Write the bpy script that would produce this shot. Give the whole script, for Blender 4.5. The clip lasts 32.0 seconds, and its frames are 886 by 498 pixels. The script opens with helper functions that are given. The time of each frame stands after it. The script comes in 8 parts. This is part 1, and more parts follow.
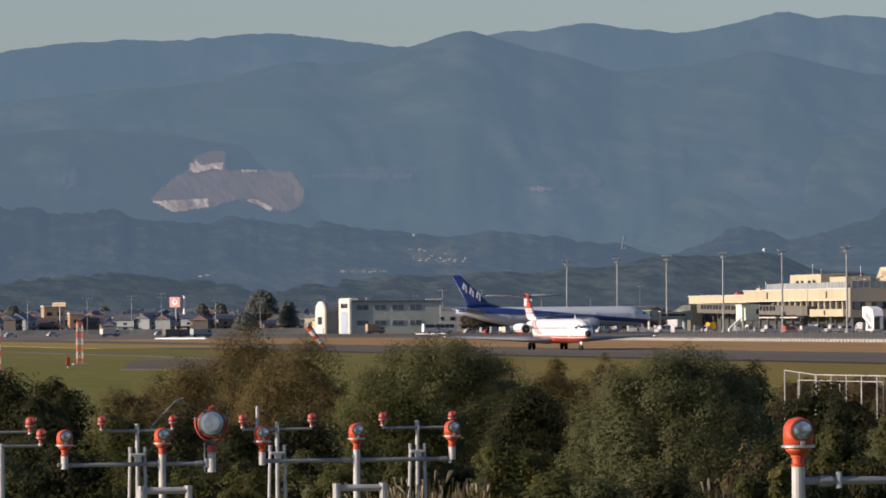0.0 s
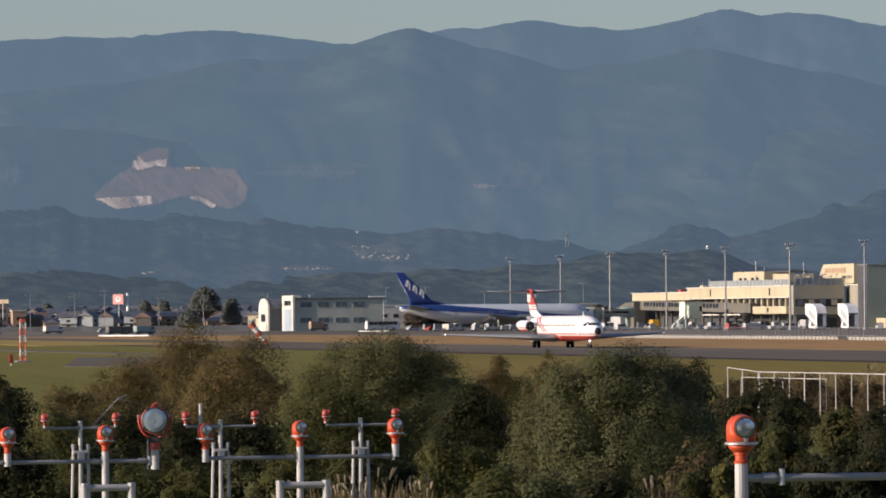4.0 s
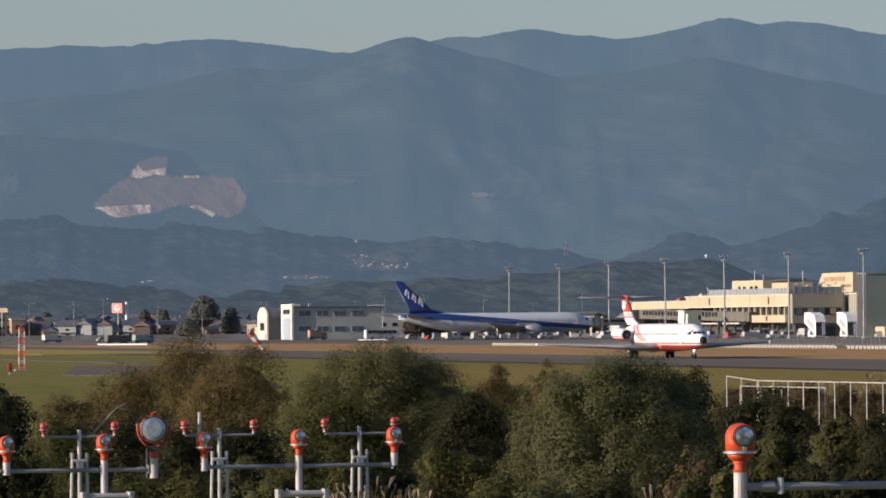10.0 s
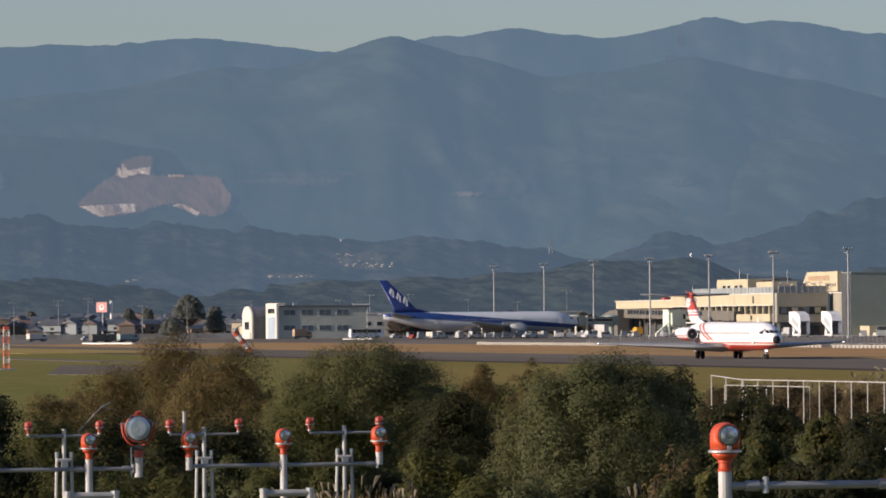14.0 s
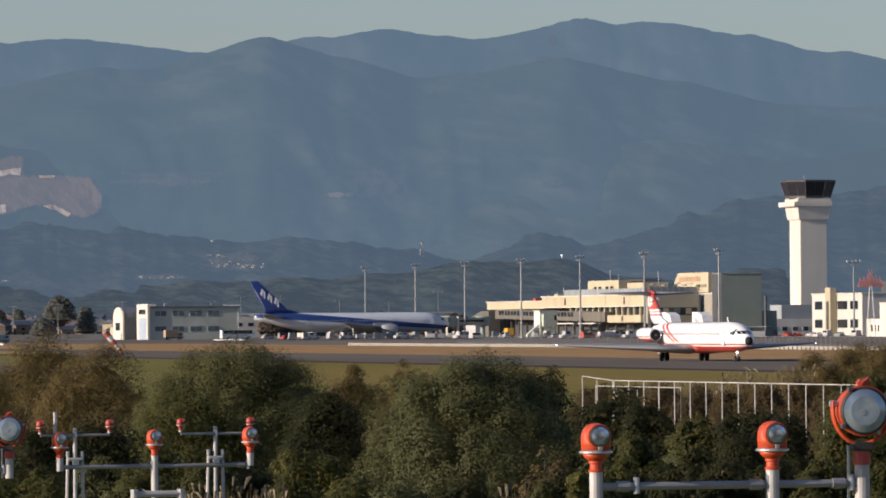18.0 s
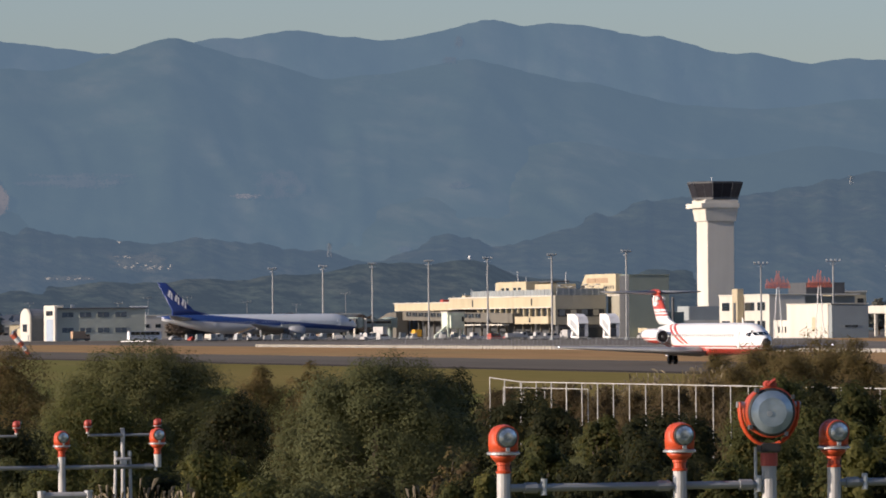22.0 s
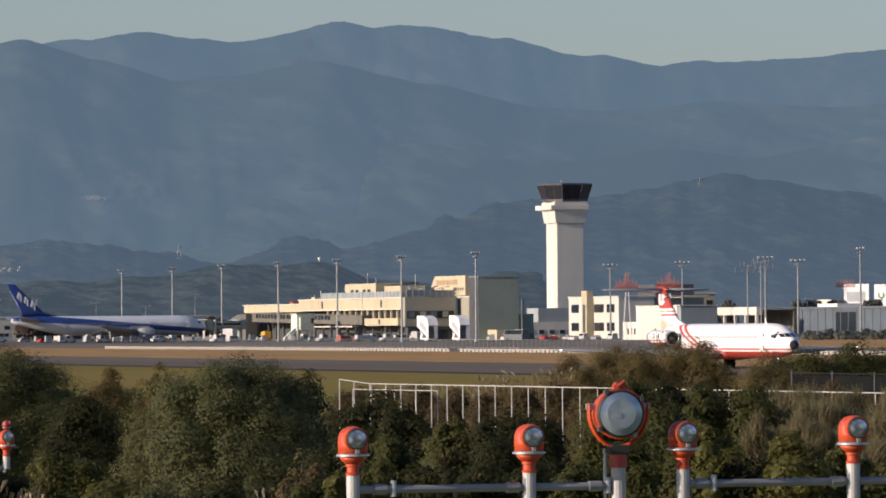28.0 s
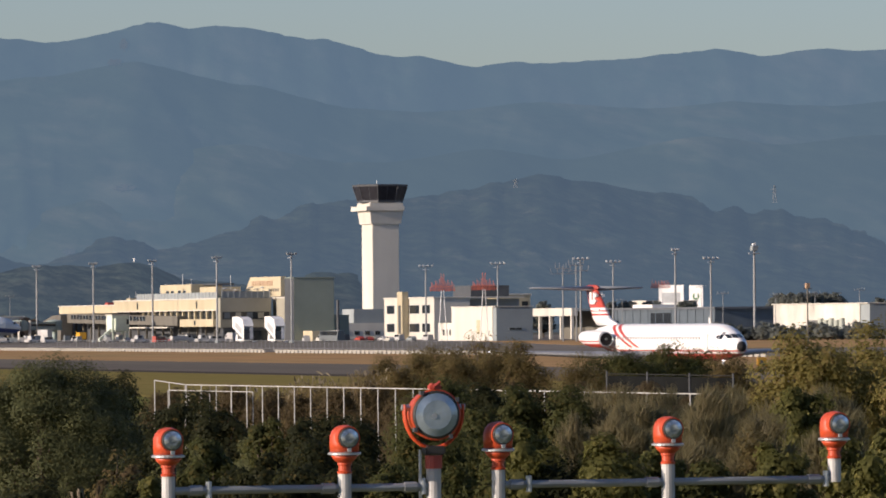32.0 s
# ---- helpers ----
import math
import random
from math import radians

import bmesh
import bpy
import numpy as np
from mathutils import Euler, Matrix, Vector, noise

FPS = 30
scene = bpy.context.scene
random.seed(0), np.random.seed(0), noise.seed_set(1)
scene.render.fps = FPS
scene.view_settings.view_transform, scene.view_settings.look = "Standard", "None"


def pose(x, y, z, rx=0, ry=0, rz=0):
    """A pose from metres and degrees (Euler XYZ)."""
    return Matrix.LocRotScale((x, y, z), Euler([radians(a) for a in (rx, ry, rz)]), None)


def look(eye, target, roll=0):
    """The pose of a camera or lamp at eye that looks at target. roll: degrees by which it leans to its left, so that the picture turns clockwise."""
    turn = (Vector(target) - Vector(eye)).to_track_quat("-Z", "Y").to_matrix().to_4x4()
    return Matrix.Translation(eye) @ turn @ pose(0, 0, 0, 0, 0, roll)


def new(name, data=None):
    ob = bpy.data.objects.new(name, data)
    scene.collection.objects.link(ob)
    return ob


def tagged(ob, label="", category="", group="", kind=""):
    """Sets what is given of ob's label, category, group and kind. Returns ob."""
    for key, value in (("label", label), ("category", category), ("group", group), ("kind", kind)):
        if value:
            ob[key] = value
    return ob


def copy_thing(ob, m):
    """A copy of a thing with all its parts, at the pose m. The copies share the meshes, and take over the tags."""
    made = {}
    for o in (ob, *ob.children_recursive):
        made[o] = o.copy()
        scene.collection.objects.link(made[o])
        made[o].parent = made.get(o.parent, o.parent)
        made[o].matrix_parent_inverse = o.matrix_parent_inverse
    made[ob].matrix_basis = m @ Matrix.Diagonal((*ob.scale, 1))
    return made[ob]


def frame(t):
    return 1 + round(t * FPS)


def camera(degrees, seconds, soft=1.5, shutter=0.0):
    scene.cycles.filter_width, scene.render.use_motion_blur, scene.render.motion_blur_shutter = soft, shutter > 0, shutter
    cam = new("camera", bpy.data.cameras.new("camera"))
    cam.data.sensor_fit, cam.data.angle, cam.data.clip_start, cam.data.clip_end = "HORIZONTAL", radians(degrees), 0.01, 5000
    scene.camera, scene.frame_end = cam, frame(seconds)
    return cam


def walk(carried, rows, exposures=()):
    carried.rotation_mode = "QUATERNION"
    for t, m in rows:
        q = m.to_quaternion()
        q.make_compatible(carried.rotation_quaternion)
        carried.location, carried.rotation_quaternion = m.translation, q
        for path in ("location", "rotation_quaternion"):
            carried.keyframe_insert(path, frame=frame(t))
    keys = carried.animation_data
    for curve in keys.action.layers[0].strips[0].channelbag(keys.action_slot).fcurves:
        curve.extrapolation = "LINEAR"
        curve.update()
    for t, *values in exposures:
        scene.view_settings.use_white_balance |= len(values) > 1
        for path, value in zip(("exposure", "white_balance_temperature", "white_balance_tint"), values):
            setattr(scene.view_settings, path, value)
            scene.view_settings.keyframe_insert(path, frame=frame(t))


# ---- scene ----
# Plan: X runs from the approach lights to the terminal, Y along the runway and taxiway, metres.
EYE = (0.0, 0.0, 4.85)
RUNWAY_BEARING = 12.5


def aim(pan, tilt):
    """The tripod head's pose: pan to the right and tilt up, in milliradians from the first resting view."""
    k = 180 / math.pi / 1000
    return (Matrix.Translation(EYE) @ pose(0, 0, 0, 90 + tilt * k, 0, -RUNWAY_BEARING - pan * k)
            @ pose(0, 0, 0, 0, 0, -0.4526))


cam = camera(8.966, 32.0, 1.8)
walk(cam, [
    (0, aim(-10.33, 12.41)), (0.5, aim(-9.13, 12.25)), (1, aim(-6.99, 12.23)), (1.5, aim(-5.17, 11.34)),
    (2, aim(-3.94, 11.46)), (2.5, aim(-2.41, 11.58)), (3, aim(-1.34, 11.55)), (3.5, aim(-0.58, 11.59)),
    (5.5, aim(-0.11, 13.09)), (6, aim(-0.11, 13.25)), (6.5, aim(-0.11, 13.25)), (7, aim(-0.11, 13.25)),
    (7.5, aim(-0.11, 13.27)), (8, aim(-0.11, 13.29)), (8.5, aim(-0.11, 13.27)), (9, aim(0, 13.35)),
    (9.5, aim(-0.11, 13.38)), (10, aim(-0.11, 13.38)), (10.5, aim(-0.11, 13.4)), (11, aim(-0.13, 13.4)),
    (11.5, aim(-0.11, 13.38)), (12, aim(-0.11, 13.4)), (12.5, aim(0.2, 13.37)), (13, aim(0.53, 13.32)),
    (13.5, aim(1.27, 13.25)), (14, aim(2.59, 13.2)), (14.5, aim(5.29, 13.05)), (16.5, aim(17.26, 13.25)),
    (17, aim(22.41, 13.21)), (17.5, aim(23.74, 13.19)), (18, aim(25.38, 13.18)), (18.5, aim(26.61, 13.17)),
    (19, aim(28.9, 13.15)), (19.5, aim(30.12, 13.14)), (20, aim(31.49, 13.16)), (20.5, aim(34.86, 13.2)),
    (21, aim(37, 13.14)), (21.5, aim(38.89, 13.22)), (22, aim(41.75, 13.3)), (22.5, aim(44.11, 13.33)),
    (23, aim(46.02, 13.34)), (23.5, aim(48.8, 13.26)), (24, aim(52.66, 13.26)), (24.5, aim(55.31, 13.28)),
    (25, aim(58.14, 13.24)), (25.5, aim(60.31, 13.24)), (26, aim(62.64, 13.32)), (26.5, aim(64.15, 13.33)),
    (28.5, aim(71.25, 13.4)), (29, aim(75.22, 13.37)), (29.5, aim(79.04, 13.39)), (30, aim(82.88, 13.36)),
    (30.5, aim(88.18, 13.42)), (31, aim(91.64, 13.34)), (31.5, aim(95.76, 13.34)), (32, aim(101.02, 13.33)),
], [(0, 0.50, 6300, 25), (32, 0.50, 6300, 25)])

# ---------------------------------------------------------------- world, sun, exposure
SUN_ELEVATION, SUN_BEARING = 16.0, 265.0          # degrees; bearing clockwise from +Y
world = bpy.data.worlds.new("sky")
scene.world = world
world.use_nodes = True
wn = world.node_tree.nodes
sky = wn.new("ShaderNodeTexSky")
sky.sky_type, sky.sun_disc = "NISHITA", False
sky.sun_elevation, sky.sun_rotation = radians(SUN_ELEVATION), radians(SUN_BEARING)
sky.air_density, sky.dust_density, sky.ozone_density, sky.altitude = 1.0, 0.8, 3.4, 0
wn["Background"].inputs["Strength"].default_value = 0.079
world.node_tree.links.new(sky.outputs[0], wn["Background"].inputs["Color"])
sun_lamp = new("sun", bpy.data.lights.new("sun", "SUN"))
sun_lamp.data.energy, sun_lamp.data.angle, sun_lamp.data.color = 4.4, radians(0.5), (1.0, 0.885, 0.67)
_b, _e = radians(SUN_BEARING), radians(SUN_ELEVATION)
sun_lamp.matrix_world = look((300 * math.sin(_b) * math.cos(_e), 300 * math.cos(_b) * math.cos(_e), 300 * math.sin(_e)), (0, 0, 0))


# ---------------------------------------------------------------- node materials
class Graph:
    """A small builder for node materials."""

    def __init__(self, name):
        self.m = bpy.data.materials.new(name)
        self.m.use_nodes = True
        self.t = self.m.node_tree
        self.b = self.t.nodes["Principled BSDF"]
        self.out = self.t.nodes["Material Output"]

    def node(self, kind, **sets):
        n = self.t.nodes.new(kind)
        for k, v in sets.items():
            n.inputs[k].default_value = v
        return n

    def link(self, a, b):
        self.t.links.new(a, b)

    def math(self, op, a, b=0.0, c=0.0):
        n = self.t.nodes.new("ShaderNodeMath")
        n.operation = op
        for i, v in enumerate((a, b, c)):
            if isinstance(v, (int, float)):
                n.inputs[i].default_value = v
            else:
                self.link(v, n.inputs[i])
        return n.outputs[0]

    def mix(self, fac, a, b, blend="MIX"):
        n = self.t.nodes.new("ShaderNodeMix")
        n.data_type, n.blend_type = "RGBA", blend
        for i, v in ((0, fac), (6, a), (7, b)):
            if isinstance(v, (int, float)):
                n.inputs[i].default_value = v
            elif isinstance(v, tuple):
                n.inputs[i].default_value = (*v[:3], 1)
            else:
                self.link(v, n.inputs[i])
        return n.outputs[2]

    def coords(self, which="Object"):
        return self.t.nodes.new("ShaderNodeTexCoord").outputs[which]

    def split(self, v):
        n = self.t.nodes.new("ShaderNodeSeparateXYZ")
        self.link(v, n.inputs[0])
        return n.outputs

    def noise(self, scale, detail=3.0, vec=None, stretch=None, rough=0.55):
        vec = vec or self.coords()
        if stretch:
            mp = self.t.nodes.new("ShaderNodeMapping")
            mp.inputs["Scale"].default_value = stretch
            self.link(vec, mp.inputs[0])
            vec = mp.outputs[0]
        n = self.node("ShaderNodeTexNoise", Scale=scale, Detail=detail, Roughness=rough)
        self.link(vec, n.inputs["Vector"])
        return n.outputs[0]

    def ramp(self, fac, lo, hi):
        n = self.t.nodes.new("ShaderNodeMapRange")
        n.inputs[1].default_value, n.inputs[2].default_value = lo, hi
        self.link(fac, n.inputs[0])
        return n.outputs[0]

    def band(self, v, lo, hi):
        return self.math("MULTIPLY", self.math("GREATER_THAN", v, lo), self.math("LESS_THAN", v, hi))

    def bump(self, height, strength, distance):
        n = self.node("ShaderNodeBump", Strength=strength, Distance=distance)
        self.link(height, n.inputs["Height"])
        self.link(n.outputs[0], self.b.inputs["Normal"])

    def colour(self, c):
        if isinstance(c, tuple):
            self.b.inputs["Base Color"].default_value = (*c[:3], 1)
        else:
            self.link(c, self.b.inputs["Base Color"])

    def surface(self, rough=0.6, metal=0.0, spec=0.5):
        self.b.inputs["Roughness"].default_value = rough
        self.b.inputs["Metallic"].default_value = metal
        self.b.inputs["Specular IOR Level"].default_value = spec


def shade(c, k):
    return tuple(min(1.0, v * k) for v in c[:3])


def paint(name, c, rough=0.55, metal=0.0, grain=6.0, large=0.5, vary=0.18, bump=0.0, spec=0.5, streak=None):
    """A worn surface: fine grain and large soiling over one base colour."""
    g = Graph(name)
    fine, broad = g.noise(grain, 4), g.noise(large, 3, stretch=streak)
    a = g.mix(g.ramp(broad, 0.3, 0.7), shade(c, 1 - vary), shade(c, 1 + vary * 0.6))
    g.colour(g.mix(g.math("MULTIPLY", g.ramp(fine, 0.35, 0.75), vary), a, shade(c, 0.55)))
    g.surface(rough, metal, spec)
    if bump:
        g.bump(fine, 0.5, bump)
    return g.m


def foliage(name, dark, light, tint=(0.10, 0.075, 0.02), tinted=0.15, thin=0.5):
    g = Graph(name)
    isl = g.t.nodes.new("ShaderNodeNewGeometry").outputs["Random Per Island"]
    blot = g.ramp(g.noise(0.7, 3), 0.35, 0.7)
    c = g.mix(g.math("ADD", g.math("MULTIPLY", isl, 0.62), 0.19), dark, light)
    c = g.mix(g.math("MULTIPLY", blot, 0.5), c, shade(light, 1.15))
    odd = g.math("MULTIPLY", g.math("GREATER_THAN", g.math("FRACT", g.math("MULTIPLY", isl, 17.3)), 1 - tinted), 0.8)
    g.colour(g.mix(odd, c, tint))
    g.surface(0.65, 0, 0.12)
    tr = g.t.nodes.new("ShaderNodeBsdfTranslucent")
    tr.inputs[0].default_value = (*shade(light, 1.6), 1)
    mx = g.t.nodes.new("ShaderNodeMixShader")
    mx.inputs[0].default_value = thin
    g.link(g.b.outputs[0], mx.inputs[1])
    g.link(tr.outputs[0], mx.inputs[2])
    g.link(mx.outputs[0], g.out.inputs[0])
    return g.m


def ground_mat(name, a, b, c, s1, s2, rough=0.95, stretch=None, bump=0.03):
    g = Graph(name)
    big, small = g.noise(s1, 4, stretch=stretch), g.noise(s2, 4, stretch=stretch)
    col = g.mix(g.ramp(big, 0.35, 0.65), a, b)
    g.colour(g.mix(g.math("MULTIPLY", g.ramp(small, 0.4, 0.8), 0.7), col, c))
    g.surface(rough, 0, 0.0)
    g.bump(small, 0.6, bump)
    return g.m


def mountain_mat(name, haze, air, woods, bare, scale, trees=2.5, clear=0.09, stems=0.0):
    """Wooded slopes far off; bluish haze is painted in as emission of the material."""
    g = Graph(name)
    lie = (1, 0.28, 1)
    n1, n2 = g.noise(scale, 6, stretch=lie, rough=0.62), g.noise(scale * 7, 5, stretch=lie)
    n3, n4 = g.noise(0.017, 5, stretch=lie, rough=0.6), g.noise(0.05, 5, stretch=lie, rough=0.65)
    stand = g.math("ADD", g.math("MULTIPLY", n3, 0.6), g.math("MULTIPLY", n4, 0.4))
    col = g.mix(g.ramp(stand, 0.36, 0.64), shade(woods, 0.55 if clear else 0.75), shade(woods, 1.5 if clear else 1.3))
    col = g.mix(g.ramp(n1, 0.38, 0.62), shade(woods, 0.7), col)
    col = g.mix(g.math("MULTIPLY", g.ramp(n2, 0.50, 0.80), g.ramp(n1, 0.45, 0.70)), col, bare)
    if clear:
        glade = g.math("MULTIPLY", g.ramp(g.noise(0.024, 3, stretch=lie), 0.46, 0.74), g.ramp(g.noise(0.006, 3, stretch=lie), 0.44, 0.62))
        col = g.mix(g.math("MULTIPLY", glade, 0.6), col, bare)
    if stems:
        rows = g.ramp(g.noise(0.085, 5, stretch=(1, 0.3, 0.32), rough=0.65), 0.40, 0.58)
        col = g.mix(g.math("MULTIPLY", rows, stems), col, shade(woods, 0.1))
    g.colour(col)
    g.surface(1.0, 0, 0.0)
    g.bump(g.noise(scale * 5, 4, stretch=lie), 0.7, trees)
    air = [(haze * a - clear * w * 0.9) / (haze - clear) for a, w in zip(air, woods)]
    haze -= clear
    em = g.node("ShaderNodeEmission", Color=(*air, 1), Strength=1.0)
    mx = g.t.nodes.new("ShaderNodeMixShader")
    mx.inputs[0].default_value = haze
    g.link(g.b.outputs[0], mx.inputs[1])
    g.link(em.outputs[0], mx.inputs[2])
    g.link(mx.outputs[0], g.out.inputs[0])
    return g.m


M_WHITE = paint("white_paint", (0.78, 0.77, 0.74), 0.5, vary=0.12)
M_CREAM = paint("cream_concrete", (0.48, 0.415, 0.275), 0.8, grain=3, large=0.15, vary=0.15, streak=(1, 1, 0.25))
M_PALE = paint("pale_concrete", (0.59, 0.56, 0.485), 0.8, grain=3, large=0.12, vary=0.14, streak=(1, 1, 0.25))
M_OLIVE = paint("olive_grey_cladding", (0.23, 0.265, 0.22), 0.7, grain=2, large=0.1, vary=0.12)
M_SLATE = paint("slate_grey_sheet", (0.13, 0.15, 0.155), 0.7, grain=2, large=0.12, vary=0.18)
M_SHED = paint("sage_grey_cladding", (0.40, 0.425, 0.36), 0.7, grain=2, large=0.12, vary=0.15)
M_DULL = paint("stained_white_render", (0.60, 0.575, 0.50), 0.85, grain=1.5, large=0.15, vary=0.25, streak=(1, 1, 0.5))
# Cream render darkened to taupe, with shade put into the colour.
M_SHADY = paint("shade_toned_render", (0.30, 0.285, 0.225), 0.8, grain=2, large=0.12, vary=0.15)
M_GREY = paint("grey_cladding", (0.27, 0.30, 0.30), 0.65, grain=2, large=0.12, vary=0.15)
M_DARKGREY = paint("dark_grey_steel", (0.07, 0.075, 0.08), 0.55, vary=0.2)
M_STEEL = paint("galvanised_steel", (0.46, 0.48, 0.49), 0.42, 0.6, vary=0.2)
M_GLASS = paint("dark_window_glass", (0.02, 0.025, 0.03), 0.12, vary=0.3)
M_SKYPANE = paint("blue_grey_window_glass", (0.10, 0.125, 0.15), 0.2, vary=0.3)
M_CABGLASS = paint("tinted_cab_glass", (0.022, 0.022, 0.028), 0.45, vary=0.3, spec=0.3)
M_ROOF = paint("roof_sheet", (0.12, 0.13, 0.14), 0.6, large=0.2, vary=0.2)
M_RED = paint("red_paint", (0.38, 0.055, 0.035), 0.5, vary=0.2)
M_ORANGE = paint("aviation_orange_paint", (0.50, 0.066, 0.018), 0.46, grain=25, large=4, vary=0.2)
M_POST = paint("weathered_white_tube", (0.47, 0.46, 0.44), 0.5, grain=20, large=2.5, vary=0.3)
M_ARRAY = paint("faded_red_steel", (0.66, 0.14, 0.07), 0.6, vary=0.25)
M_DOOR = paint("pale_blue_door_sheet", (0.40, 0.48, 0.56), 0.55, vary=0.1)
M_RAIL = paint("dull_white_rail", (0.50, 0.485, 0.45), 0.6, grain=20, large=2.5, vary=0.3)
# Dark blue-grey puts the shed wall's shade into its paint.
M_SHEDWALL = paint("shade_blue_sheet", (0.095, 0.12, 0.14), 0.6, grain=2, large=0.2, vary=0.16)
# Vehicle white, dimmed in the paint itself to stand for haze.
M_VAN = paint("haze_dimmed_vehicle_white", (0.47, 0.465, 0.445), 0.45, vary=0.2)
M_COACH = paint("silver_grey_coach_paint", (0.40, 0.42, 0.43), 0.4, vary=0.15)
M_BAR = paint("dull_galvanised_tube", (0.27, 0.28, 0.285), 0.5, 0.25, grain=20, large=2.5, vary=0.25)
M_ASPHALT = ground_mat("taxiway_asphalt", (0.165, 0.148, 0.124), (0.125, 0.114, 0.098), (0.185, 0.166, 0.138), 0.02, 0.6, 0.9, (1, 0.15, 1), 0.004)
M_APRON = ground_mat("apron_concrete", (0.20, 0.185, 0.16), (0.155, 0.145, 0.128), (0.235, 0.215, 0.185), 0.015, 0.25, 0.9, None, 0.004)
M_GRASS = ground_mat("airfield_grass", (0.155, 0.16, 0.052), (0.215, 0.185, 0.072), (0.11, 0.125, 0.036), 0.012, 0.35, 0.95, (1, 0.35, 1), 0.06)
M_DRYGREEN = ground_mat("yellow_green_grass", (0.235, 0.185, 0.068), (0.195, 0.168, 0.058), (0.15, 0.135, 0.045), 0.02, 0.35, 0.95, (1, 0.35, 1), 0.06)
M_EDGE = ground_mat("dark_taxiway_edge", (0.075, 0.066, 0.055), (0.09, 0.078, 0.064), (0.06, 0.052, 0.045), 0.05, 0.6, 0.9, (1, 0.15, 1), 0.004)
M_DRYTAN = ground_mat("yellowed_grass", (0.36, 0.26, 0.11), (0.32, 0.25, 0.10), (0.24, 0.2, 0.075), 0.015, 0.3, 0.95, (1, 0.35, 1), 0.06)
M_DRY = ground_mat("dry_grass", (0.43, 0.255, 0.125), (0.36, 0.25, 0.125), (0.18, 0.125, 0.065), 0.03, 0.14, 0.95, (1, 0.35, 1), 0.06)
M_LAND = ground_mat("far_land", (0.10, 0.10, 0.085), (0.12, 0.115, 0.10), (0.06, 0.07, 0.05), 0.006, 0.05)
M_TAUPE = paint("dark_taupe_cladding", (0.14, 0.13, 0.105), 0.7, large=0.2, vary=0.2)
M_MAST = paint("weathered_mast_steel", (0.27, 0.28, 0.28), 0.55, 0.2, vary=0.25)
M_KERB = paint("weathered_kerb_concrete", (0.36, 0.345, 0.30), 0.85, large=0.1, vary=0.3)
# Near-black panel colour that paints the shade behind a wire fence.
M_FENCE_SHADE = paint("fence_shade_black", (0.012, 0.013, 0.013), 1.0, vary=0.3, spec=0.0)
M_HOME = paint("weathered_plaster", (0.36, 0.33, 0.28), 0.85, vary=0.2)
M_FADED = paint("faded_red_lettering", (0.40, 0.27, 0.17), 0.7, vary=0.2)
M_CABIN = paint("grey_cabin_window", (0.30, 0.30, 0.30), 0.25, vary=0.15)
M_CABINDIM = paint("pale_cabin_window", (0.42, 0.44, 0.46), 0.3, vary=0.15)
M_WINGGREY = paint("light_grey_wing_paint", (0.27, 0.285, 0.30), 0.5, vary=0.1)
M_TYRE = paint("tyre_rubber", (0.018, 0.018, 0.018), 0.85, vary=0.2)
M_YELLOW = paint("yellow_paint", (0.72, 0.38, 0.03), 0.5, vary=0.15)
M_BLUE = paint("blue_paint", (0.03, 0.07, 0.22), 0.5, vary=0.2)
M_TRUNK = paint("bark", (0.085, 0.065, 0.045), 0.9, grain=20, large=3, vary=0.4, bump=0.01)


# ---------------------------------------------------------------- mesh tools
def part(name, bm, material, parent=None, label="", smooth=False, kind=""):
    """Links a bmesh as one mesh object, under parent where one is given."""
    bm.normal_update()
    me = bpy.data.meshes.new(name)
    bm.to_mesh(me)
    bm.free()
    for m in material if isinstance(material, (list, tuple)) else (material,):
        me.materials.append(m)
    if smooth:
        me.shade_smooth()
    ob = new(name, me)
    if parent:
        ob.parent = parent
    return tagged(ob, label, kind=kind)


def quick(name, verts, faces, material, parent=None, label="", kind=""):
    me = bpy.data.meshes.new(name)
    me.from_pydata(verts, [], faces)
    me.materials.append(material)
    ob = new(name, me)
    if parent:
        ob.parent = parent
    return tagged(ob, label, kind=kind)


def thing(name, x, y, z, label, category, group="", rz=0):
    ob = new(name)
    ob.matrix_basis = pose(x, y, z, 0, 0, rz)
    return tagged(ob, label, category, group)


def box(bm, x0, x1, y0, y1, z0, z1, bevel=0.0):
    v = bmesh.ops.create_cube(bm, size=1)["verts"]
    for p in v:
        p.co = Vector(((x0 + x1) / 2 + p.co.x * (x1 - x0), (y0 + y1) / 2 + p.co.y * (y1 - y0), (z0 + z1) / 2 + p.co.z * (z1 - z0)))
    if bevel:
        es = list({e for p in v for e in p.link_edges})
        bmesh.ops.bevel(bm, geom=es, offset=bevel, segments=2, affect="EDGES")
    return bm


def cube(x0, x1, y0, y1, z0, z1, bevel=0.0):
    return box(bmesh.new(), x0, x1, y0, y1, z0, z1, bevel)


def rod(bm, a, b, r0, r1=None, n=10, caps=True):
    a, b = Vector(a), Vector(b)
    r1 = r0 if r1 is None else r1
    q = (b - a).to_track_quat("Z", "Y").to_matrix()
    rings = []
    for c, r in ((a, r0), (b, r1)):
        rings.append([bm.verts.new(c + q @ Vector((r * math.cos(2 * math.pi * i / n), r * math.sin(2 * math.pi * i / n), 0))) for i in range(n)])
    for i in range(n):
        bm.faces.new((rings[0][i], rings[0][(i + 1) % n], rings[1][(i + 1) % n], rings[1][i]))
    if caps:
        bm.faces.new(rings[0][::-1])
        bm.faces.new(rings[1])
    return bm


def tube(a, b, r0, r1=None, n=10):
    return rod(bmesh.new(), a, b, r0, r1, n)


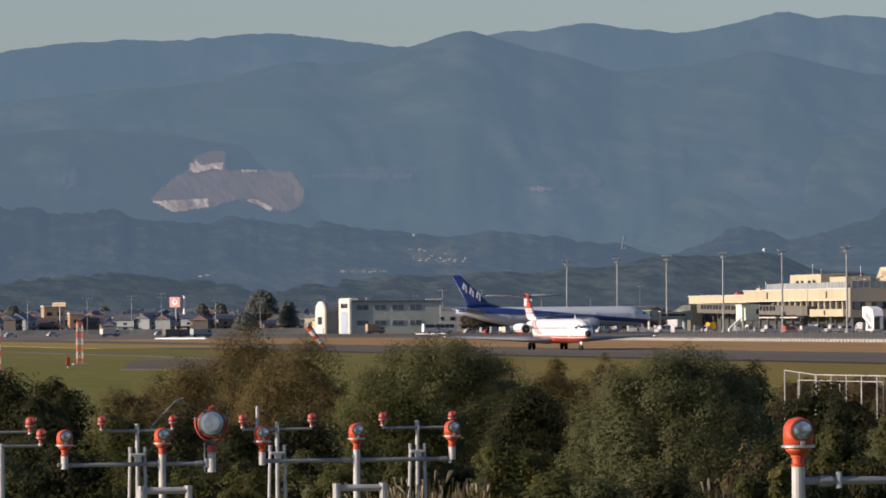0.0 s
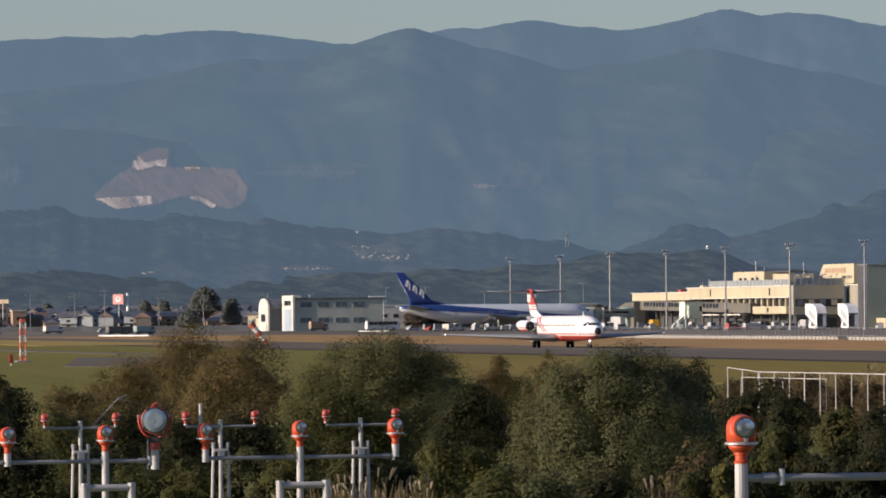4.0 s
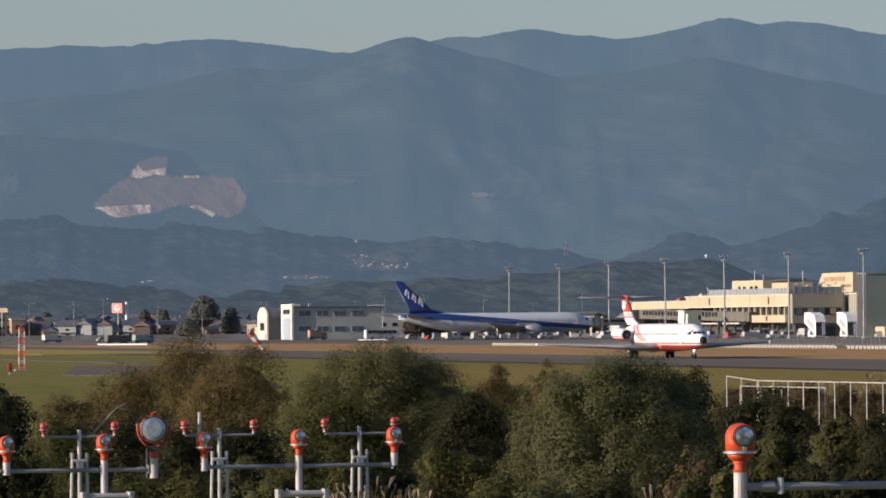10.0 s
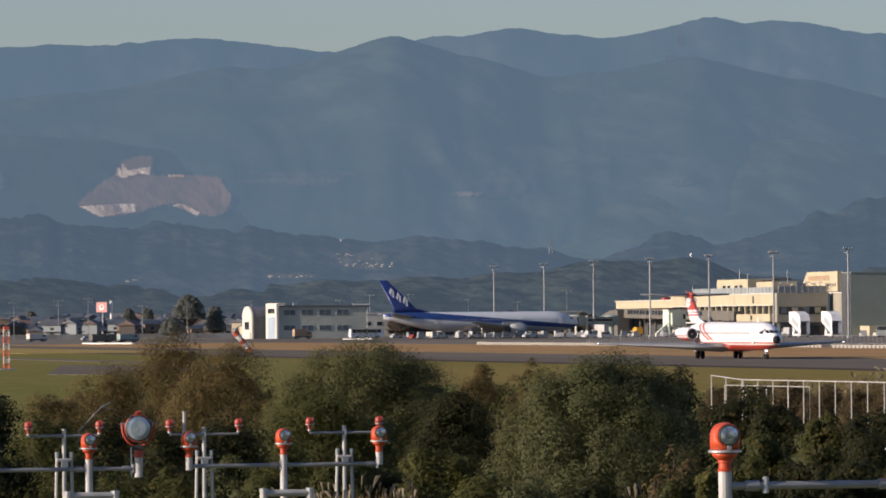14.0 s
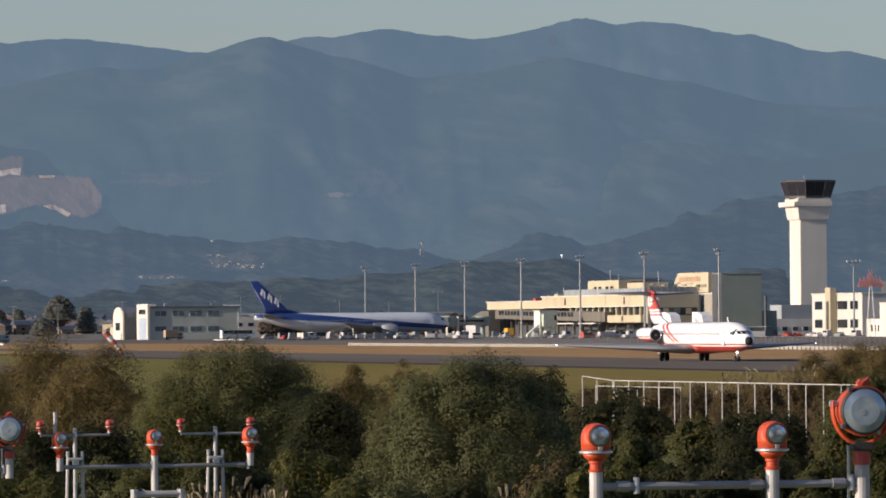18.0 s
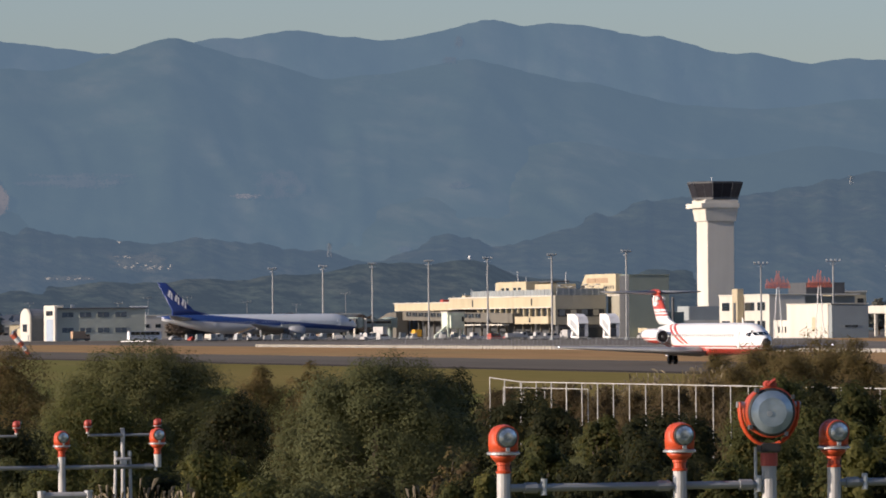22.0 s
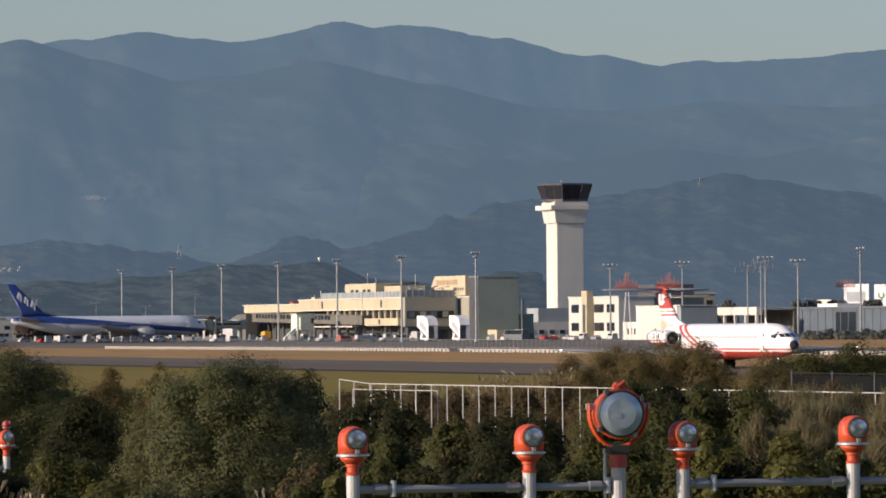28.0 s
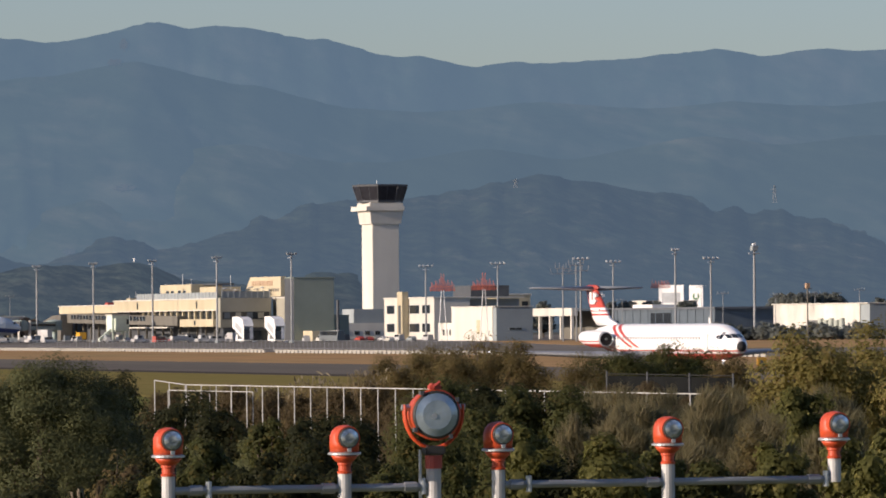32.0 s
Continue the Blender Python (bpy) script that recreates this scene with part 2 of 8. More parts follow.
def loft(rings, closed=True, caps=True, bm=None):
    """A skin over rings of equally many points."""
    bm = bm or bmesh.new()
    vs = [[bm.verts.new(p) for p in r] for r in rings]
    n = len(vs[0])
    for a, b in zip(vs, vs[1:]):
        for i in range(n if closed else n - 1):
            bm.faces.new((a[i], a[(i + 1) % n], b[(i + 1) % n], b[i]))
    if caps and closed:
        bm.faces.new(vs[0][::-1])
        bm.faces.new(vs[-1])
    bmesh.ops.recalc_face_normals(bm, faces=bm.faces[:])
    return bm


def lathe(profile, n=20, bm=None, m=None):
    """A body of revolution round z from (radius, height) pairs."""
    m = m or Matrix()
    return loft([[m @ Vector((r * math.cos(2 * math.pi * i / n), r * math.sin(2 * math.pi * i / n), z)) for i in range(n)] for r, z in profile], bm=bm)


def oval(x, cz, ry, rz, n=28, cy=0.0):
    return [Vector((x, cy + ry * math.cos(2 * math.pi * i / n), cz + rz * math.sin(2 * math.pi * i / n))) for i in range(n)]


def foil(le, chord, thick, n=12, up=(0, 0, 1)):
    """A wing section from its leading edge backwards (towards -x)."""
    up, pts = Vector(up), []
    for i in range(n):
        a = 2 * math.pi * i / n
        c = 0.5 - 0.5 * math.cos(a)
        h = thick * chord * 1.1 * math.sin(a) * (1 - 0.55 * c)
        pts.append(Vector(le) + Vector((-c * chord, 0, 0)) + up * h)
    return pts


# ---------------------------------------------------------------- land
from mathutils.bvhtree import BVHTree


def sheet(name, x0, x1, y0, y1, z, material, label, nx=2, ny=2):
    vs = [(x0 + (x1 - x0) * i / nx, y0 + (y1 - y0) * j / ny, z) for j in range(ny + 1) for i in range(nx + 1)]
    fs = [(j * (nx + 1) + i, j * (nx + 1) + i + 1, (j + 1) * (nx + 1) + i + 1, (j + 1) * (nx + 1) + i) for j in range(ny) for i in range(nx)]
    return tagged(quick(name, vs, fs, material, None, label), kind="structure")


def slab(name, x0, x1, y0, y1, top, material, label):
    return tagged(part(name, cube(x0, x1, y0, y1, -0.4, top), material, None, label), kind="structure")


sheet("ground", -6000, 6000, -3000, 6000, 0.0, M_LAND, "flat land running out to the foot of the mountains", 24, 18)
slab("grass_field", -400, 160, -60, 1420, 0.03, M_GRASS, "mown airfield grass, green turning yellow")
slab("taxiway", 160, 208, 250, 2600, 0.05, M_ASPHALT, "worn dark asphalt taxiway")
slab("dry_grass_strip", 208, 292, 250, 1800, 0.06, M_DRY, "dry orange-brown grass between taxiway and apron")
slab("apron", 292, 1100, 300, 2300, 0.05, M_APRON, "pale concrete apron")


HILLS = []


def hillside(bearing, elevation):
    """The spot on the hills that is seen in that direction."""
    b, e = radians(bearing), radians(elevation)
    way = Vector((math.sin(b) * math.cos(e), math.cos(b) * math.cos(e), math.sin(e)))
    hits = [h for h in (t.ray_cast(Vector(EYE), way) for t in HILLS) if h[0]]
    return min(hits, key=lambda h: h[3])[0]


def ridge(bearing, peaks, base, soft=0.1):
    """Height of a skyline as the upper hull of peaked shoulders: (bearing, height, left fall, right fall)."""
    s = 0.0
    for b, h, lf, rf in peaks:
        d = bearing - b
        f = lf if d < 0 else rf
        v = h - f * (math.sqrt(d * d + soft * soft) - soft)
        s += math.exp(0.5 * max(v, base - 40))
    return math.log(s) / 0.5


def range_of_hills(name, far, depth, peaks, base, material, label, rough=1.0, seed=0.0, b0=-6.0, b1=38.0, n=1000, m=34, rug=0.0, soft=0.1):
    vs, fs = [], []
    for i in range(n + 1):
        b = b0 + (b1 - b0) * i / n
        top = ridge(b, peaks, base, soft) + rug * (noise.noise(Vector((b * 2.3, seed, 4))) + 0.5 * noise.noise(Vector((b * 6.0, seed, 7))) + 0.25 * noise.noise(Vector((b * 17.0, seed, 1))))
        for j in range(m + 1):
            f = j / m
            r = far - depth * (1 - f)
            p = Vector((b * 0.62 + f * 1.15 + seed, f * 1.7, seed))
            p += Vector((0.35 * noise.noise(p * 1.3), 0.5 * noise.noise(p * 1.1 + Vector((5, 1, 8))), 0))
            spur = 0.5 - abs(noise.noise(p * 1.5)) * 1.6 + 0.45 * (0.5 - abs(noise.noise(p * 3.6)) * 1.6) + 0.2 * noise.noise(p * 8.0)
            fine = noise.fractal(p * 9.0, 0.8, 2.2, 5)
            bell = math.sin(math.pi * min(f, 1)) ** 0.8
            h = top * (f ** 0.9) + rough * top * 0.03 * (spur - 0.2) * bell + rough * top * 0.012 * fine
            rr = r - rough * depth * 0.075 * spur * bell - rough * 4 * fine
            vs.append((rr * math.sin(radians(b)), rr * math.cos(radians(b)), h - 1))
    w = m + 1
    for i in range(n):
        for j in range(m):
            fs.append((i * w + j, (i + 1) * w + j, (i + 1) * w + j + 1, i * w + j + 1))
    HILLS.append(BVHTree.FromPolygons(vs, fs))
    ob = quick(name, vs, fs, material, None, label)
    ob.data.shade_smooth()
    return tagged(ob, kind="structure")


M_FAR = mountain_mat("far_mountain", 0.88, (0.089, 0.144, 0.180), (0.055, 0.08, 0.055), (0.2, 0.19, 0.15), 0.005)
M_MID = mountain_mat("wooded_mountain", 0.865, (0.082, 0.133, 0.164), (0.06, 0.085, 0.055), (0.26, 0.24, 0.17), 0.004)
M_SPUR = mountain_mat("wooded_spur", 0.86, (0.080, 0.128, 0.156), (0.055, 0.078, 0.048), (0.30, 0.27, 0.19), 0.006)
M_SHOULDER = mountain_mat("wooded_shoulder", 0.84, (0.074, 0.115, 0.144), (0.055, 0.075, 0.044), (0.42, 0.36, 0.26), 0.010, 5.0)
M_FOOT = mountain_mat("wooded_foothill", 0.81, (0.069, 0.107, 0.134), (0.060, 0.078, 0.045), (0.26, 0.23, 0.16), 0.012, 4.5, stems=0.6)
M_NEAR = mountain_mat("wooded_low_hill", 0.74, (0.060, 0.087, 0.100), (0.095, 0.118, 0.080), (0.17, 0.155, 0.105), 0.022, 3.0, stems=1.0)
# skylines: (bearing, height, fall to the left, fall to the right)
FAR_PEAKS = [
    (5.73, 238, 8, 8),
    (8.03, 242.2, 12, 12),
    (8.27, 244.4, 12, 12),
    (8.64, 246.6, 12, 12),
    (8.93, 246.4, 12, 12),
    (9.21, 243.3, 12, 12),
    (9.46, 246.1, 12, 12),
    (9.75, 248.8, 12, 12),
    (9.95, 248.6, 12, 12),
    (10.16, 251.9, 12, 12),
    (10.32, 250.3, 12, 12),
    (10.57, 245.3, 12, 12),
    (10.89, 241.2, 12, 12),
    (11.1, 238.2, 12, 12),
    (12.69, 252, 14, 12),
    (13.37, 259, 18, 16),
    (13.98, 252, 12, 10),
    (14.56, 248, 8, 8),
    (14.93, 257, 26, 16),
    (15.38, 267, 24, 26),
    (15.99, 263, 14, 18),
    (16.28, 261, 10, 20),
    (17.09, 251, 7, 30),
    (18.02, 236, 8, 22),
    (18.97, 230, 16, 6),
    (19.88, 231, 6, 6),
    (20.57, 235, 12, 8),
    (21.06, 240, 14, 18),
    (22.12, 239, 14, 6),
    (23.54, 243, 8, 10),
]
MAIN_PEAKS = [
    (6.04, 178, 10, 10),
    (8.88, 188, 8, 6),
    (10.49, 208, 16, 8),
    (12.16, 231, 24, 26),
    (12.95, 214, 20, 26),
    (14.10, 201, 14, 10),
    (15.16, 213, 16, 20),
    (16.33, 194, 12, 22),
    (15.99, 194, 10, 20),
    (17.47, 175, 8, 8),
    (19.25, 179, 8, 6),
    (21.25, 178, 8, 6),
    (22.97, 178, 8, 10),
]
FOOT_PEAKS = [
    (6.29, 90, 12, 9),
    (7.16, 91, 9, 9),
    (8.01, 89, 9, 9),
    (8.54, 84.5, 9, 9),
    (8.91, 82.5, 9, 9),
    (9.21, 74.5, 9, 9),
    (9.57, 76.5, 9, 9),
    (9.94, 80, 9, 9),
    (10.31, 74, 9, 9),
    (10.64, 75, 9, 9),
    (11.05, 74, 9, 9),
    (11.5, 69, 9, 9),
    (12.13, 73, 9, 9),
    (12.51, 73, 9, 9),
    (12.97, 69, 10, 20),
    (14.20, 56, 12, 20),
    (14.95, 74, 22, 14),
    (16.78, 79.5, 13, 13),
    (17.18, 90.1, 13, 13),
    (17.52, 92.2, 13, 13),
    (17.93, 90.5, 13, 13),
    (18.38, 82.5, 13, 13),
    (18.73, 93.1, 13, 13),
    (19.03, 100.7, 13, 13),
    (19.29, 106.3, 13, 13),
    (19.65, 101.1, 13, 13),
    (20.1, 96.6, 13, 13),
    (20.6, 92.1, 13, 13),
    (21.18, 86.8, 13, 13),
    (21.67, 86.2, 13, 13),
    (22.04, 79.0, 13, 13),
    (22.4, 70.4, 13, 13),
    (22.78, 59.4, 13, 13),
    (22.9, 66, 6, 6),
]
LOW_PEAKS = [
    (5.74, 31, 3, 3),
    (9.73, 27, 2, 2),
    (11.56, 30, 2, 2),
    (13.16, 33, 3, 3),
    (14.72, 38, 3, 6),
    (16.20, 32, 5, 8),
    (7.3, 34, 7, 7),
    (8.5, 36, 7, 9),
    (9.90, 29, 8, 10),
    (11.44, 31, 16, 16),
    (12.36, 31, 16, 16),
    (13.33, 35, 22, 16),
    (14.48, 42, 22, 16),
    (15.17, 44, 26, 34),
    (14.15, 43, 22, 20),
    (15.00, 43, 22, 34),
    (17.00, 38, 44, 26),
    (17.35, 37, 30, 60),
]
SPUR_PEAKS = [
    (6.60, 142, 8, 8),
    (8.14, 145, 8, 8),
    (9.11, 141, 6, 36),
    (11.11, 110, 20, 20),
    (13.23, 116, 26, 26),
    (14.78, 129, 18, 14),
    (16.15, 137, 14, 16),
    (17.47, 123, 14, 12),
    (18.73, 132, 12, 14),
    (20.97, 140, 14, 14),
    (22.68, 140, 10, 10),
]
SHOULDER_PEAKS = [
    (10.70, 78, 30, 22),
    (11.22, 92, 26, 22),
    (12.02, 96, 24, 20),
    (12.82, 88, 26, 26),
    (13.51, 92, 24, 22),
    (14.26, 84, 22, 26),
    (15.12, 92, 26, 24),
    (16.03, 85, 22, 22),
    (16.94, 91, 24, 22),
    (17.93, 93, 20, 20),
    (18.73, 98, 22, 20),
    (19.99, 105, 20, 20),
    (21.25, 100, 20, 20),
    (22.62, 102, 20, 20),
]
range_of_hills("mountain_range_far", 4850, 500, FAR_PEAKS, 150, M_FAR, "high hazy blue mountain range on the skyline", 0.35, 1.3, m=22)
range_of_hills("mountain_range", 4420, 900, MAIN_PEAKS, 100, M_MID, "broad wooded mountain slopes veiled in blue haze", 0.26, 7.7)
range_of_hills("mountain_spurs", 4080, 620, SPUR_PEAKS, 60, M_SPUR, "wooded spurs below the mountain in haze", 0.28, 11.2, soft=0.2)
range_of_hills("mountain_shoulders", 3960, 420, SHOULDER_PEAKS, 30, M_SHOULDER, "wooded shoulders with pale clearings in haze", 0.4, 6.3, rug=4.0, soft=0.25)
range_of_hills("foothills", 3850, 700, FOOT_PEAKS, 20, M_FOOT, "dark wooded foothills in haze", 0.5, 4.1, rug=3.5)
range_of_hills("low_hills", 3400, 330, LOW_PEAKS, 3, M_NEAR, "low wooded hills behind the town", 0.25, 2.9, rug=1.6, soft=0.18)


# ---------------------------------------------------------------- stone quarry and clearings
def draped(name, b0, b1, e0, e1, material, parent, label, shape, lift=4.0, n=40, m=16):
    # a patch of bare ground that follows the slope; shape(u, v) says where it ends
    cut = [[shape(i / n, j / m) > 0 for j in range(m)] for i in range(n)]
    vs, fs, index = [], [], {}
    eye = Vector(EYE)

    def spot(i, j):
        if (i, j) not in index:
            index[i, j] = len(vs)
            b, e = b0 + (b1 - b0) * i / n, e0 + (e1 - e0) * j / m
            p = hillside(b + 0.006 * noise.noise(Vector((i * 0.7, j * 0.9, 3))), e + 0.006 * noise.noise(Vector((i * 0.6, j * 0.8, 9))))
            vs.append(tuple(p + (eye - p).normalized() * lift))
        return index[i, j]

    for i in range(n):
        for j in range(m):
            if cut[i][j]:
                fs.append((spot(i, j), spot(i + 1, j), spot(i + 1, j + 1), spot(i, j + 1)))
    ob = quick(name, vs, fs, material, parent, label)
    ob.data.shade_smooth()
    return ob


def inside(corners, b, e):
    """Whether a direction lies within a ring of corners."""
    hit = False
    for (b0, e0), (b1, e1) in zip(corners, corners[1:] + corners[:1]):
        if (e0 > e) != (e1 > e) and b < b0 + (b1 - b0) * (e - e0) / (e1 - e0):
            hit = not hit
    return hit


def cut_ground(name, corners, material, parent, label, lift, ragged, n, m):
    """Bare ground between corners given as (bearing, elevation), with a ragged edge."""
    b0, b1 = min(c[0] for c in corners), max(c[0] for c in corners)
    e0, e1 = min(c[1] for c in corners), max(c[1] for c in corners)

    toss = random.Random(n)

    def shape(u, v):
        p = Vector((u * (b1 - b0) * 30, v * (e1 - e0) * 30, b0))
        return inside(corners, b0 + (b1 - b0) * u + ragged * (noise.noise(p) + toss.uniform(-1, 1)), e0 + (e1 - e0) * v + ragged * (noise.noise(p * 1.3 + Vector((7, 3, 1))) + 0.7 * toss.uniform(-1, 1)))

    return draped(name, b0, b1, e0, e1, material, parent, label, shape, lift, n, m)


QUARRY = [(8.95, 1.238), (9.025, 1.318), (9.168, 1.431), (9.329, 1.533), (9.341, 1.59), (9.41, 1.67), (9.542, 1.715), (9.702, 1.725), (9.7, 1.53), (9.872, 1.517), (10.112, 1.527), (10.386, 1.496), (10.454, 1.381), (10.511, 1.295), (10.464, 1.169), (10.337, 1.101), (10.177, 1.12), (10.098, 1.172), (9.938, 1.23), (9.795, 1.22), (9.663, 1.187), (9.549, 1.142), (9.194, 1.104), (9.081, 1.163)]
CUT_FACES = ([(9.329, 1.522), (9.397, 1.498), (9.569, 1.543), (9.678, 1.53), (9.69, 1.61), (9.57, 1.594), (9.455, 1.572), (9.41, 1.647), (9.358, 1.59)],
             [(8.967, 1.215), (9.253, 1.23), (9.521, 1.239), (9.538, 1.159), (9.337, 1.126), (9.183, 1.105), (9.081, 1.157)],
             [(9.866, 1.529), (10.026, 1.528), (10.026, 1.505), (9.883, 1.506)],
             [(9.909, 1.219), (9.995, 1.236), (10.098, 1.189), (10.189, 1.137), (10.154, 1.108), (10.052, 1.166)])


def blot(k, s):
    """A patch that thins out towards its edge."""
    toss = random.Random(s)
    return lambda u, v: 0.75 - (2 * u - 1) ** 2 - (2 * v - 1) ** 2 + k * noise.noise(Vector((u * 5 + s, v * 4, s))) - 1.0 * toss.random() + 0.25


def quarry():
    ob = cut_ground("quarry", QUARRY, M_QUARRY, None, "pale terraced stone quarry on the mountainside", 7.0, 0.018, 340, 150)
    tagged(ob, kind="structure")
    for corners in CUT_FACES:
        # White stone whose sunlight is put into the colour.
        cut_ground("cut_face", corners, M_FRESH, ob, "cut face of white stone with sunlight painted in", 14.0, 0.010, 110, 50)
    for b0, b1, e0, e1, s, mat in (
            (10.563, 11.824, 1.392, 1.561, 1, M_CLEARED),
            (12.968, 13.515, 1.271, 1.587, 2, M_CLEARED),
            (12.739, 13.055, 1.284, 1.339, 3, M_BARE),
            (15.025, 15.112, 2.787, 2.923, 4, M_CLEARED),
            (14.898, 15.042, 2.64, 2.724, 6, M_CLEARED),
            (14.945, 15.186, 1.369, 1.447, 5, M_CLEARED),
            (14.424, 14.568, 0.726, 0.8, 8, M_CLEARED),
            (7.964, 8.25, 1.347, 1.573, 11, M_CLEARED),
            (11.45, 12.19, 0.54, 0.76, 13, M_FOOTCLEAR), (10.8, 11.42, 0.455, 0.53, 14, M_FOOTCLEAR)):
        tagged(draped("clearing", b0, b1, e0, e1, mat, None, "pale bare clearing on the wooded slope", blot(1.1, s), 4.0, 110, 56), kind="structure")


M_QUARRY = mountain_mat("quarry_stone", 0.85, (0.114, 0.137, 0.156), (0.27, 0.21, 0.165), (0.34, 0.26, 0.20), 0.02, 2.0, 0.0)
# Fresh stone, raised in colour and glow to paint the sun on it.
M_FRESH = mountain_mat("sun_painted_fresh_stone", 0.36, (0.22, 0.21, 0.20), (0.80, 0.72, 0.62), (0.84, 0.76, 0.66), 0.03, 1.0, 0.0)
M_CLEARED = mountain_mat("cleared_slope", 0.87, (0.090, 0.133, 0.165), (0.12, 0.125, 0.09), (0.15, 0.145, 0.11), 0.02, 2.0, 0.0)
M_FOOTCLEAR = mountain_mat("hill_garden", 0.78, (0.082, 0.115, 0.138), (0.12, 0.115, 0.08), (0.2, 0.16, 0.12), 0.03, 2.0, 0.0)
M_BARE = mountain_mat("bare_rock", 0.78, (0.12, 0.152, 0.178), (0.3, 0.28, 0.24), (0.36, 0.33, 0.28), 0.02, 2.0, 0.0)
# House walls and roofs carry painted haze as emission too.
M_HAZYWALL = mountain_mat("hazed_hill_house_plaster", 0.60, (0.105, 0.135, 0.155), (0.5, 0.45, 0.38), (0.55, 0.5, 0.44), 0.05, 0.5, 0.0)
M_HAZYROOF = mountain_mat("hazed_hill_house_roof", 0.74, (0.085, 0.115, 0.138), (0.2, 0.17, 0.15), (0.25, 0.2, 0.17), 0.05, 0.5, 0.0)
quarry()


# ---------------------------------------------------------------- airport buildings
def face_windows(parent, axis, plane, spans, z0, z1, frame_mat=None, sill=True, pane=None):
    """Window units let into a wall: each a frame with a pane; axis 'x' means a wall facing -X, 'y' one facing -Y."""
    for a, b in spans:
        if axis == "x":
            w = part("window", cube(plane - 0.10, plane + 0.05, a, b, z0, z1), frame_mat or M_GREY, parent)
            part("pane", cube(plane - 0.13, plane - 0.101, a + 0.12, b - 0.12, z0 + 0.12, z1 - 0.12), pane or M_GLASS, w)
        else:
            w = part("window", cube(a, b, plane - 0.10, plane + 0.05, z0, z1), frame_mat or M_GREY, parent)
            part("pane", cube(a + 0.12, b - 0.12, plane - 0.13, plane - 0.101, z0 + 0.12, z1 - 0.12), pane or M_GLASS, w)
            if b - a > 2:
                part("mullion", cube((a + b) / 2 - 0.06, (a + b) / 2 + 0.06, plane - 0.17, plane - 0.131, z0 + 0.1, z1 - 0.1), frame_mat or M_GREY, w)


def maintenance_hangar():
    h = thing("maintenance_hangar", 0, 0, 0, "two-storey sage-grey hangar with a white end wall", "hangar")
    part("wall", cube(370, 401, 1908, 1930, 0, 11.0), M_SHED, h, "pale sage-grey sheet-clad walls")
    part("end_wall", cube(369.2, 369.98, 1907.3, 1927, 0, 12.2, 0.05), M_PALE, h, "white end wall lit by the sun")
    part("roof", cube(369.99, 402, 1907.4, 1930.6, 11.0, 11.5, 0.05), M_ROOF, h, "flat dark roof edge")
    part("parapet", cube(370, 372.2, 1907.2, 1930.8, 11.51, 12.3), M_PALE, h)
    part("roof_vent", cube(376, 377.2, 1912, 1913.2, 11.5, 12.6, 0.1), M_STEEL, h)
    part("roof_rail", cube(396, 402, 1908, 1908.4, 11.51, 11.9), M_WHITE, h)
    for z in (8.2, 2.9):
        face_windows(h, "y", 1908, [(371.8 + 6.2 * i, 376.0 + 6.2 * i) for i in range(4)], z - 0.1, z + 1.8, M_SHED, pane=M_SKYPANE)
    door = part("hangar_door", cube(369.05, 369.19, 1910, 1922, 0, 7.6), M_DOOR, h, "tall pale blue-white sliding door")
    for i in range(6):
        part("door_rib", cube(368.98, 369.049, 1910.6 + 2 * i, 1910.8 + 2 * i, 0.1, 7.5), M_DOOR, door)
    face_windows(h, "x", 369.2, [(1910.5, 1922.5)], 8.7, 10.6, M_PALE)
    part("downpipe", tube((401.2, 1907.8, 0), (401.2, 1907.8, 11), 0.12, n=6), M_STEEL, h)


def arched_store():
    h = thing("arched_storehouse", 0, 0, 0, "small white barrel-roofed storehouse beside the hangar", "storehouse")
    prof = [(-9, 0), (-9, 8)] + [(9 * math.cos(math.pi - math.pi * i / 10), 8 + 3.4 * math.sin(math.pi * i / 10)) for i in range(1, 10)] + [(9, 8), (9, 0)]
    part("front_wall", loft([[Vector((x, 1941 + y, z)) for y, z in prof] for x in (365.2, 365.8)]), M_PALE, h, "white arched front wall")
    part("roof", loft([[Vector((x, 1941 + y * 0.98, z * 0.985)) for y, z in prof] for x in (365.81, 386)]), M_ROOF, h, "dark curved roof")
    face_windows(h, "x", 365.2, [(1937, 1945)], 3.2, 6.0)
    part("door", cube(365.05, 365.19, 1934, 1935.4, 0, 2.2), M_GREY, h)
    part("annexe", cube(366, 372, 1952, 1960, 0, 4.5, 0.05), M_CREAM, h)


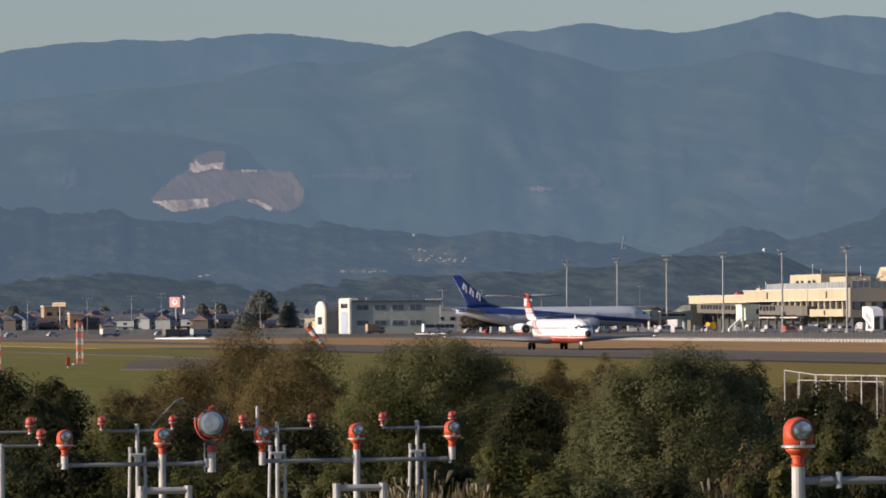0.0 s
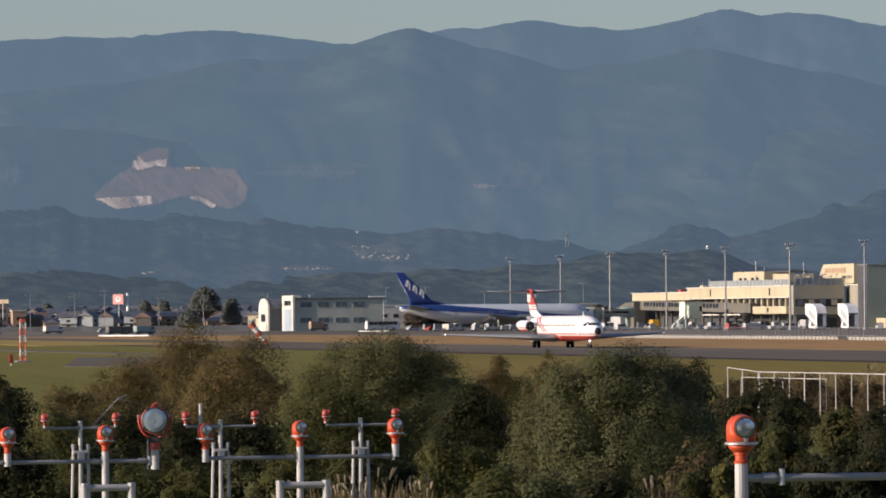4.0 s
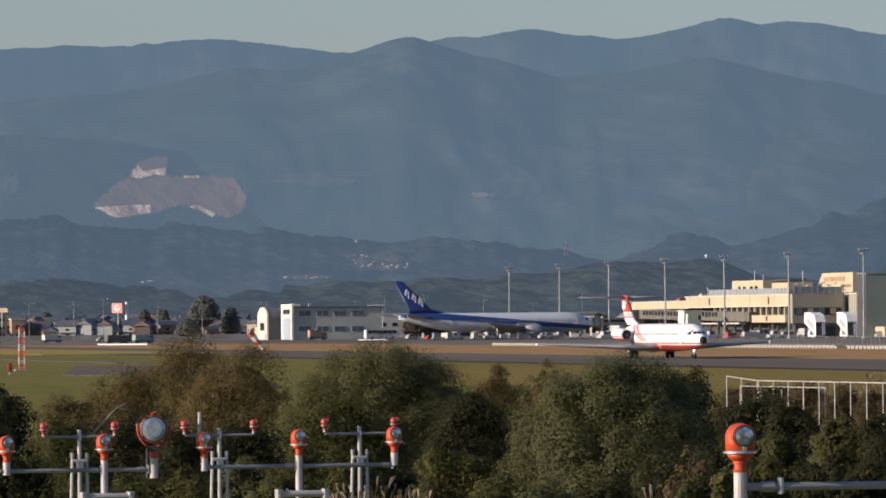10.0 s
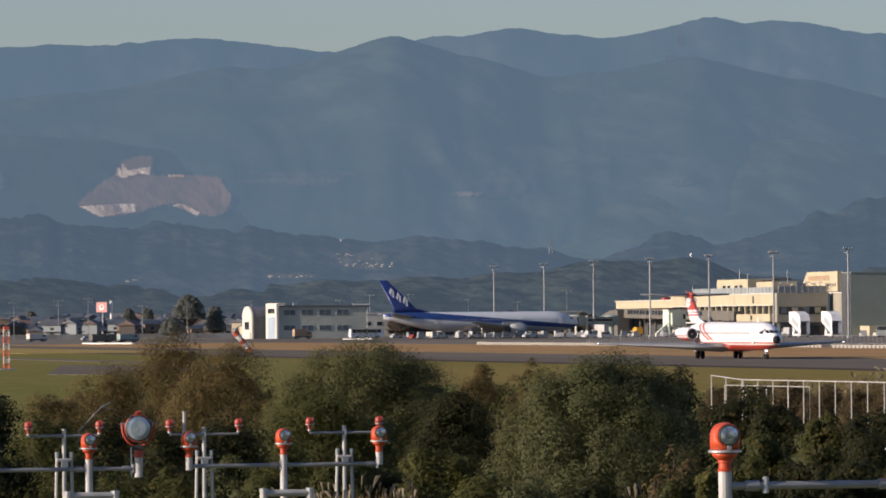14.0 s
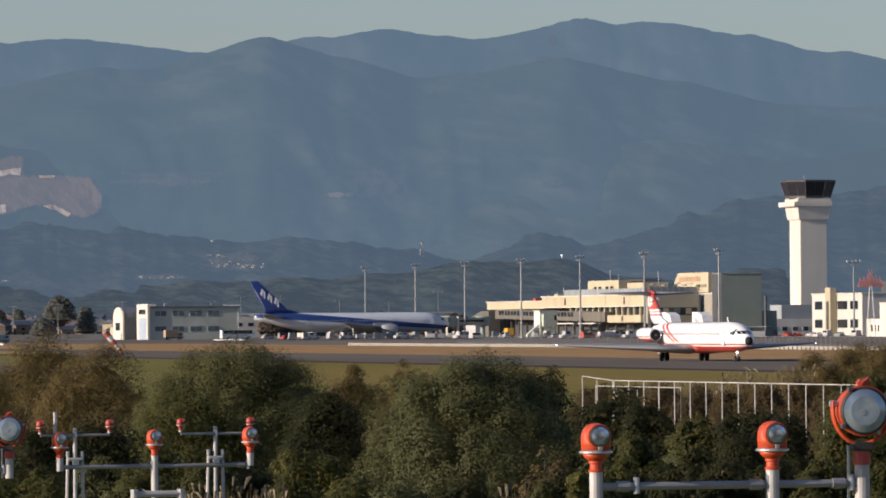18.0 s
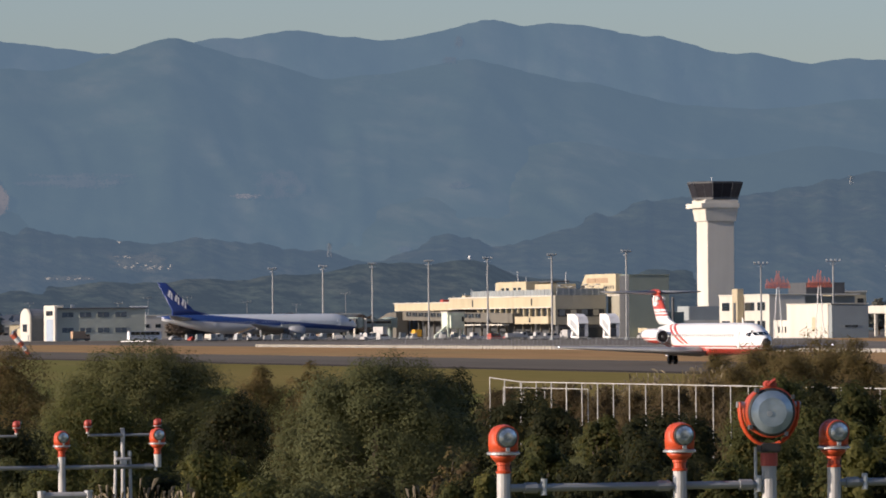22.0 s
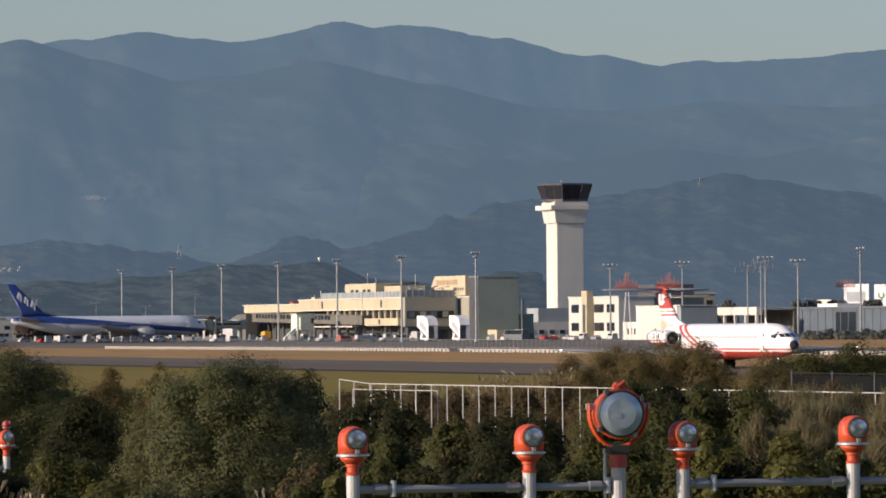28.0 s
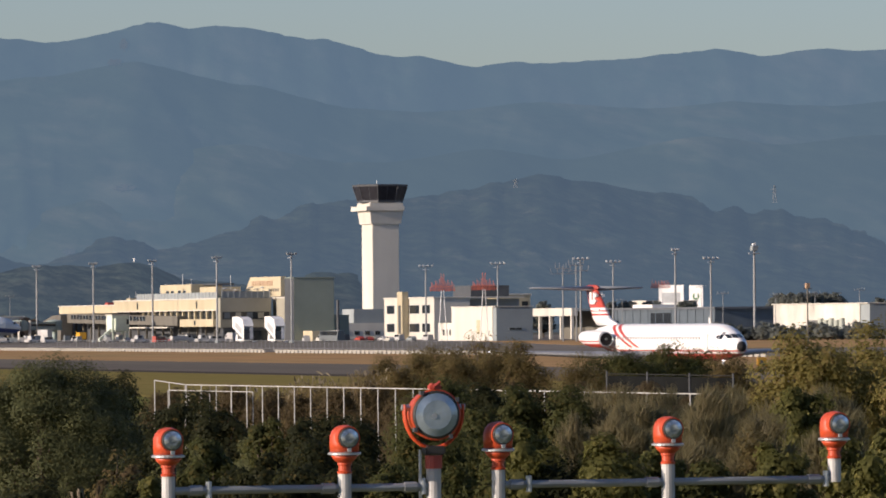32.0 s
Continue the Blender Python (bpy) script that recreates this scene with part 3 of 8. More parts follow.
def terminal():
    t = thing("terminal_building", 0, 0, 0, "long cream concrete terminal with glazed ground floor", "terminal")
    # main hall: upper band, recessed ground floor
    part("upper_wall", cube(478, 494, 1668, 1790, 9.9, 13.1, 0.04), M_CREAM, t, "cream upper storey lit by low sun")
    part("long_wing", cube(479, 496, 1790, 1866, 9.4, 11.8, 0.04), M_CREAM, t, "lower cream wing")
    # Dark grey puts the overhang's shade into the ground floor's colour.
    part("ground_floor", cube(484, 494, 1668, 1866, 0, 9.38), M_DARKGREY, t, "ground floor coloured dark for the shade under the overhang")
    part("roof_slab", cube(477.7, 494.6, 1667.6, 1790.4, 13.1, 13.45), M_PALE, t)
    part("wing_roof", cube(478.7, 496.6, 1790.5, 1866.5, 11.8, 12.1), M_PALE, t)
    # Taupe paints the shade on this end wall.
    part("end_wall", cube(478, 494.2, 1664, 1667.9, 4.4, 13.4), M_SHADY, t, "end wall coloured taupe for its shade")
    # The end's recess gets its shade from dark grey as well.
    part("end_ground_floor", cube(479, 494.2, 1664.6, 1667.9, 0, 4.39), M_DARKGREY, t, "recessed ground floor coloured dark for its shade")
    part("end_glazing", cube(478.6, 493.6, 1663.9, 1663.98, 6.9, 9.2), M_GLASS, t, "dark glazing band")
    part("end_entrance", cube(479.5, 493, 1664.4, 1664.58, 0.2, 3.4), M_GLASS, t)
    for i in range(4):
        part("end_window", cube(479.2 + 3.6 * i, 481.0 + 3.6 * i, 1663.8, 1663.89, 7.2, 9.0), M_SHADY if i % 2 else M_SKYPANE, t)
    part("concourse_gallery", loft([[Vector((476.6, y, a)), Vector((484.5, y, a)), Vector((484.5, y, a + 3.2)), Vector((476.6, y, a + 3.0))] for y, a in ((1708, 5.0), (1846, 6.3))]), M_TAUPE, t, "sloping dark boarding gallery")
    for i in range(12):
        w = part("gallery_window", cube(476.5, 476.58, 1746 + 8 * i, 1752.6 + 8 * i, 6.7 + 0.075 * i, 8.1 + 0.075 * i), M_GLASS, t)
        part("window_frame", cube(476.46, 476.499, 1748.9 + 8 * i, 1749.1 + 8 * i, 6.7 + 0.075 * i, 8.1 + 0.075 * i), M_GREY, w)
    part("gallery_end", loft([[Vector((474.6, y, 0.0)), Vector((478.6, y, 0.0)), Vector((478.6, y, h)), Vector((474.6, y, h))] for y, h in ((1847, 9.0), (1858, 8.8), (1874, 6.4))]), M_TAUPE, t, "sloping taupe end of the boarding gallery")
    part("lit_balcony", cube(476.8, 483.9, 1668, 1706, 4.7, 7.0, 0.05), M_CREAM, t, "cream balcony front")
    part("canopy", cube(474.5, 476.5, 1712, 1760, 4.3, 4.7, 0.05), M_PALE, t, "thin white canopy")
    part("second_floor_glazing", cube(479.5, 483.95, 1668.1, 1760, 7.05, 9.89), M_GLASS, t, "dark glazing band")
    for i in range(14):
        part("pier", cube(478.9, 479.49, 1669 + 6.8 * i, 1670.0 + 6.8 * i, 7.05, 9.88), M_CREAM, t)
    # Columns take dark taupe to paint the shade they stand in.
    for i in range(20):
        part("column", cube(480.6, 481.2, 1670 + 10 * i, 1670.6 + 10 * i, 0, 4.69 if i < 4 else (9.89 if i < 12 else 9.39)), M_TAUPE, t)
    for y in (1690, 1760):
        part("wall_slot", cube(477.93, 477.995, y, y + 1.4, 10.4, 12.6), M_GLASS, t)
    for y in (1688,):
        part("balcony_opening", cube(476.72, 476.795, y, y + 1.5, 5.2, 6.6), M_GLASS, t)
    # roof-top structures
    part("plant_room", cube(480, 490, 1704, 1740, 13.5, 18.0, 0.05), M_CREAM, t, "cream plant room on the roof")
    face_windows(t, "x", 480, [(1710 + 5.5 * i + (3 if i > 1 else 0), 1713.4 + 5.5 * i + (3 if i > 1 else 0)) for i in range(4)], 14.4, 16.2)
    part("stair_head", cube(480, 488, 1676, 1694, 13.5, 17.0, 0.05), M_CREAM, t)
    part("link_roof", cube(484, 490, 1690, 1712, 17.6, 18.1), M_DARKGREY, t)
    rail = part("observation_deck_screen", cube(478.1, 478.25, 1668, 1762, 13.46, 15.3), M_GREY, t, "glass and steel screen round the observation deck")
    for i in range(24):
        part("screen_post", cube(477.98, 478.09, 1668.2 + 4 * i, 1668.4 + 4 * i, 13.46, 15.4), M_STEEL, rail)
    end = part("deck_end_screen", cube(478.4, 494.0, 1664.05, 1664.2, 13.46, 15.5), M_GREY, t, "grey glazed screen at the deck's end")
    for i in range(9):
        part("screen_post", cube(478.5 + 1.9 * i, 478.65 + 1.9 * i, 1663.9, 1664.04, 13.46, 15.9), M_STEEL, end)
    for i, (x, h) in enumerate(((480.5, 16.6), (484.0, 16.2), (488.6, 16.9), (490.4, 16.3), (492.4, 16.8))):
        pole = part("deck_awning_post", tube((x, 1667, 13.46), (x, 1667, h), 0.07, n=6), M_STEEL, t)
        part("awning", loft([[Vector((x - 0.9, y, h - 0.35)), Vector((x, y, h)), Vector((x + 0.9, y, h - 0.35)), Vector((x, y, h - 0.12))] for y in (1665.6, 1668.4)]), M_DULL if i % 2 else M_COACH, pole)
    part("deck_brace", tube((485.0, 1666.5, 13.5), (481.8, 1666.5, 16.6), 0.09, n=6), M_WHITE, t)
    # stepped-back block with the sign board
    # One even taupe stands in for the slanting shadow on the cream block.
    part("rear_block", cube(496, 506, 1650, 1668, 0, 13.2), M_SHADY, t, "cream end block coloured taupe for the shadow across it")
    part("rear_roof", cube(495.7, 506.3, 1650, 1668.3, 13.21, 13.6), M_PALE, t)
    sign = part("sign_board", loft([[Vector((x, 1657, 13.8)), Vector((x, 1698, 13.8)), Vector((x, 1690, 19.9)), Vector((x, 1657, 19.9))] for x in (495.2, 497.0)]), M_CREAM, t, "cream roof-top sign board with worn red lettering")
    for i in range(9):
        part("sign_bar", cube(495.08, 495.19, 1665.5 + 2.6 * i, 1667.4 + 2.6 * i, 17.2, 18.7), M_FADED, sign)
    for i in range(5):
        part("sign_bar", cube(495.08, 495.19, 1659 + 2.4 * i, 1660 + 2.4 * i, 15.3, 16.3), M_DARKGREY, sign)
    for i, (y, h) in enumerate(((1735, 21.5), (1755, 18.5), (1762, 17.5), (1772, 16), (1725, 19.8), (1680, 20.5), (1800, 15), (1792, 16.4))):
        part("roof_antenna", tube((486, y, 11.9 if y > 1790 else 13.4), (486, y, h), 0.09, n=6), M_STEEL, t)
    part("roof_tank", cube(485, 488, 1796, 1800, 12.1, 14.2, 0.1), M_CREAM, t)
    part("roof_light", cube(486, 488, 1828, 1832, 12.1, 13.0, 0.1), M_RED, t)
    part("sill", cube(477.6, 478.0, 1668, 1790, 9.6, 9.89), M_PALE, t)


def office_block():
    o = thing("office_block", 0, 0, 0, "tall plain olive-grey windowless block", "building")
    part("wall", cube(494.4, 507, 1640, 1649.9, 0, 19.2), M_OLIVE, o, "olive-grey panelled walls")
    # Dark sheet added over the sunny side so that it stays dim.
    part("side_cladding", cube(494.3, 494.39, 1640.02, 1649.88, 0, 19.15), M_DARKGREY, o, "dark sheet added to keep the sunlit side dull")
    part("roof_edge", cube(494.2, 507.2, 1639.8, 1649.95, 19.2, 19.5), M_OLIVE, o)
    part("lean_to", cube(507.3, 513, 1644, 1660, 0, 8.0), M_OLIVE, o)
    part("vent_stack", tube((507.9, 1639, 0), (507.9, 1639, 12.5), 0.45, n=10), M_DARKGREY, o)
    part("canopy_front", cube(497, 505, 1630, 1639.7, 0, 3.2, 0.05), M_CREAM, o)


def control_tower():
    c = thing("control_tower", 600, 1894.4, 0, "tall white air traffic control tower with a dark glazed cab", "control tower")
    c.scale = (1.111, 1.111, 1.102)
    part("shaft", cube(0, 8.8, 0, 11.3, 0, 36.9, 0.12), M_PALE, c, "plain pale shaft")
    part("lookout_base", loft([[Vector((-d, -d, z)), Vector((8.8 + d, -d, z)), Vector((8.8 + d, 11.3 + d, z)), Vector((-d, 11.3 + d, z))] for d, z in ((0.5, 36.6), (0.7, 38.0), (1.1, 41.0), (1.1, 43.3))]), M_PALE, c, "flared upper storeys")
    part("gallery", cube(-2.4, 10.2, -1.6, 15.2, 40.8, 42.3, 0.08), M_PALE, c, "projecting balcony")
    part("gallery_roof", cube(-0.6, 9.4, -0.6, 12.0, 42.3, 43.6), M_PALE, c)
    def ring(r, z):
        return [Vector((4.4 + r * math.cos(math.pi / 8 + math.pi / 4 * i), 5.6 + r * math.sin(math.pi / 8 + math.pi / 4 * i), z)) for i in range(8)]
    cab = part("cab", loft([ring(7.1, 43.6), ring(8.7, 48.6)]), M_CABGLASS, c, "outward-leaning dark cab glazing")
    part("cab_roof", loft([ring(8.8, 48.6), ring(8.9, 49.2), ring(8.2, 49.3)]), M_DARKGREY, c, "dark flat cab roof")
    part("cab_sill", loft([ring(7.3, 43.5), ring(7.35, 44.2)]), M_DARKGREY, c)
    for a, b in zip(ring(7.13, 43.7), ring(8.73, 48.6)):
        part("cab_mullion", tube(a, b, 0.13, n=6), M_DARKGREY, cab)
    a0, b0 = ring(7.05, 43.7), ring(8.62, 48.5)
    for i in range(8):
        part("cab_mullion", tube((a0[i] + a0[i - 1]) / 2, (b0[i] + b0[i - 1]) / 2, 0.09, n=6), M_DARKGREY, cab)
    part("whip_antenna", tube((2.6, 3.5, 49.2), (2.6, 3.5, 50.6), 0.05, n=5), M_STEEL, c)
    part("base_block", cube(-14, -0.02, -8, 12, 0, 6.2, 0.05), M_GREY, c, "grey annexe at the foot")
    part("front_annexe", cube(-22, -2, -22, -8.02, 0, 5.0, 0.05), M_PALE, c, "low white annexe")
    part("annexe_roof", cube(-13, -3, -21, -9, 5.0, 9.4, 0.05), M_GREY, c)
    face_windows(c, "y", -22, [(-20 + 3.4 * i, -18.2 + 3.4 * i) for i in range(5)], 1.2, 2.6)


def works_buildings():
    b = thing("fire_station", 0, 0, 0, "two-storey cream fire station with dark windows", "building")
    part("wall", cube(560, 572, 1704, 1756, 0, 13.2, 0.05), M_PALE, b, "cream walls lit by low sun")
    part("rear_wall", cube(572.01, 590, 1708, 1752, 0, 12.9), M_GREY, b)
    part("roof", cube(559.7, 590.3, 1703.6, 1756.4, 13.21, 13.6), M_PALE, b)
    for z in (8.3, 2.4):
        face_windows(b, "x", 560, [(1708, 1716), (1719, 1729), (1736, 1742), (1745, 1753)], z, z + 2.8)
    part("stair_tower", cube(557.6, 559.69, 1729.5, 1735, 0, 15.4, 0.05), M_CREAM, b)
    # Flat dark strip on the wall imitates the shade of a recess.
    part("dark_recess", cube(557.5, 557.595, 1731, 1733.5, 2, 11), M_DARKGREY, b)
    part("roof_house", cube(575, 588, 1712, 1730, 13.6, 17.2, 0.05), M_DARKGREY, b, "dark plant housing")
    w = thing("white_workshop", 0, 0, 0, "stepped white flat-roofed workshop", "building")
    part("wall", cube(520, 531, 1529, 1566, 0, 9.7, 0.05), M_PALE, w, "white front wall lit by low sun")
    part("low_wing", cube(520.5, 531, 1566.05, 1580, 0, 5.2, 0.05), M_PALE, w)
    # Grey instead of white paints the shade on the workshop's end.
    part("end_wall", cube(520.2, 531.2, 1526, 1528.95, 0, 9.5), M_GREY, w, "end wall coloured grey for its shade")
    part("roof_edge", cube(519.8, 531.3, 1525.8, 1566.2, 9.71, 9.95), M_PALE, w)
    face_windows(w, "x", 520.5, [(1568 + 3 * i, 1569.4 + 3 * i) for i in range(3)], 1.5, 3.4)
    face_windows(w, "y", 1526, [(524, 528)], 3.0, 3.8)
    part("stain_panel", cube(519.93, 519.995, 1540, 1543, 2.0, 6.0), M_CREAM, w)
    g = thing("equipment_garage", 0, 0, 0, "white-fronted garage with open bays between posts", "garage")
    part("fascia", cube(575, 577, 1616, 1658, 7.1, 9.5, 0.05), M_PALE, g, "deep white fascia")
    part("back_wall", cube(587, 588, 1616, 1658, 0, 9.0), M_TAUPE, g)
    part("roof", cube(577.05, 588, 1616, 1658, 8.6, 9.2), M_GREY, g)
    for i in range(5):
        part("bay_post", cube(575.3, 576.1, 1617 + 9.8 * i, 1618 + 9.8 * i, 0, 7.09), M_PALE, g)
    l = thing("cargo_shed", 0, 0, 0, "long grey cargo shed with a dark doorway", "shed")
    part("wall", cube(620, 650, 1612, 1740, 0, 8.6), M_SHEDWALL, l, "sheet walls coloured blue-grey for their shade")
    part("roof", cube(619.5, 651, 1611, 1741, 8.6, 9.3), M_ROOF, l, "low grey roof")
    # Thin dark sheet on the wall imitates the shade inside an open doorway.
    part("doorway", cube(619.9, 619.995, 1650, 1668, 1.0, 7.6), M_GLASS, l, "dark sheet standing for the shade in a doorway")
    part("roof_light", cube(622, 630, 1672, 1690, 9.3, 10.3), M_WHITE, l)
    for i in range(18):
        part("wall_rib", cube(619.85, 619.99, 1614.4 + 7 * i, 1614.8 + 7 * i, 0.1, 8.5), M_SHEDWALL, l)
    l.matrix_basis = Matrix.Scale(1.06, 4)
    r = thing("white_warehouse", 0, 0, 0, "low white warehouse with stained walls", "warehouse")
    part("wall", cube(640, 668, 1545, 1614, 0, 10.0, 0.05), M_DULL, r, "white wall with grey stains")
    # Warehouse end is white too; grey puts its shade into the colour.
    part("end_wall", cube(640.3, 668.3, 1538, 1544.95, 0, 9.8), M_GREY, r, "end wall with its shade put in as grey")
    part("roof", cube(639.6, 668.6, 1537.8, 1614.4, 10.0, 10.3), M_PALE, r)
    part("porch", cube(632, 639.5, 1566, 1578, 0, 5.2, 0.05), M_PALE, r)
    for i in range(5):
        part("vent_pipe", tube((636, 1549 + 4.2 * i, 0), (636, 1549 + 4.2 * i, 5.8 - 0.5 * (i % 2)), 0.9, n=10), M_SHED, r)


def flood_mast(h=24.5, heads=4, span=1.45, coat=None):
    m = thing("floodlight_mast", 0, 0, 0, "tall tapered steel floodlight mast beside the apron", "light mast", "apron floodlight masts")
    part("pole", tube((0, 0, 0), (0, 0, h), 0.34, 0.2, 10), M_MAST, m)
    part("crossarm", cube(-span, span, -0.11, 0.11, h - 0.2, h), M_MAST, m)
    part("platform", cube(-0.8, 0.8, -0.6, 0.6, h - 1.0, h - 0.85), M_STEEL, m)
    part("base", tube((0, 0, 0), (0, 0, 0.8), 0.7, 0.6, 10), M_GREY, m)
    for i in range(heads):
        x = -span + 2 * span * i / (heads - 1)
        f = part("floodlight", loft([[Vector((x + a * w, y, h + z)) for a, z in ((-1, 0.02), (1, 0.02), (1, 0.5), (-1, 0.5))] for w, y in ((0.26, -0.28), (0.16, 0.26))]), coat or M_MAST, m)
        part("lens", cube(x - 0.22, x + 0.22, -0.33, -0.281, h + 0.06, h + 0.46), coat or M_STEEL, f)
        part("stem", tube((x, 0, h - 0.1), (x, 0, h + 0.05), 0.05, n=5), M_MAST, m)
    return m


def masts():
    a = flood_mast()
    spots = [(450, 450 * c) for c in (4.276, 4.111, 3.960, 3.800, 3.645, 3.489, 3.323)]
    a.matrix_basis = pose(*spots[0], 0, 0, 0, 20)
    for s in spots[1:]:
        copy_thing(a, pose(*s, 0, 0, 0, 20))
    b = flood_mast(22.5, 4, 2.05, M_WHITE)
    tagged(b, "slim grey street-type floodlight mast by the cargo area", group="cargo area masts")
    at = [(18.11, 1720), (18.84, 1660), (19.68, 1560), (20.01, 1640), (21.0, 1570)]
    b.matrix_basis = pose(at[0][1] * math.sin(radians(at[0][0])), at[0][1] * math.cos(radians(at[0][0])), 0)
    for d, r in at[1:]:
        copy_thing(b, pose(r * math.sin(radians(d)), r * math.cos(radians(d)), 0))
    c = flood_mast(24.0, 3, 0.85, M_WHITE)
    tagged(c, "tall grey mast with a cluster of white lamps", group="cargo area masts")
    c.matrix_basis = pose(1500 * math.sin(radians(20.64)), 1500 * math.cos(radians(20.64)), 0)
    for d, r, h in ((21.44, 1480, 25.2),):
        m = thing("radio_mast", r * math.sin(radians(d)), r * math.cos(radians(d)), 0, "thick grey mast with a boxed head", "mast")
        part("pole", tube((0, 0, 0), (0, 0, h - 1.2), 0.36, 0.28, 12), M_MAST, m)
        part("head", cube(-0.8, 0.8, -0.8, 0.8, h - 1.8, h - 0.4, 0.1), M_GREY, m)
        part("collar", cube(-1.4, 1.4, -0.5, 0.5, h - 2.6, h - 2.3), M_STEEL, m)
        part("top_lamp", cube(-0.5, 0.5, -0.5, 0.5, h - 0.4, h + 0.2, 0.1), M_WHITE, m)


maintenance_hangar()
arched_store()
terminal()
office_block()
control_tower()
works_buildings()
masts()


# ---------------------------------------------------------------- aircraft (nose at x = 0, towards +x)
def livery_twinjet():
    g = Graph("white_and_red_airliner_paint")
    x, y, z = g.split(g.coords())
    dirt = g.ramp(g.noise(0.8, 4, stretch=(0.3, 1, 1)), 0.3, 0.8)
    white = g.mix(g.math("MULTIPLY", dirt, 0.12), (0.82, 0.81, 0.79), (0.5, 0.48, 0.45))
    red = (0.46, 0.042, 0.022)
    rise = g.math("ADD", z, g.math("MULTIPLY", g.math("MAXIMUM", g.math("SUBTRACT", -30.0, x), 0), -0.12))
    belly = g.math("LESS_THAN", rise, 1.78)
    line = g.band(rise, 1.98, 2.12)
    s = g.math("SUBTRACT", x, g.math("MULTIPLY", g.math("MAXIMUM", g.math("SUBTRACT", 4.7, z), 0), 3.45))
    upper = g.math("GREATER_THAN", z, 2.35)
    sw = g.math("MULTIPLY", upper, g.math("MAXIMUM", g.band(s, -34.75, -33.8), g.band(s, -33.0, -32.0)))
    allr = g.math("MAXIMUM", g.math("MAXIMUM", belly, line), sw)
    g.colour(g.mix(allr, white, red))
    g.surface(0.32, 0, 0.5)
    return g.m


def livery_fin():
    g = Graph("red_fin_paint")
    x, y, z = g.split(g.coords())
    low = g.math("LESS_THAN", z, 5.95)
    allw = g.math("MAXIMUM", low, g.band(z, 6.1, 6.35))
    redline = g.band(z, 5.55, 5.75)
    allw = g.math("MULTIPLY", allw, g.math("SUBTRACT", 1.0, redline))
    g.colour(g.mix(allw, (0.46, 0.07, 0.05), (0.8, 0.79, 0.77)))
    g.surface(0.35)
    return g.m


def livery_nacelle():
    g = Graph("nacelle_paint")
    x, y, z = g.split(g.coords())
    red = g.math("MAXIMUM", g.math("LESS_THAN", z, 2.72), g.band(z, 2.9, 3.02))
    g.colour(g.mix(red, (0.8, 0.79, 0.77), (0.46, 0.042, 0.022)))
    g.surface(0.3)
    return g.m


def prism(pts, off):
    """A flat shape with thickness."""
    return loft([[Vector(q) for q in pts], [Vector(q) + Vector(off) for q in pts]])


def wheel(name, x, y, r, w, parent):
    wh = part(name, lathe([(r * 0.55, -w / 2), (r * 0.92, -w / 2), (r, -w * 0.3), (r, w * 0.3), (r * 0.92, w / 2), (r * 0.55, w / 2)], 20, m=Matrix.Rotation(math.pi / 2, 4, "X")), M_TYRE, parent, "black tyre", smooth=False)
    wh.matrix_basis = pose(x, y, r)
    part("rim", lathe([(0.06, -w * 0.48), (r * 0.54, -w * 0.42), (r * 0.54, w * 0.42), (0.06, w * 0.48)], 14, m=Matrix.Rotation(math.pi / 2, 4, "X")), M_STEEL, wh)
    for k in range(5):
        a = 2 * math.pi * k / 5
        part("rim_bolt", cube(r * 0.3 * math.cos(a) - 0.04, r * 0.3 * math.cos(a) + 0.04, -w * 0.52, w * 0.52, r * 0.3 * math.sin(a) - 0.04, r * 0.3 * math.sin(a) + 0.04), M_DARKGREY, wh)
    return wh


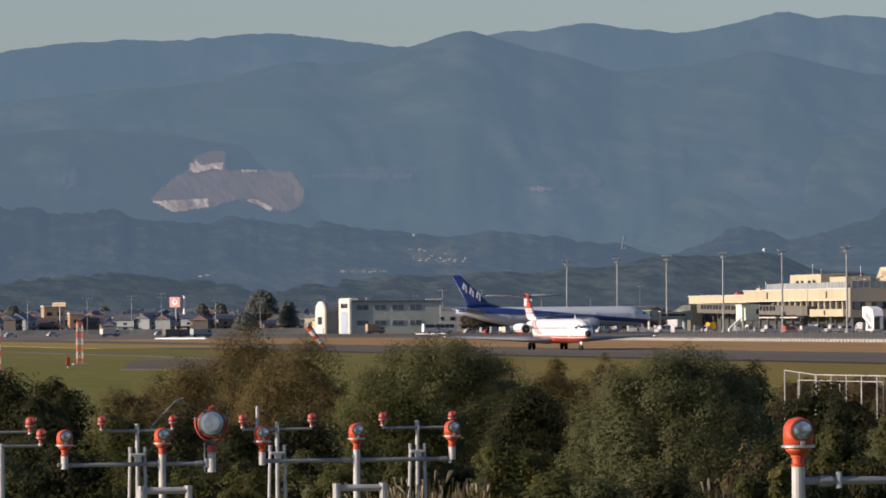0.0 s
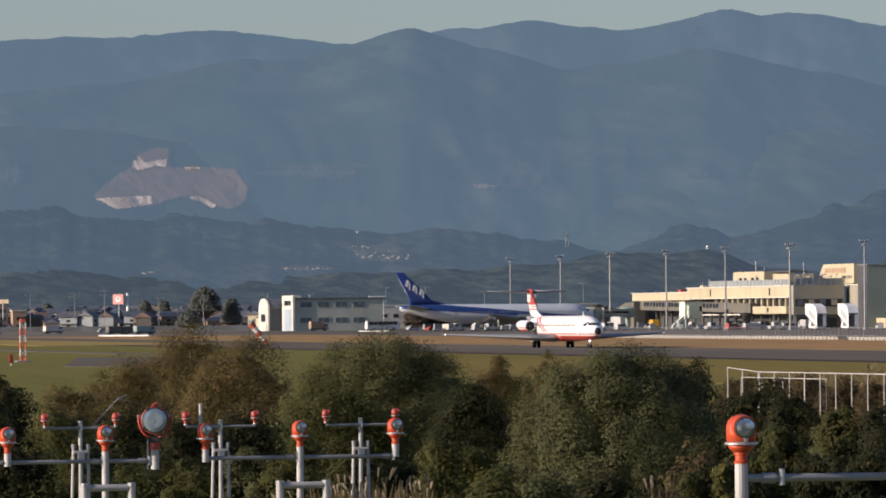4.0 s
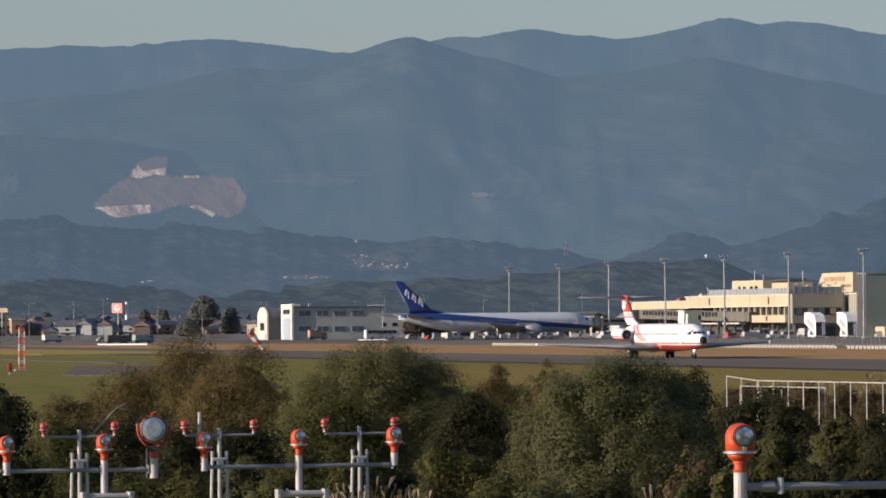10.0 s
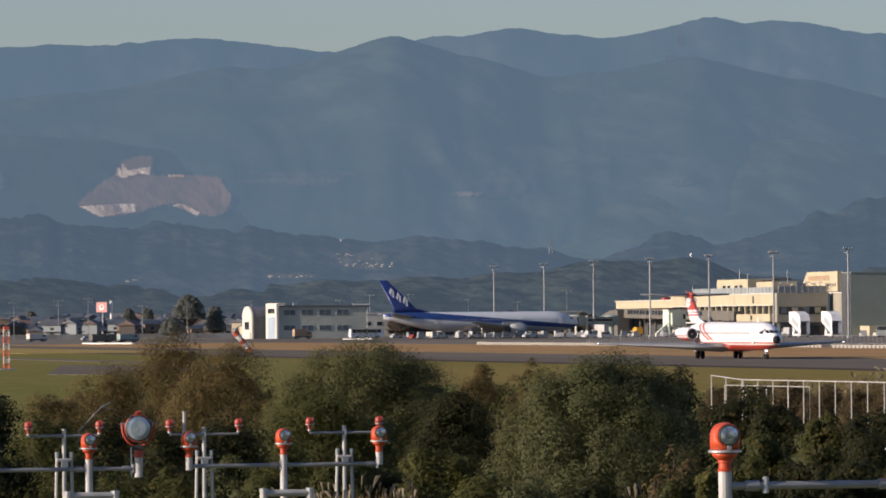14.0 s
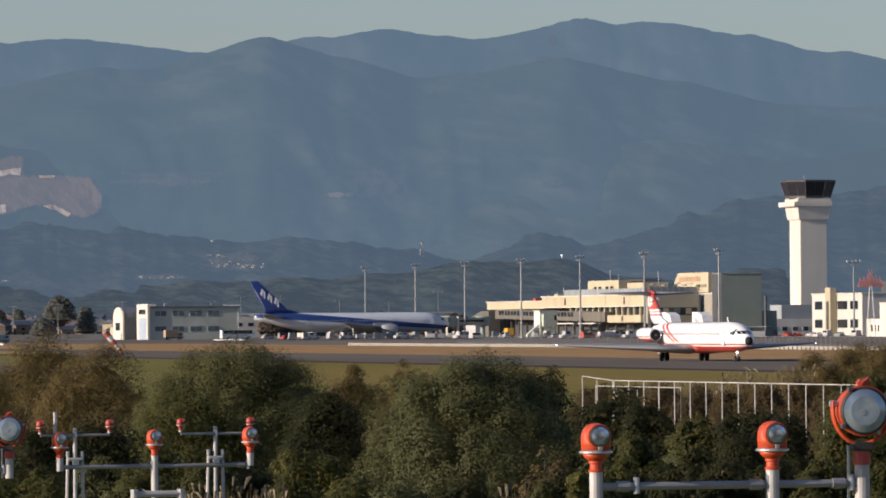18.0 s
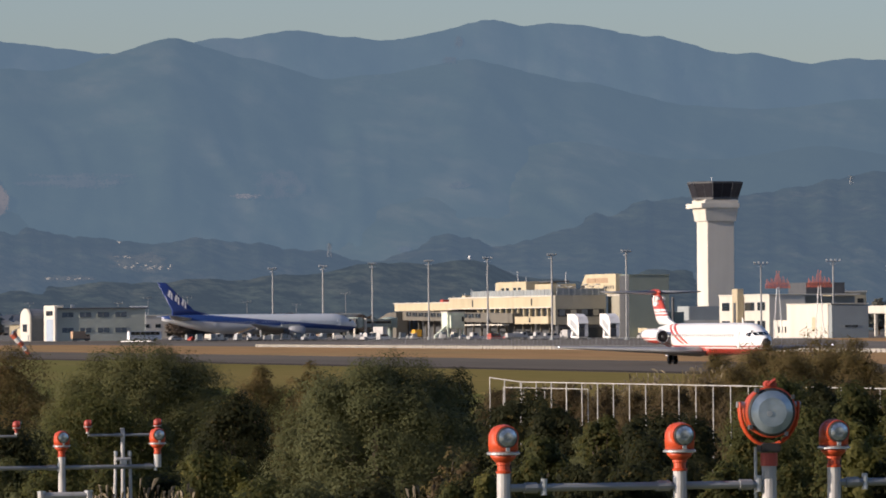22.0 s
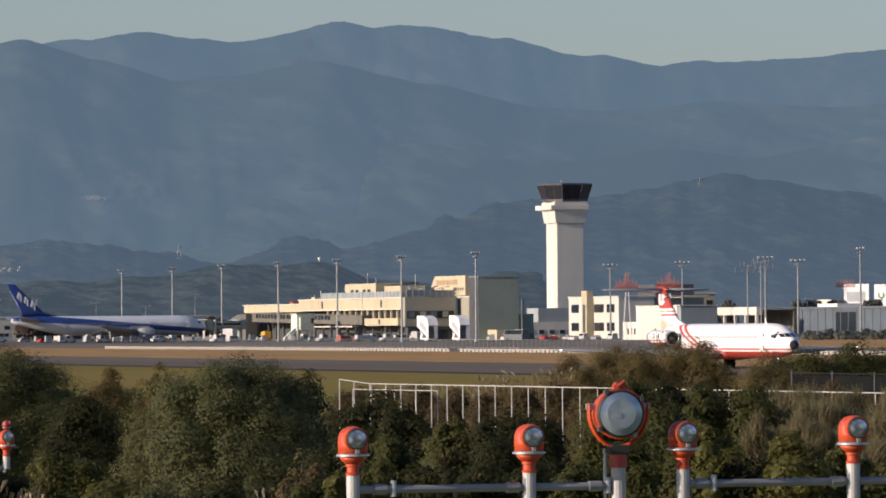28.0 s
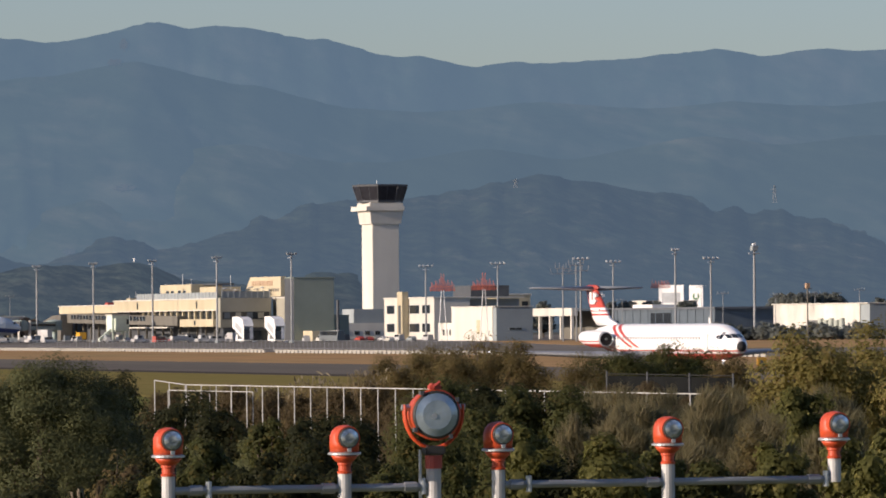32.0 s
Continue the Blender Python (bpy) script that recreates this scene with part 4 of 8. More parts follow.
def twinjet():
    p = thing("airliner", 195, 820, 0.06, "white rear-engined airliner with red belly, stripes and red T-tail", "airplane")
    body, fin_m, nac = livery_twinjet(), livery_fin(), livery_nacelle()
    st = [(-0.02, 2.45, 0.06, 0.06), (-0.25, 2.46, 0.42, 0.42), (-0.8, 2.5, 0.78, 0.78), (-1.6, 2.56, 1.08, 1.06), (-2.4, 2.66, 1.27, 1.27),
          (-3.3, 2.78, 1.42, 1.50), (-4.4, 2.85, 1.55, 1.68), (-6, 2.88, 1.65, 1.78), (-8, 2.88, 1.67, 1.8), (-12, 2.88, 1.67, 1.8), (-16, 2.88, 1.67, 1.8),
          (-20, 2.88, 1.67, 1.8), (-24, 2.88, 1.67, 1.8), (-28, 2.88, 1.67, 1.8), (-31, 2.93, 1.64, 1.75), (-34, 3.08, 1.48, 1.58), (-37, 3.3, 1.12, 1.25),
          (-39.5, 3.55, 0.65, 0.8), (-41.2, 3.7, 0.18, 0.35)]
    part("fuselage", loft([oval(*s) for s in st]), body, p, "white fuselage with red belly and two swept red stripes", smooth=True)
    part("nose_cone", loft([oval(0.03, 2.45, 0.05, 0.05), oval(-0.14, 2.455, 0.33, 0.33), oval(-0.3, 2.465, 0.5, 0.5)]), M_TYRE, p, "black radome tip", smooth=True)
    # cockpit glazing: a level row of panes that follows the skin of the nose
    def ring(x):
        for (xa, ca, ya, za), (xb, cb, yb, zb) in zip(st, st[1:]):
            if xb <= x <= xa:
                f = (xa - x) / (xa - xb)
                return ca + (cb - ca) * f, ya + (yb - ya) * f, za + (zb - za) * f

    def beside(x, z, sgn):
        cz, ry, rz = ring(x)
        return Vector((x, sgn * (ry * math.sqrt(max(0.0, 1 - ((z - cz) / rz) ** 2)) + 0.02), z))

    def ahead(y, z):
        x = -0.05
        while x > -4.0:
            cz, ry, rz = ring(x)
            if (y / ry) ** 2 + ((z - cz) / rz) ** 2 <= 1:
                break
            x -= 0.02
        return Vector((x + 0.02, y, z + 0.015))

    for sgn in (-1, 1):
        for y0, y1, za, zb in ((0.04, 0.50, 3.27, 3.66), (0.55, 0.90, 3.25, 3.62)):
            part("cockpit_window", loft([[ahead(sgn * (y0 + (y1 - y0) * i / 4), za + (zb - za) * j / 4) for j in range(5)] for i in range(5)], closed=False), M_GLASS, p)
        for x0, x1, za, zb, tip in ((-2.42, -2.98, 3.16, 3.62, 0.0), (-3.04, -3.5, 3.18, 3.60, 0.16)):
            part("cockpit_window", loft([[beside(x0 + (x1 - x0) * i / 4, za + (zb - za) * j / 4 + tip * (i / 4) * (1 - j / 2), sgn) for j in range(5)] for i in range(5)], closed=False), M_GLASS, p)
        part("eyebrow_window", loft([[beside(-2.55 - 0.11 * i, 3.68 + 0.035 * j, sgn) for j in range(5)] for i in range(4)], closed=False), M_GLASS, p)
    for sgn in (-1, 1):
        for i in range(33):
            x = -7.2 - 0.76 * i
            part("cabin_window", cube(x - 0.13, x + 0.13, sgn * 1.645 - 0.04, sgn * 1.645 + 0.04, 3.12, 3.42), M_CABIN, p)
        part("passenger_door", cube(-5.9, -5.1, sgn * 1.60 - 0.045, sgn * 1.60 + 0.045, 2.0, 3.7), M_WHITE, p)
        # wing
        w = loft([foil((-18.2, sgn * 1.2, 1.45), 9.6, 0.075), foil((-20.6, sgn * 5.6, 1.62), 6.2, 0.075), foil((-26.0, sgn * 16.4, 2.05), 1.75, 0.08), foil((-26.4, sgn * 16.75, 2.07), 1.1, 0.06)])
        wing = part("wing", w, M_STEEL_WING, p, "bare metal wing", smooth=True)
        part("wingtip_light", cube(-26.2, -26.02, sgn * 16.45 - 0.08, sgn * 16.45 + 0.08, 1.99, 2.11, 0.03), M_LAMP, wing, "lit white wingtip lamp")
        for yy in (4.5, 7.5, 11.0):
            part("flap_fairing", loft([oval(-24.2 - 0.25 * yy, 1.5 + 0.04 * yy, 0.05, 0.06, 8, sgn * yy), oval(-25.5 - 0.25 * yy, 1.35 + 0.04 * yy, 0.16, 0.24, 8, sgn * yy), oval(-27.6 - 0.25 * yy, 1.45 + 0.04 * yy, 0.04, 0.05, 8, sgn * yy)]), M_STEEL_WING, wing)
        # engine
        ey = sgn * 2.62
        e = part("engine", loft([oval(-30.7, 3.16, 0.66, 0.66, 24, ey), oval(-30.95, 3.16, 0.76, 0.76, 24, ey), oval(-32, 3.16, 0.84, 0.86, 24, ey), oval(-34.5, 3.22, 0.84, 0.86, 24, ey), oval(-36.6, 3.3, 0.7, 0.72, 24, ey), oval(-37.4, 3.34, 0.56, 0.58, 24, ey)]), nac, p, "white nacelle with red underside", smooth=True)
        part("intake_lip", loft([oval(-30.68, 3.16, 0.63, 0.63, 24, ey), oval(-30.6, 3.16, 0.70, 0.70, 24, ey), oval(-30.9, 3.16, 0.77, 0.77, 24, ey)], caps=False), M_STEEL, e)
        part("intake", loft([oval(-30.66, 3.16, 0.64, 0.64, 24, ey), oval(-30.67, 3.16, 0.4, 0.4, 24, ey)]), M_TYRE, e, "dark intake")
        part("spinner", loft([oval(-30.5, 3.16, 0.04, 0.04, 12, ey), oval(-30.66, 3.16, 0.17, 0.17, 12, ey)]), M_DARKGREY, e)
        part("exhaust", loft([oval(-37.41, 3.34, 0.52, 0.54, 20, ey), oval(-38.0, 3.36, 0.46, 0.48, 20, ey)]), M_DARKGREY, e)
        part("pylon", loft([foil((-31.6, sgn * 1.3, 3.2), 5.4, 0.05), foil((-31.9, sgn * 2.2, 3.22), 4.8, 0.05)]), M_WHITE, p)
        part("tailplane", loft([foil((-40.6, sgn * 0.1, 8.30), 3.5, 0.09), foil((-43.2, sgn * 5.9, 8.40), 1.35, 0.08), foil((-43.5, sgn * 6.12, 8.41), 0.8, 0.05)]), M_STEEL_WING, p, "bare metal tailplane", smooth=True)
        # main gear
        part("main_gear_leg", tube((-27.2, sgn * 2.54, 0.5), (-27.2, sgn * 2.75, 1.9), 0.16, n=8), M_STEEL, p)
        part("gear_door", cube(-28.0, -26.5, sgn * 3.1 - 0.04, sgn * 3.1 + 0.04, 0.95, 1.9), M_WHITE, p)
    part("fin", loft([foil((-33.6, 0, 4.55), 7.0, 0.08, up=(0, 1, 0)), foil((-36.6, 0, 5.2), 5.2, 0.09, up=(0, 1, 0)), foil((-40.6, 0, 8.33), 3.5, 0.09, up=(0, 1, 0))]), fin_m, p, "red fin with white bands at its root", smooth=True)
    part("fin_bullet", loft([oval(-39.9, 8.38, 0.04, 0.04, 12), oval(-40.6, 8.41, 0.26, 0.26, 12), oval(-42.5, 8.43, 0.3, 0.3, 12), oval(-44.6, 8.43, 0.05, 0.05, 12)]), M_RED, p, "red bullet fairing", smooth=True)
    for sgn in (-1, 1):
        for x0, x1, z0, z1 in ((-41.55, -41.0, 6.75, 7.95), (-41.0, -40.55, 6.7, 7.1), (-40.55, -40.1, 6.75, 7.9), (-40.1, -39.55, 7.45, 7.75), (-40.1, -39.7, 6.95, 7.15)):
            part("emblem_bar", cube(x0, x1, sgn * 0.33 - 0.12, sgn * 0.33 + 0.12, z0, z1), M_WHITE, p, "plain white emblem")
        for i in range(4):
            part("fin_bar", cube(-40.3 + 0.42 * i, -40.05 + 0.42 * i, sgn * 0.36 - 0.12, sgn * 0.36 + 0.12, 6.0, 6.25), M_WHITE, p)
    part("nose_gear_leg", tube((-5.1, 0, 0.4), (-5.1, 0, 1.4), 0.11, n=8), M_STEEL, p)
    part("taxi_light", cube(-5.05, -4.9, -0.12, 0.12, 0.98, 1.15, 0.03), M_LAMP, p, "lit taxi lamp")
    part("top_antenna", loft([foil((-8.4, 0, 4.65), 0.5, 0.1, up=(0, 1, 0)), foil((-8.7, 0, 5.25), 0.3, 0.1, up=(0, 1, 0))]), M_WHITE, p)
    part("wing_fairing", loft([oval(-16.5, 1.6, 0.3, 0.2, 16), oval(-19, 1.55, 1.75, 0.62, 16), oval(-26, 1.55, 1.75, 0.62, 16), oval(-29.5, 1.7, 0.4, 0.3, 16)]), M_RED, p, "red belly fairing", smooth=True)
    wheels = [wheel("wheel", -5.1, y, 0.33, 0.2, p) for y in (-0.22, 0.22)]
    wheels += [wheel("wheel", -27.2, s * 2.54 + d, 0.52, 0.36, p) for s in (-1, 1) for d in (-0.33, 0.33)]
    return p, wheels


def livery_widebody():
    g = Graph("blue_and_white_widebody_paint")
    x, y, z = g.split(g.coords())
    # the blue band sweeps up towards the tail
    back = g.math("SUBTRACT", -10.0, x)
    low = g.math("LESS_THAN", z, g.math("ADD", 3.55, g.math("MULTIPLY", back, 0.066)))
    top = g.math("GREATER_THAN", z, g.math("ADD", 4.95, g.math("MULTIPLY", back, 0.085)))
    grey, blue, white = (0.46, 0.48, 0.5), (0.02, 0.05, 0.17), (0.54, 0.58, 0.60)
    g.colour(g.mix(low, g.mix(top, blue, white), grey))
    g.surface(0.3)
    return g.m


def widebody():
    # origin under the nose; the nose points to the terminal
    p = thing("parked_airliner", 437, 1751, 0.06, "large parked white and blue airliner with blue fin", "airplane")
    body = livery_widebody()
    st = [(-0.05, 4.6, 0.1, 0.1), (-0.6, 4.65, 0.9, 0.9), (-2, 4.8, 1.75, 1.75), (-4.2, 5.1, 2.55, 2.6), (-7, 5.3, 3.0, 3.0), (-10, 5.35, 3.1, 3.1), (-44, 5.35, 3.1, 3.1),
          (-50, 5.75, 2.8, 2.7), (-56, 6.4, 1.95, 2.05), (-61, 7.0, 0.95, 1.2), (-63.7, 7.2, 0.2, 0.7)]
    part("fuselage", loft([oval(*s) for s in st]), body, p, "white upper body, broad blue band, grey belly", smooth=True)
    fb = Graph("deep_blue_fin_paint")
    fb.colour(fb.mix(fb.ramp(fb.noise(0.3), 0.3, 0.7), (0.016, 0.034, 0.14), (0.022, 0.046, 0.18)))
    fb.surface(0.35)
    part("fin", loft([foil((-47.5, 0, 8.3), 13.0, 0.03, up=(0, 1, 0)), foil((-53.0, 0, 9.7), 7.3, 0.04, up=(0, 1, 0)), foil((-62.3, 0, 18.6), 2.6, 0.05, up=(0, 1, 0))]), fb.m, p, "deep blue fin", smooth=True)
    for sgn in (-1, 1):
        for k, (x0, z0) in enumerate(((-61.5, 14.7), (-59.3, 13.3), (-57.1, 12.0))):
            y0, off = sgn * 0.4, (0, sgn * 0.15, 0)
            part("fin_emblem", prism([(x0 - 0.3, y0, z0 - 0.2), (x0 + 0.35, y0, z0 - 0.9), (x0 + 0.75, y0, z0 + 1.1), (x0 + 0.2, y0, z0 + 1.6)], off), M_WHITE, p, "plain white slanting emblem")
            bm = prism([(x0 + 0.8, y0, z0 - 1.3), (x0 + 1.25, y0, z0 - 1.75), (x0 + 1.3, y0, z0 + 0.3), (x0 + 0.8, y0, z0 + 1.0)], off)
            part("fin_emblem", bm, M_WHITE, p, "plain white slanting emblem")
        part("wing", loft([foil((-20, sgn * 2.5, 3.7), 13.5, 0.10), foil((-27, sgn * 10, 4.1), 8.0, 0.10), foil((-40, sgn * 30, 5.3), 2.2, 0.09)]), M_WINGGREY, p, "pale grey swept wing", smooth=True)
        part("tailplane", loft([foil((-53.5, sgn * 1.2, 7.0), 7.2, 0.09), foil((-61, sgn * 10.7, 8.0), 2.4, 0.08)]), M_WINGGREY, p, smooth=True)
        e = part("engine", loft([oval(-19.5, 2.75, 1.65, 1.65, 24, sgn * 9.6), oval(-20.2, 2.75, 1.9, 1.9, 24, sgn * 9.6), oval(-22.5, 2.8, 1.9, 1.95, 24, sgn * 9.6), oval(-24.6, 2.9, 1.4, 1.5, 24, sgn * 9.6)]), M_WINGGREY, p, "large pale grey engine nacelle", smooth=True)
        part("intake", loft([oval(-19.45, 2.75, 1.6, 1.6, 24, sgn * 9.6), oval(-19.48, 2.75, 1.0, 1.0, 24, sgn * 9.6)]), M_TYRE, e)
        part("core_nozzle", loft([oval(-24.61, 2.9, 1.0, 1.05, 16, sgn * 9.6), oval(-26.3, 2.95, 0.55, 0.6, 16, sgn * 9.6)]), M_DARKGREY, e)
        part("pylon", cube(-27, -21, sgn * 9.6 - 0.25, sgn * 9.6 + 0.25, 4.2, 5.2), M_GREY, p)
        for i in range(46):
            x = -8 - 0.98 * i
            part("cabin_window", cube(x - 0.15, x + 0.15, sgn * 3.06 - 0.05, sgn * 3.06 + 0.05, 5.75, 6.1), M_CABINDIM, p)
        for x in (-6.5, -19, -33, -47):
            part("cabin_door", cube(x - 0.55, x + 0.55, sgn * (3.0 if x < -8 else 2.86) - 0.12, sgn * (3.0 if x < -8 else 2.86) + 0.12, 4.6, 6.5), body, p)
        for x in (-31.2, -32.7, -34.2):
            t = part("main_wheel", lathe([(0.3, -0.3), (0.62, -0.3), (0.67, -0.2), (0.67, 0.2), (0.62, 0.3), (0.3, 0.3)], 16, m=Matrix.Rotation(math.pi / 2, 4, "X")), M_TYRE, p)
            t.matrix_basis = pose(x, sgn * 5.5, 0.67)
        part("main_gear_leg", tube((-32.7, sgn * 5.5, 0.6), (-32.7, sgn * 5.0, 3.8), 0.28, n=8), M_STEEL, p)
        part("cockpit_window", cube(-3.0, -2.3, sgn * 1.1 - 0.75, sgn * 1.1 + 0.75, 5.9, 6.55, 0.06), M_GLASS, p)
    n = part("nose_wheel", lathe([(0.2, -0.4), (0.5, -0.4), (0.54, 0), (0.5, 0.4), (0.2, 0.4)], 14, m=Matrix.Rotation(math.pi / 2, 4, "X")), M_TYRE, p)
    n.matrix_basis = pose(-6.3, 0, 0.54)
    part("nose_gear_leg", tube((-6.3, 0, 0.5), (-6.3, 0, 2.5), 0.18, n=8), M_STEEL, p)


M_STEEL_WING = paint("bare_metal_wing", (0.30, 0.31, 0.32), 0.45, 0.35, vary=0.1)
_g = Graph("lit_lamp")
_g.b.inputs["Emission Color"].default_value = (1, 0.97, 0.9, 1)
_g.b.inputs["Emission Strength"].default_value = 2.5
M_LAMP = _g.m
airliner, airliner_wheels = twinjet()
widebody()


# ---------------------------------------------------------------- vegetation
F_DOME = foliage("evergreen_leaves", (0.044, 0.055, 0.024), (0.102, 0.105, 0.044), tinted=0.03, thin=0.3)
F_LIGHT = foliage("olive_evergreen_leaves", (0.055, 0.062, 0.025), (0.120, 0.118, 0.047), tinted=0.04, thin=0.32)
F_DARK = foliage("dark_leaves", (0.016, 0.020, 0.009), (0.038, 0.041, 0.017), tinted=0.08)
F_OLIVE = foliage("olive_brown_leaves", (0.075, 0.061, 0.023), (0.136, 0.106, 0.042), (0.165, 0.105, 0.050), 0.15)
F_GREEN = foliage("green_leaves", (0.033, 0.039, 0.013), (0.079, 0.083, 0.028), tinted=0.12)
F_GREY = foliage("grey_green_leaves", (0.076, 0.068, 0.034), (0.156, 0.136, 0.070), (0.21, 0.17, 0.095), 0.25)
F_BROAD = foliage("broad_yellow_green_leaves", (0.050, 0.053, 0.016), (0.118, 0.116, 0.035), (0.206, 0.183, 0.057), 0.12)
F_SCRUB = foliage("brown_scrub_leaves", (0.050, 0.038, 0.020), (0.100, 0.076, 0.038), (0.13, 0.09, 0.048), 0.2)
F_REED = foliage("dry_reed_blades", (0.073, 0.057, 0.022), (0.195, 0.146, 0.069), (0.273, 0.215, 0.137), 0.2)
F_YELLOW = foliage("yellow_olive_leaves", (0.098, 0.086, 0.027), (0.205, 0.175, 0.056), (0.22, 0.15, 0.06), 0.15)
M_PLUME = paint("reed_plume", (0.24, 0.20, 0.135), 0.9, vary=0.3)


def leaf_mesh(name, centres, normals, size, ratio, rng, rise=None):
    """One small pointed blade for each leaf; rise gives the way that long shoots point."""
    n = len(centres)
    side = np.cross(normals, rng.normal(size=(n, 3)))
    side /= np.linalg.norm(side, axis=1)[:, None] + 1e-9
    along = np.cross(normals, side)
    if rise is not None:
        along = -(rise + rng.normal(size=(n, 3)) * 0.28)
        along /= np.linalg.norm(along, axis=1)[:, None]
        side = np.cross(along, normals)
        side /= np.linalg.norm(side, axis=1)[:, None] + 1e-9
    s = (size * rng.uniform(0.6, 1.3, n))[:, None]
    v = np.empty((n, 3, 3))
    v[:, 0] = centres - along * s * 0.6
    v[:, 1] = centres + along * s * 0.4 + side * s * ratio * 0.62
    v[:, 2] = centres + along * s * 0.4 - side * s * ratio * 0.62
    me = bpy.data.meshes.new(name)
    me.vertices.add(3 * n)
    me.vertices.foreach_set("co", v.reshape(-1).astype(np.float32))
    me.loops.add(3 * n)
    me.loops.foreach_set("vertex_index", np.arange(3 * n, dtype=np.int32))
    me.polygons.add(n)
    me.polygons.foreach_set("loop_start", np.arange(0, 3 * n, 3, dtype=np.int32))
    me.update(calc_edges=True)
    return me


def crown(name, r, h, rng, dense, size, ratio, material, parent, loose=0.0, skirt=0.12, shoots=False):
    """A lumpy crown of leaf clumps with gaps between them."""
    area = 2 * math.pi * r * h * 0.9
    k = int(14 + area * 2.6)
    th, cz = rng.uniform(0, 2 * math.pi, k), rng.uniform(skirt - 0.25, 1.0, k)
    ring = np.sqrt(np.clip(1 - np.clip(cz, 0, 1) ** (2.2 if loose > 0.03 else 2.3), 0, 1)) * rng.uniform(0.62 if loose > 0.03 else 0.86, 0.97 + loose, k)
    ctr = np.stack([r * ring * np.cos(th), r * ring * np.sin(th), h * (skirt + (1 - skirt) * np.clip(cz, 0, 1)) * rng.uniform(0.86, 1.0 + loose * 0.3, k)], 1)
    cr = rng.uniform(0.2, 0.36, k) * min(r, 1.7) * (1.0 - 0.3 * loose)
    n = int(area * dense)
    pick = rng.integers(0, k, n)
    d = rng.normal(size=(n, 3))
    d /= np.linalg.norm(d, axis=1)[:, None]
    d[:, 2] = np.where(rng.uniform(size=n) < 0.6, np.abs(d[:, 2]), d[:, 2])
    rad = cr[pick] * np.clip(rng.normal(0.92, 0.14 + 0.3 * loose, n), 0.1, 1.4)
    pts = ctr[pick] + d * rad[:, None]
    pts[:, 2] = np.maximum(pts[:, 2], 0.05)
    m = n // 3
    f = rng.uniform(size=(m, 3))
    a, q = f[:, 0] * 2 * math.pi, np.sqrt(f[:, 1]) * 0.78
    zz = f[:, 2]
    q *= np.sqrt(np.clip(1 - zz ** 2.2, 0, 1))
    inner = np.stack([r * q * np.cos(a), r * q * np.sin(a), h * (0.05 + 0.9 * zz)], 1)
    out = pts / np.array([r * r, r * r, h * h * 0.6])
    out /= np.linalg.norm(out, axis=1)[:, None] + 1e-9
    nrm = np.concatenate([d * 0.62 + out * 0.75 + rng.normal(size=(n, 3)) * 0.2, rng.normal(size=(m, 3))])
    nrm /= np.linalg.norm(nrm, axis=1)[:, None]
    spots, rise = np.concatenate([pts, inner]), None
    if shoots:
        rise = spots * np.array([0.45 / r, 0.45 / r, 0.0]) + np.array([0.0, 0.0, 0.8])
    me = leaf_mesh(name, spots, nrm, size, ratio, rng, rise)
    me.materials.append(material)
    ob = new(name, me)
    ob.parent = parent
    return ctr


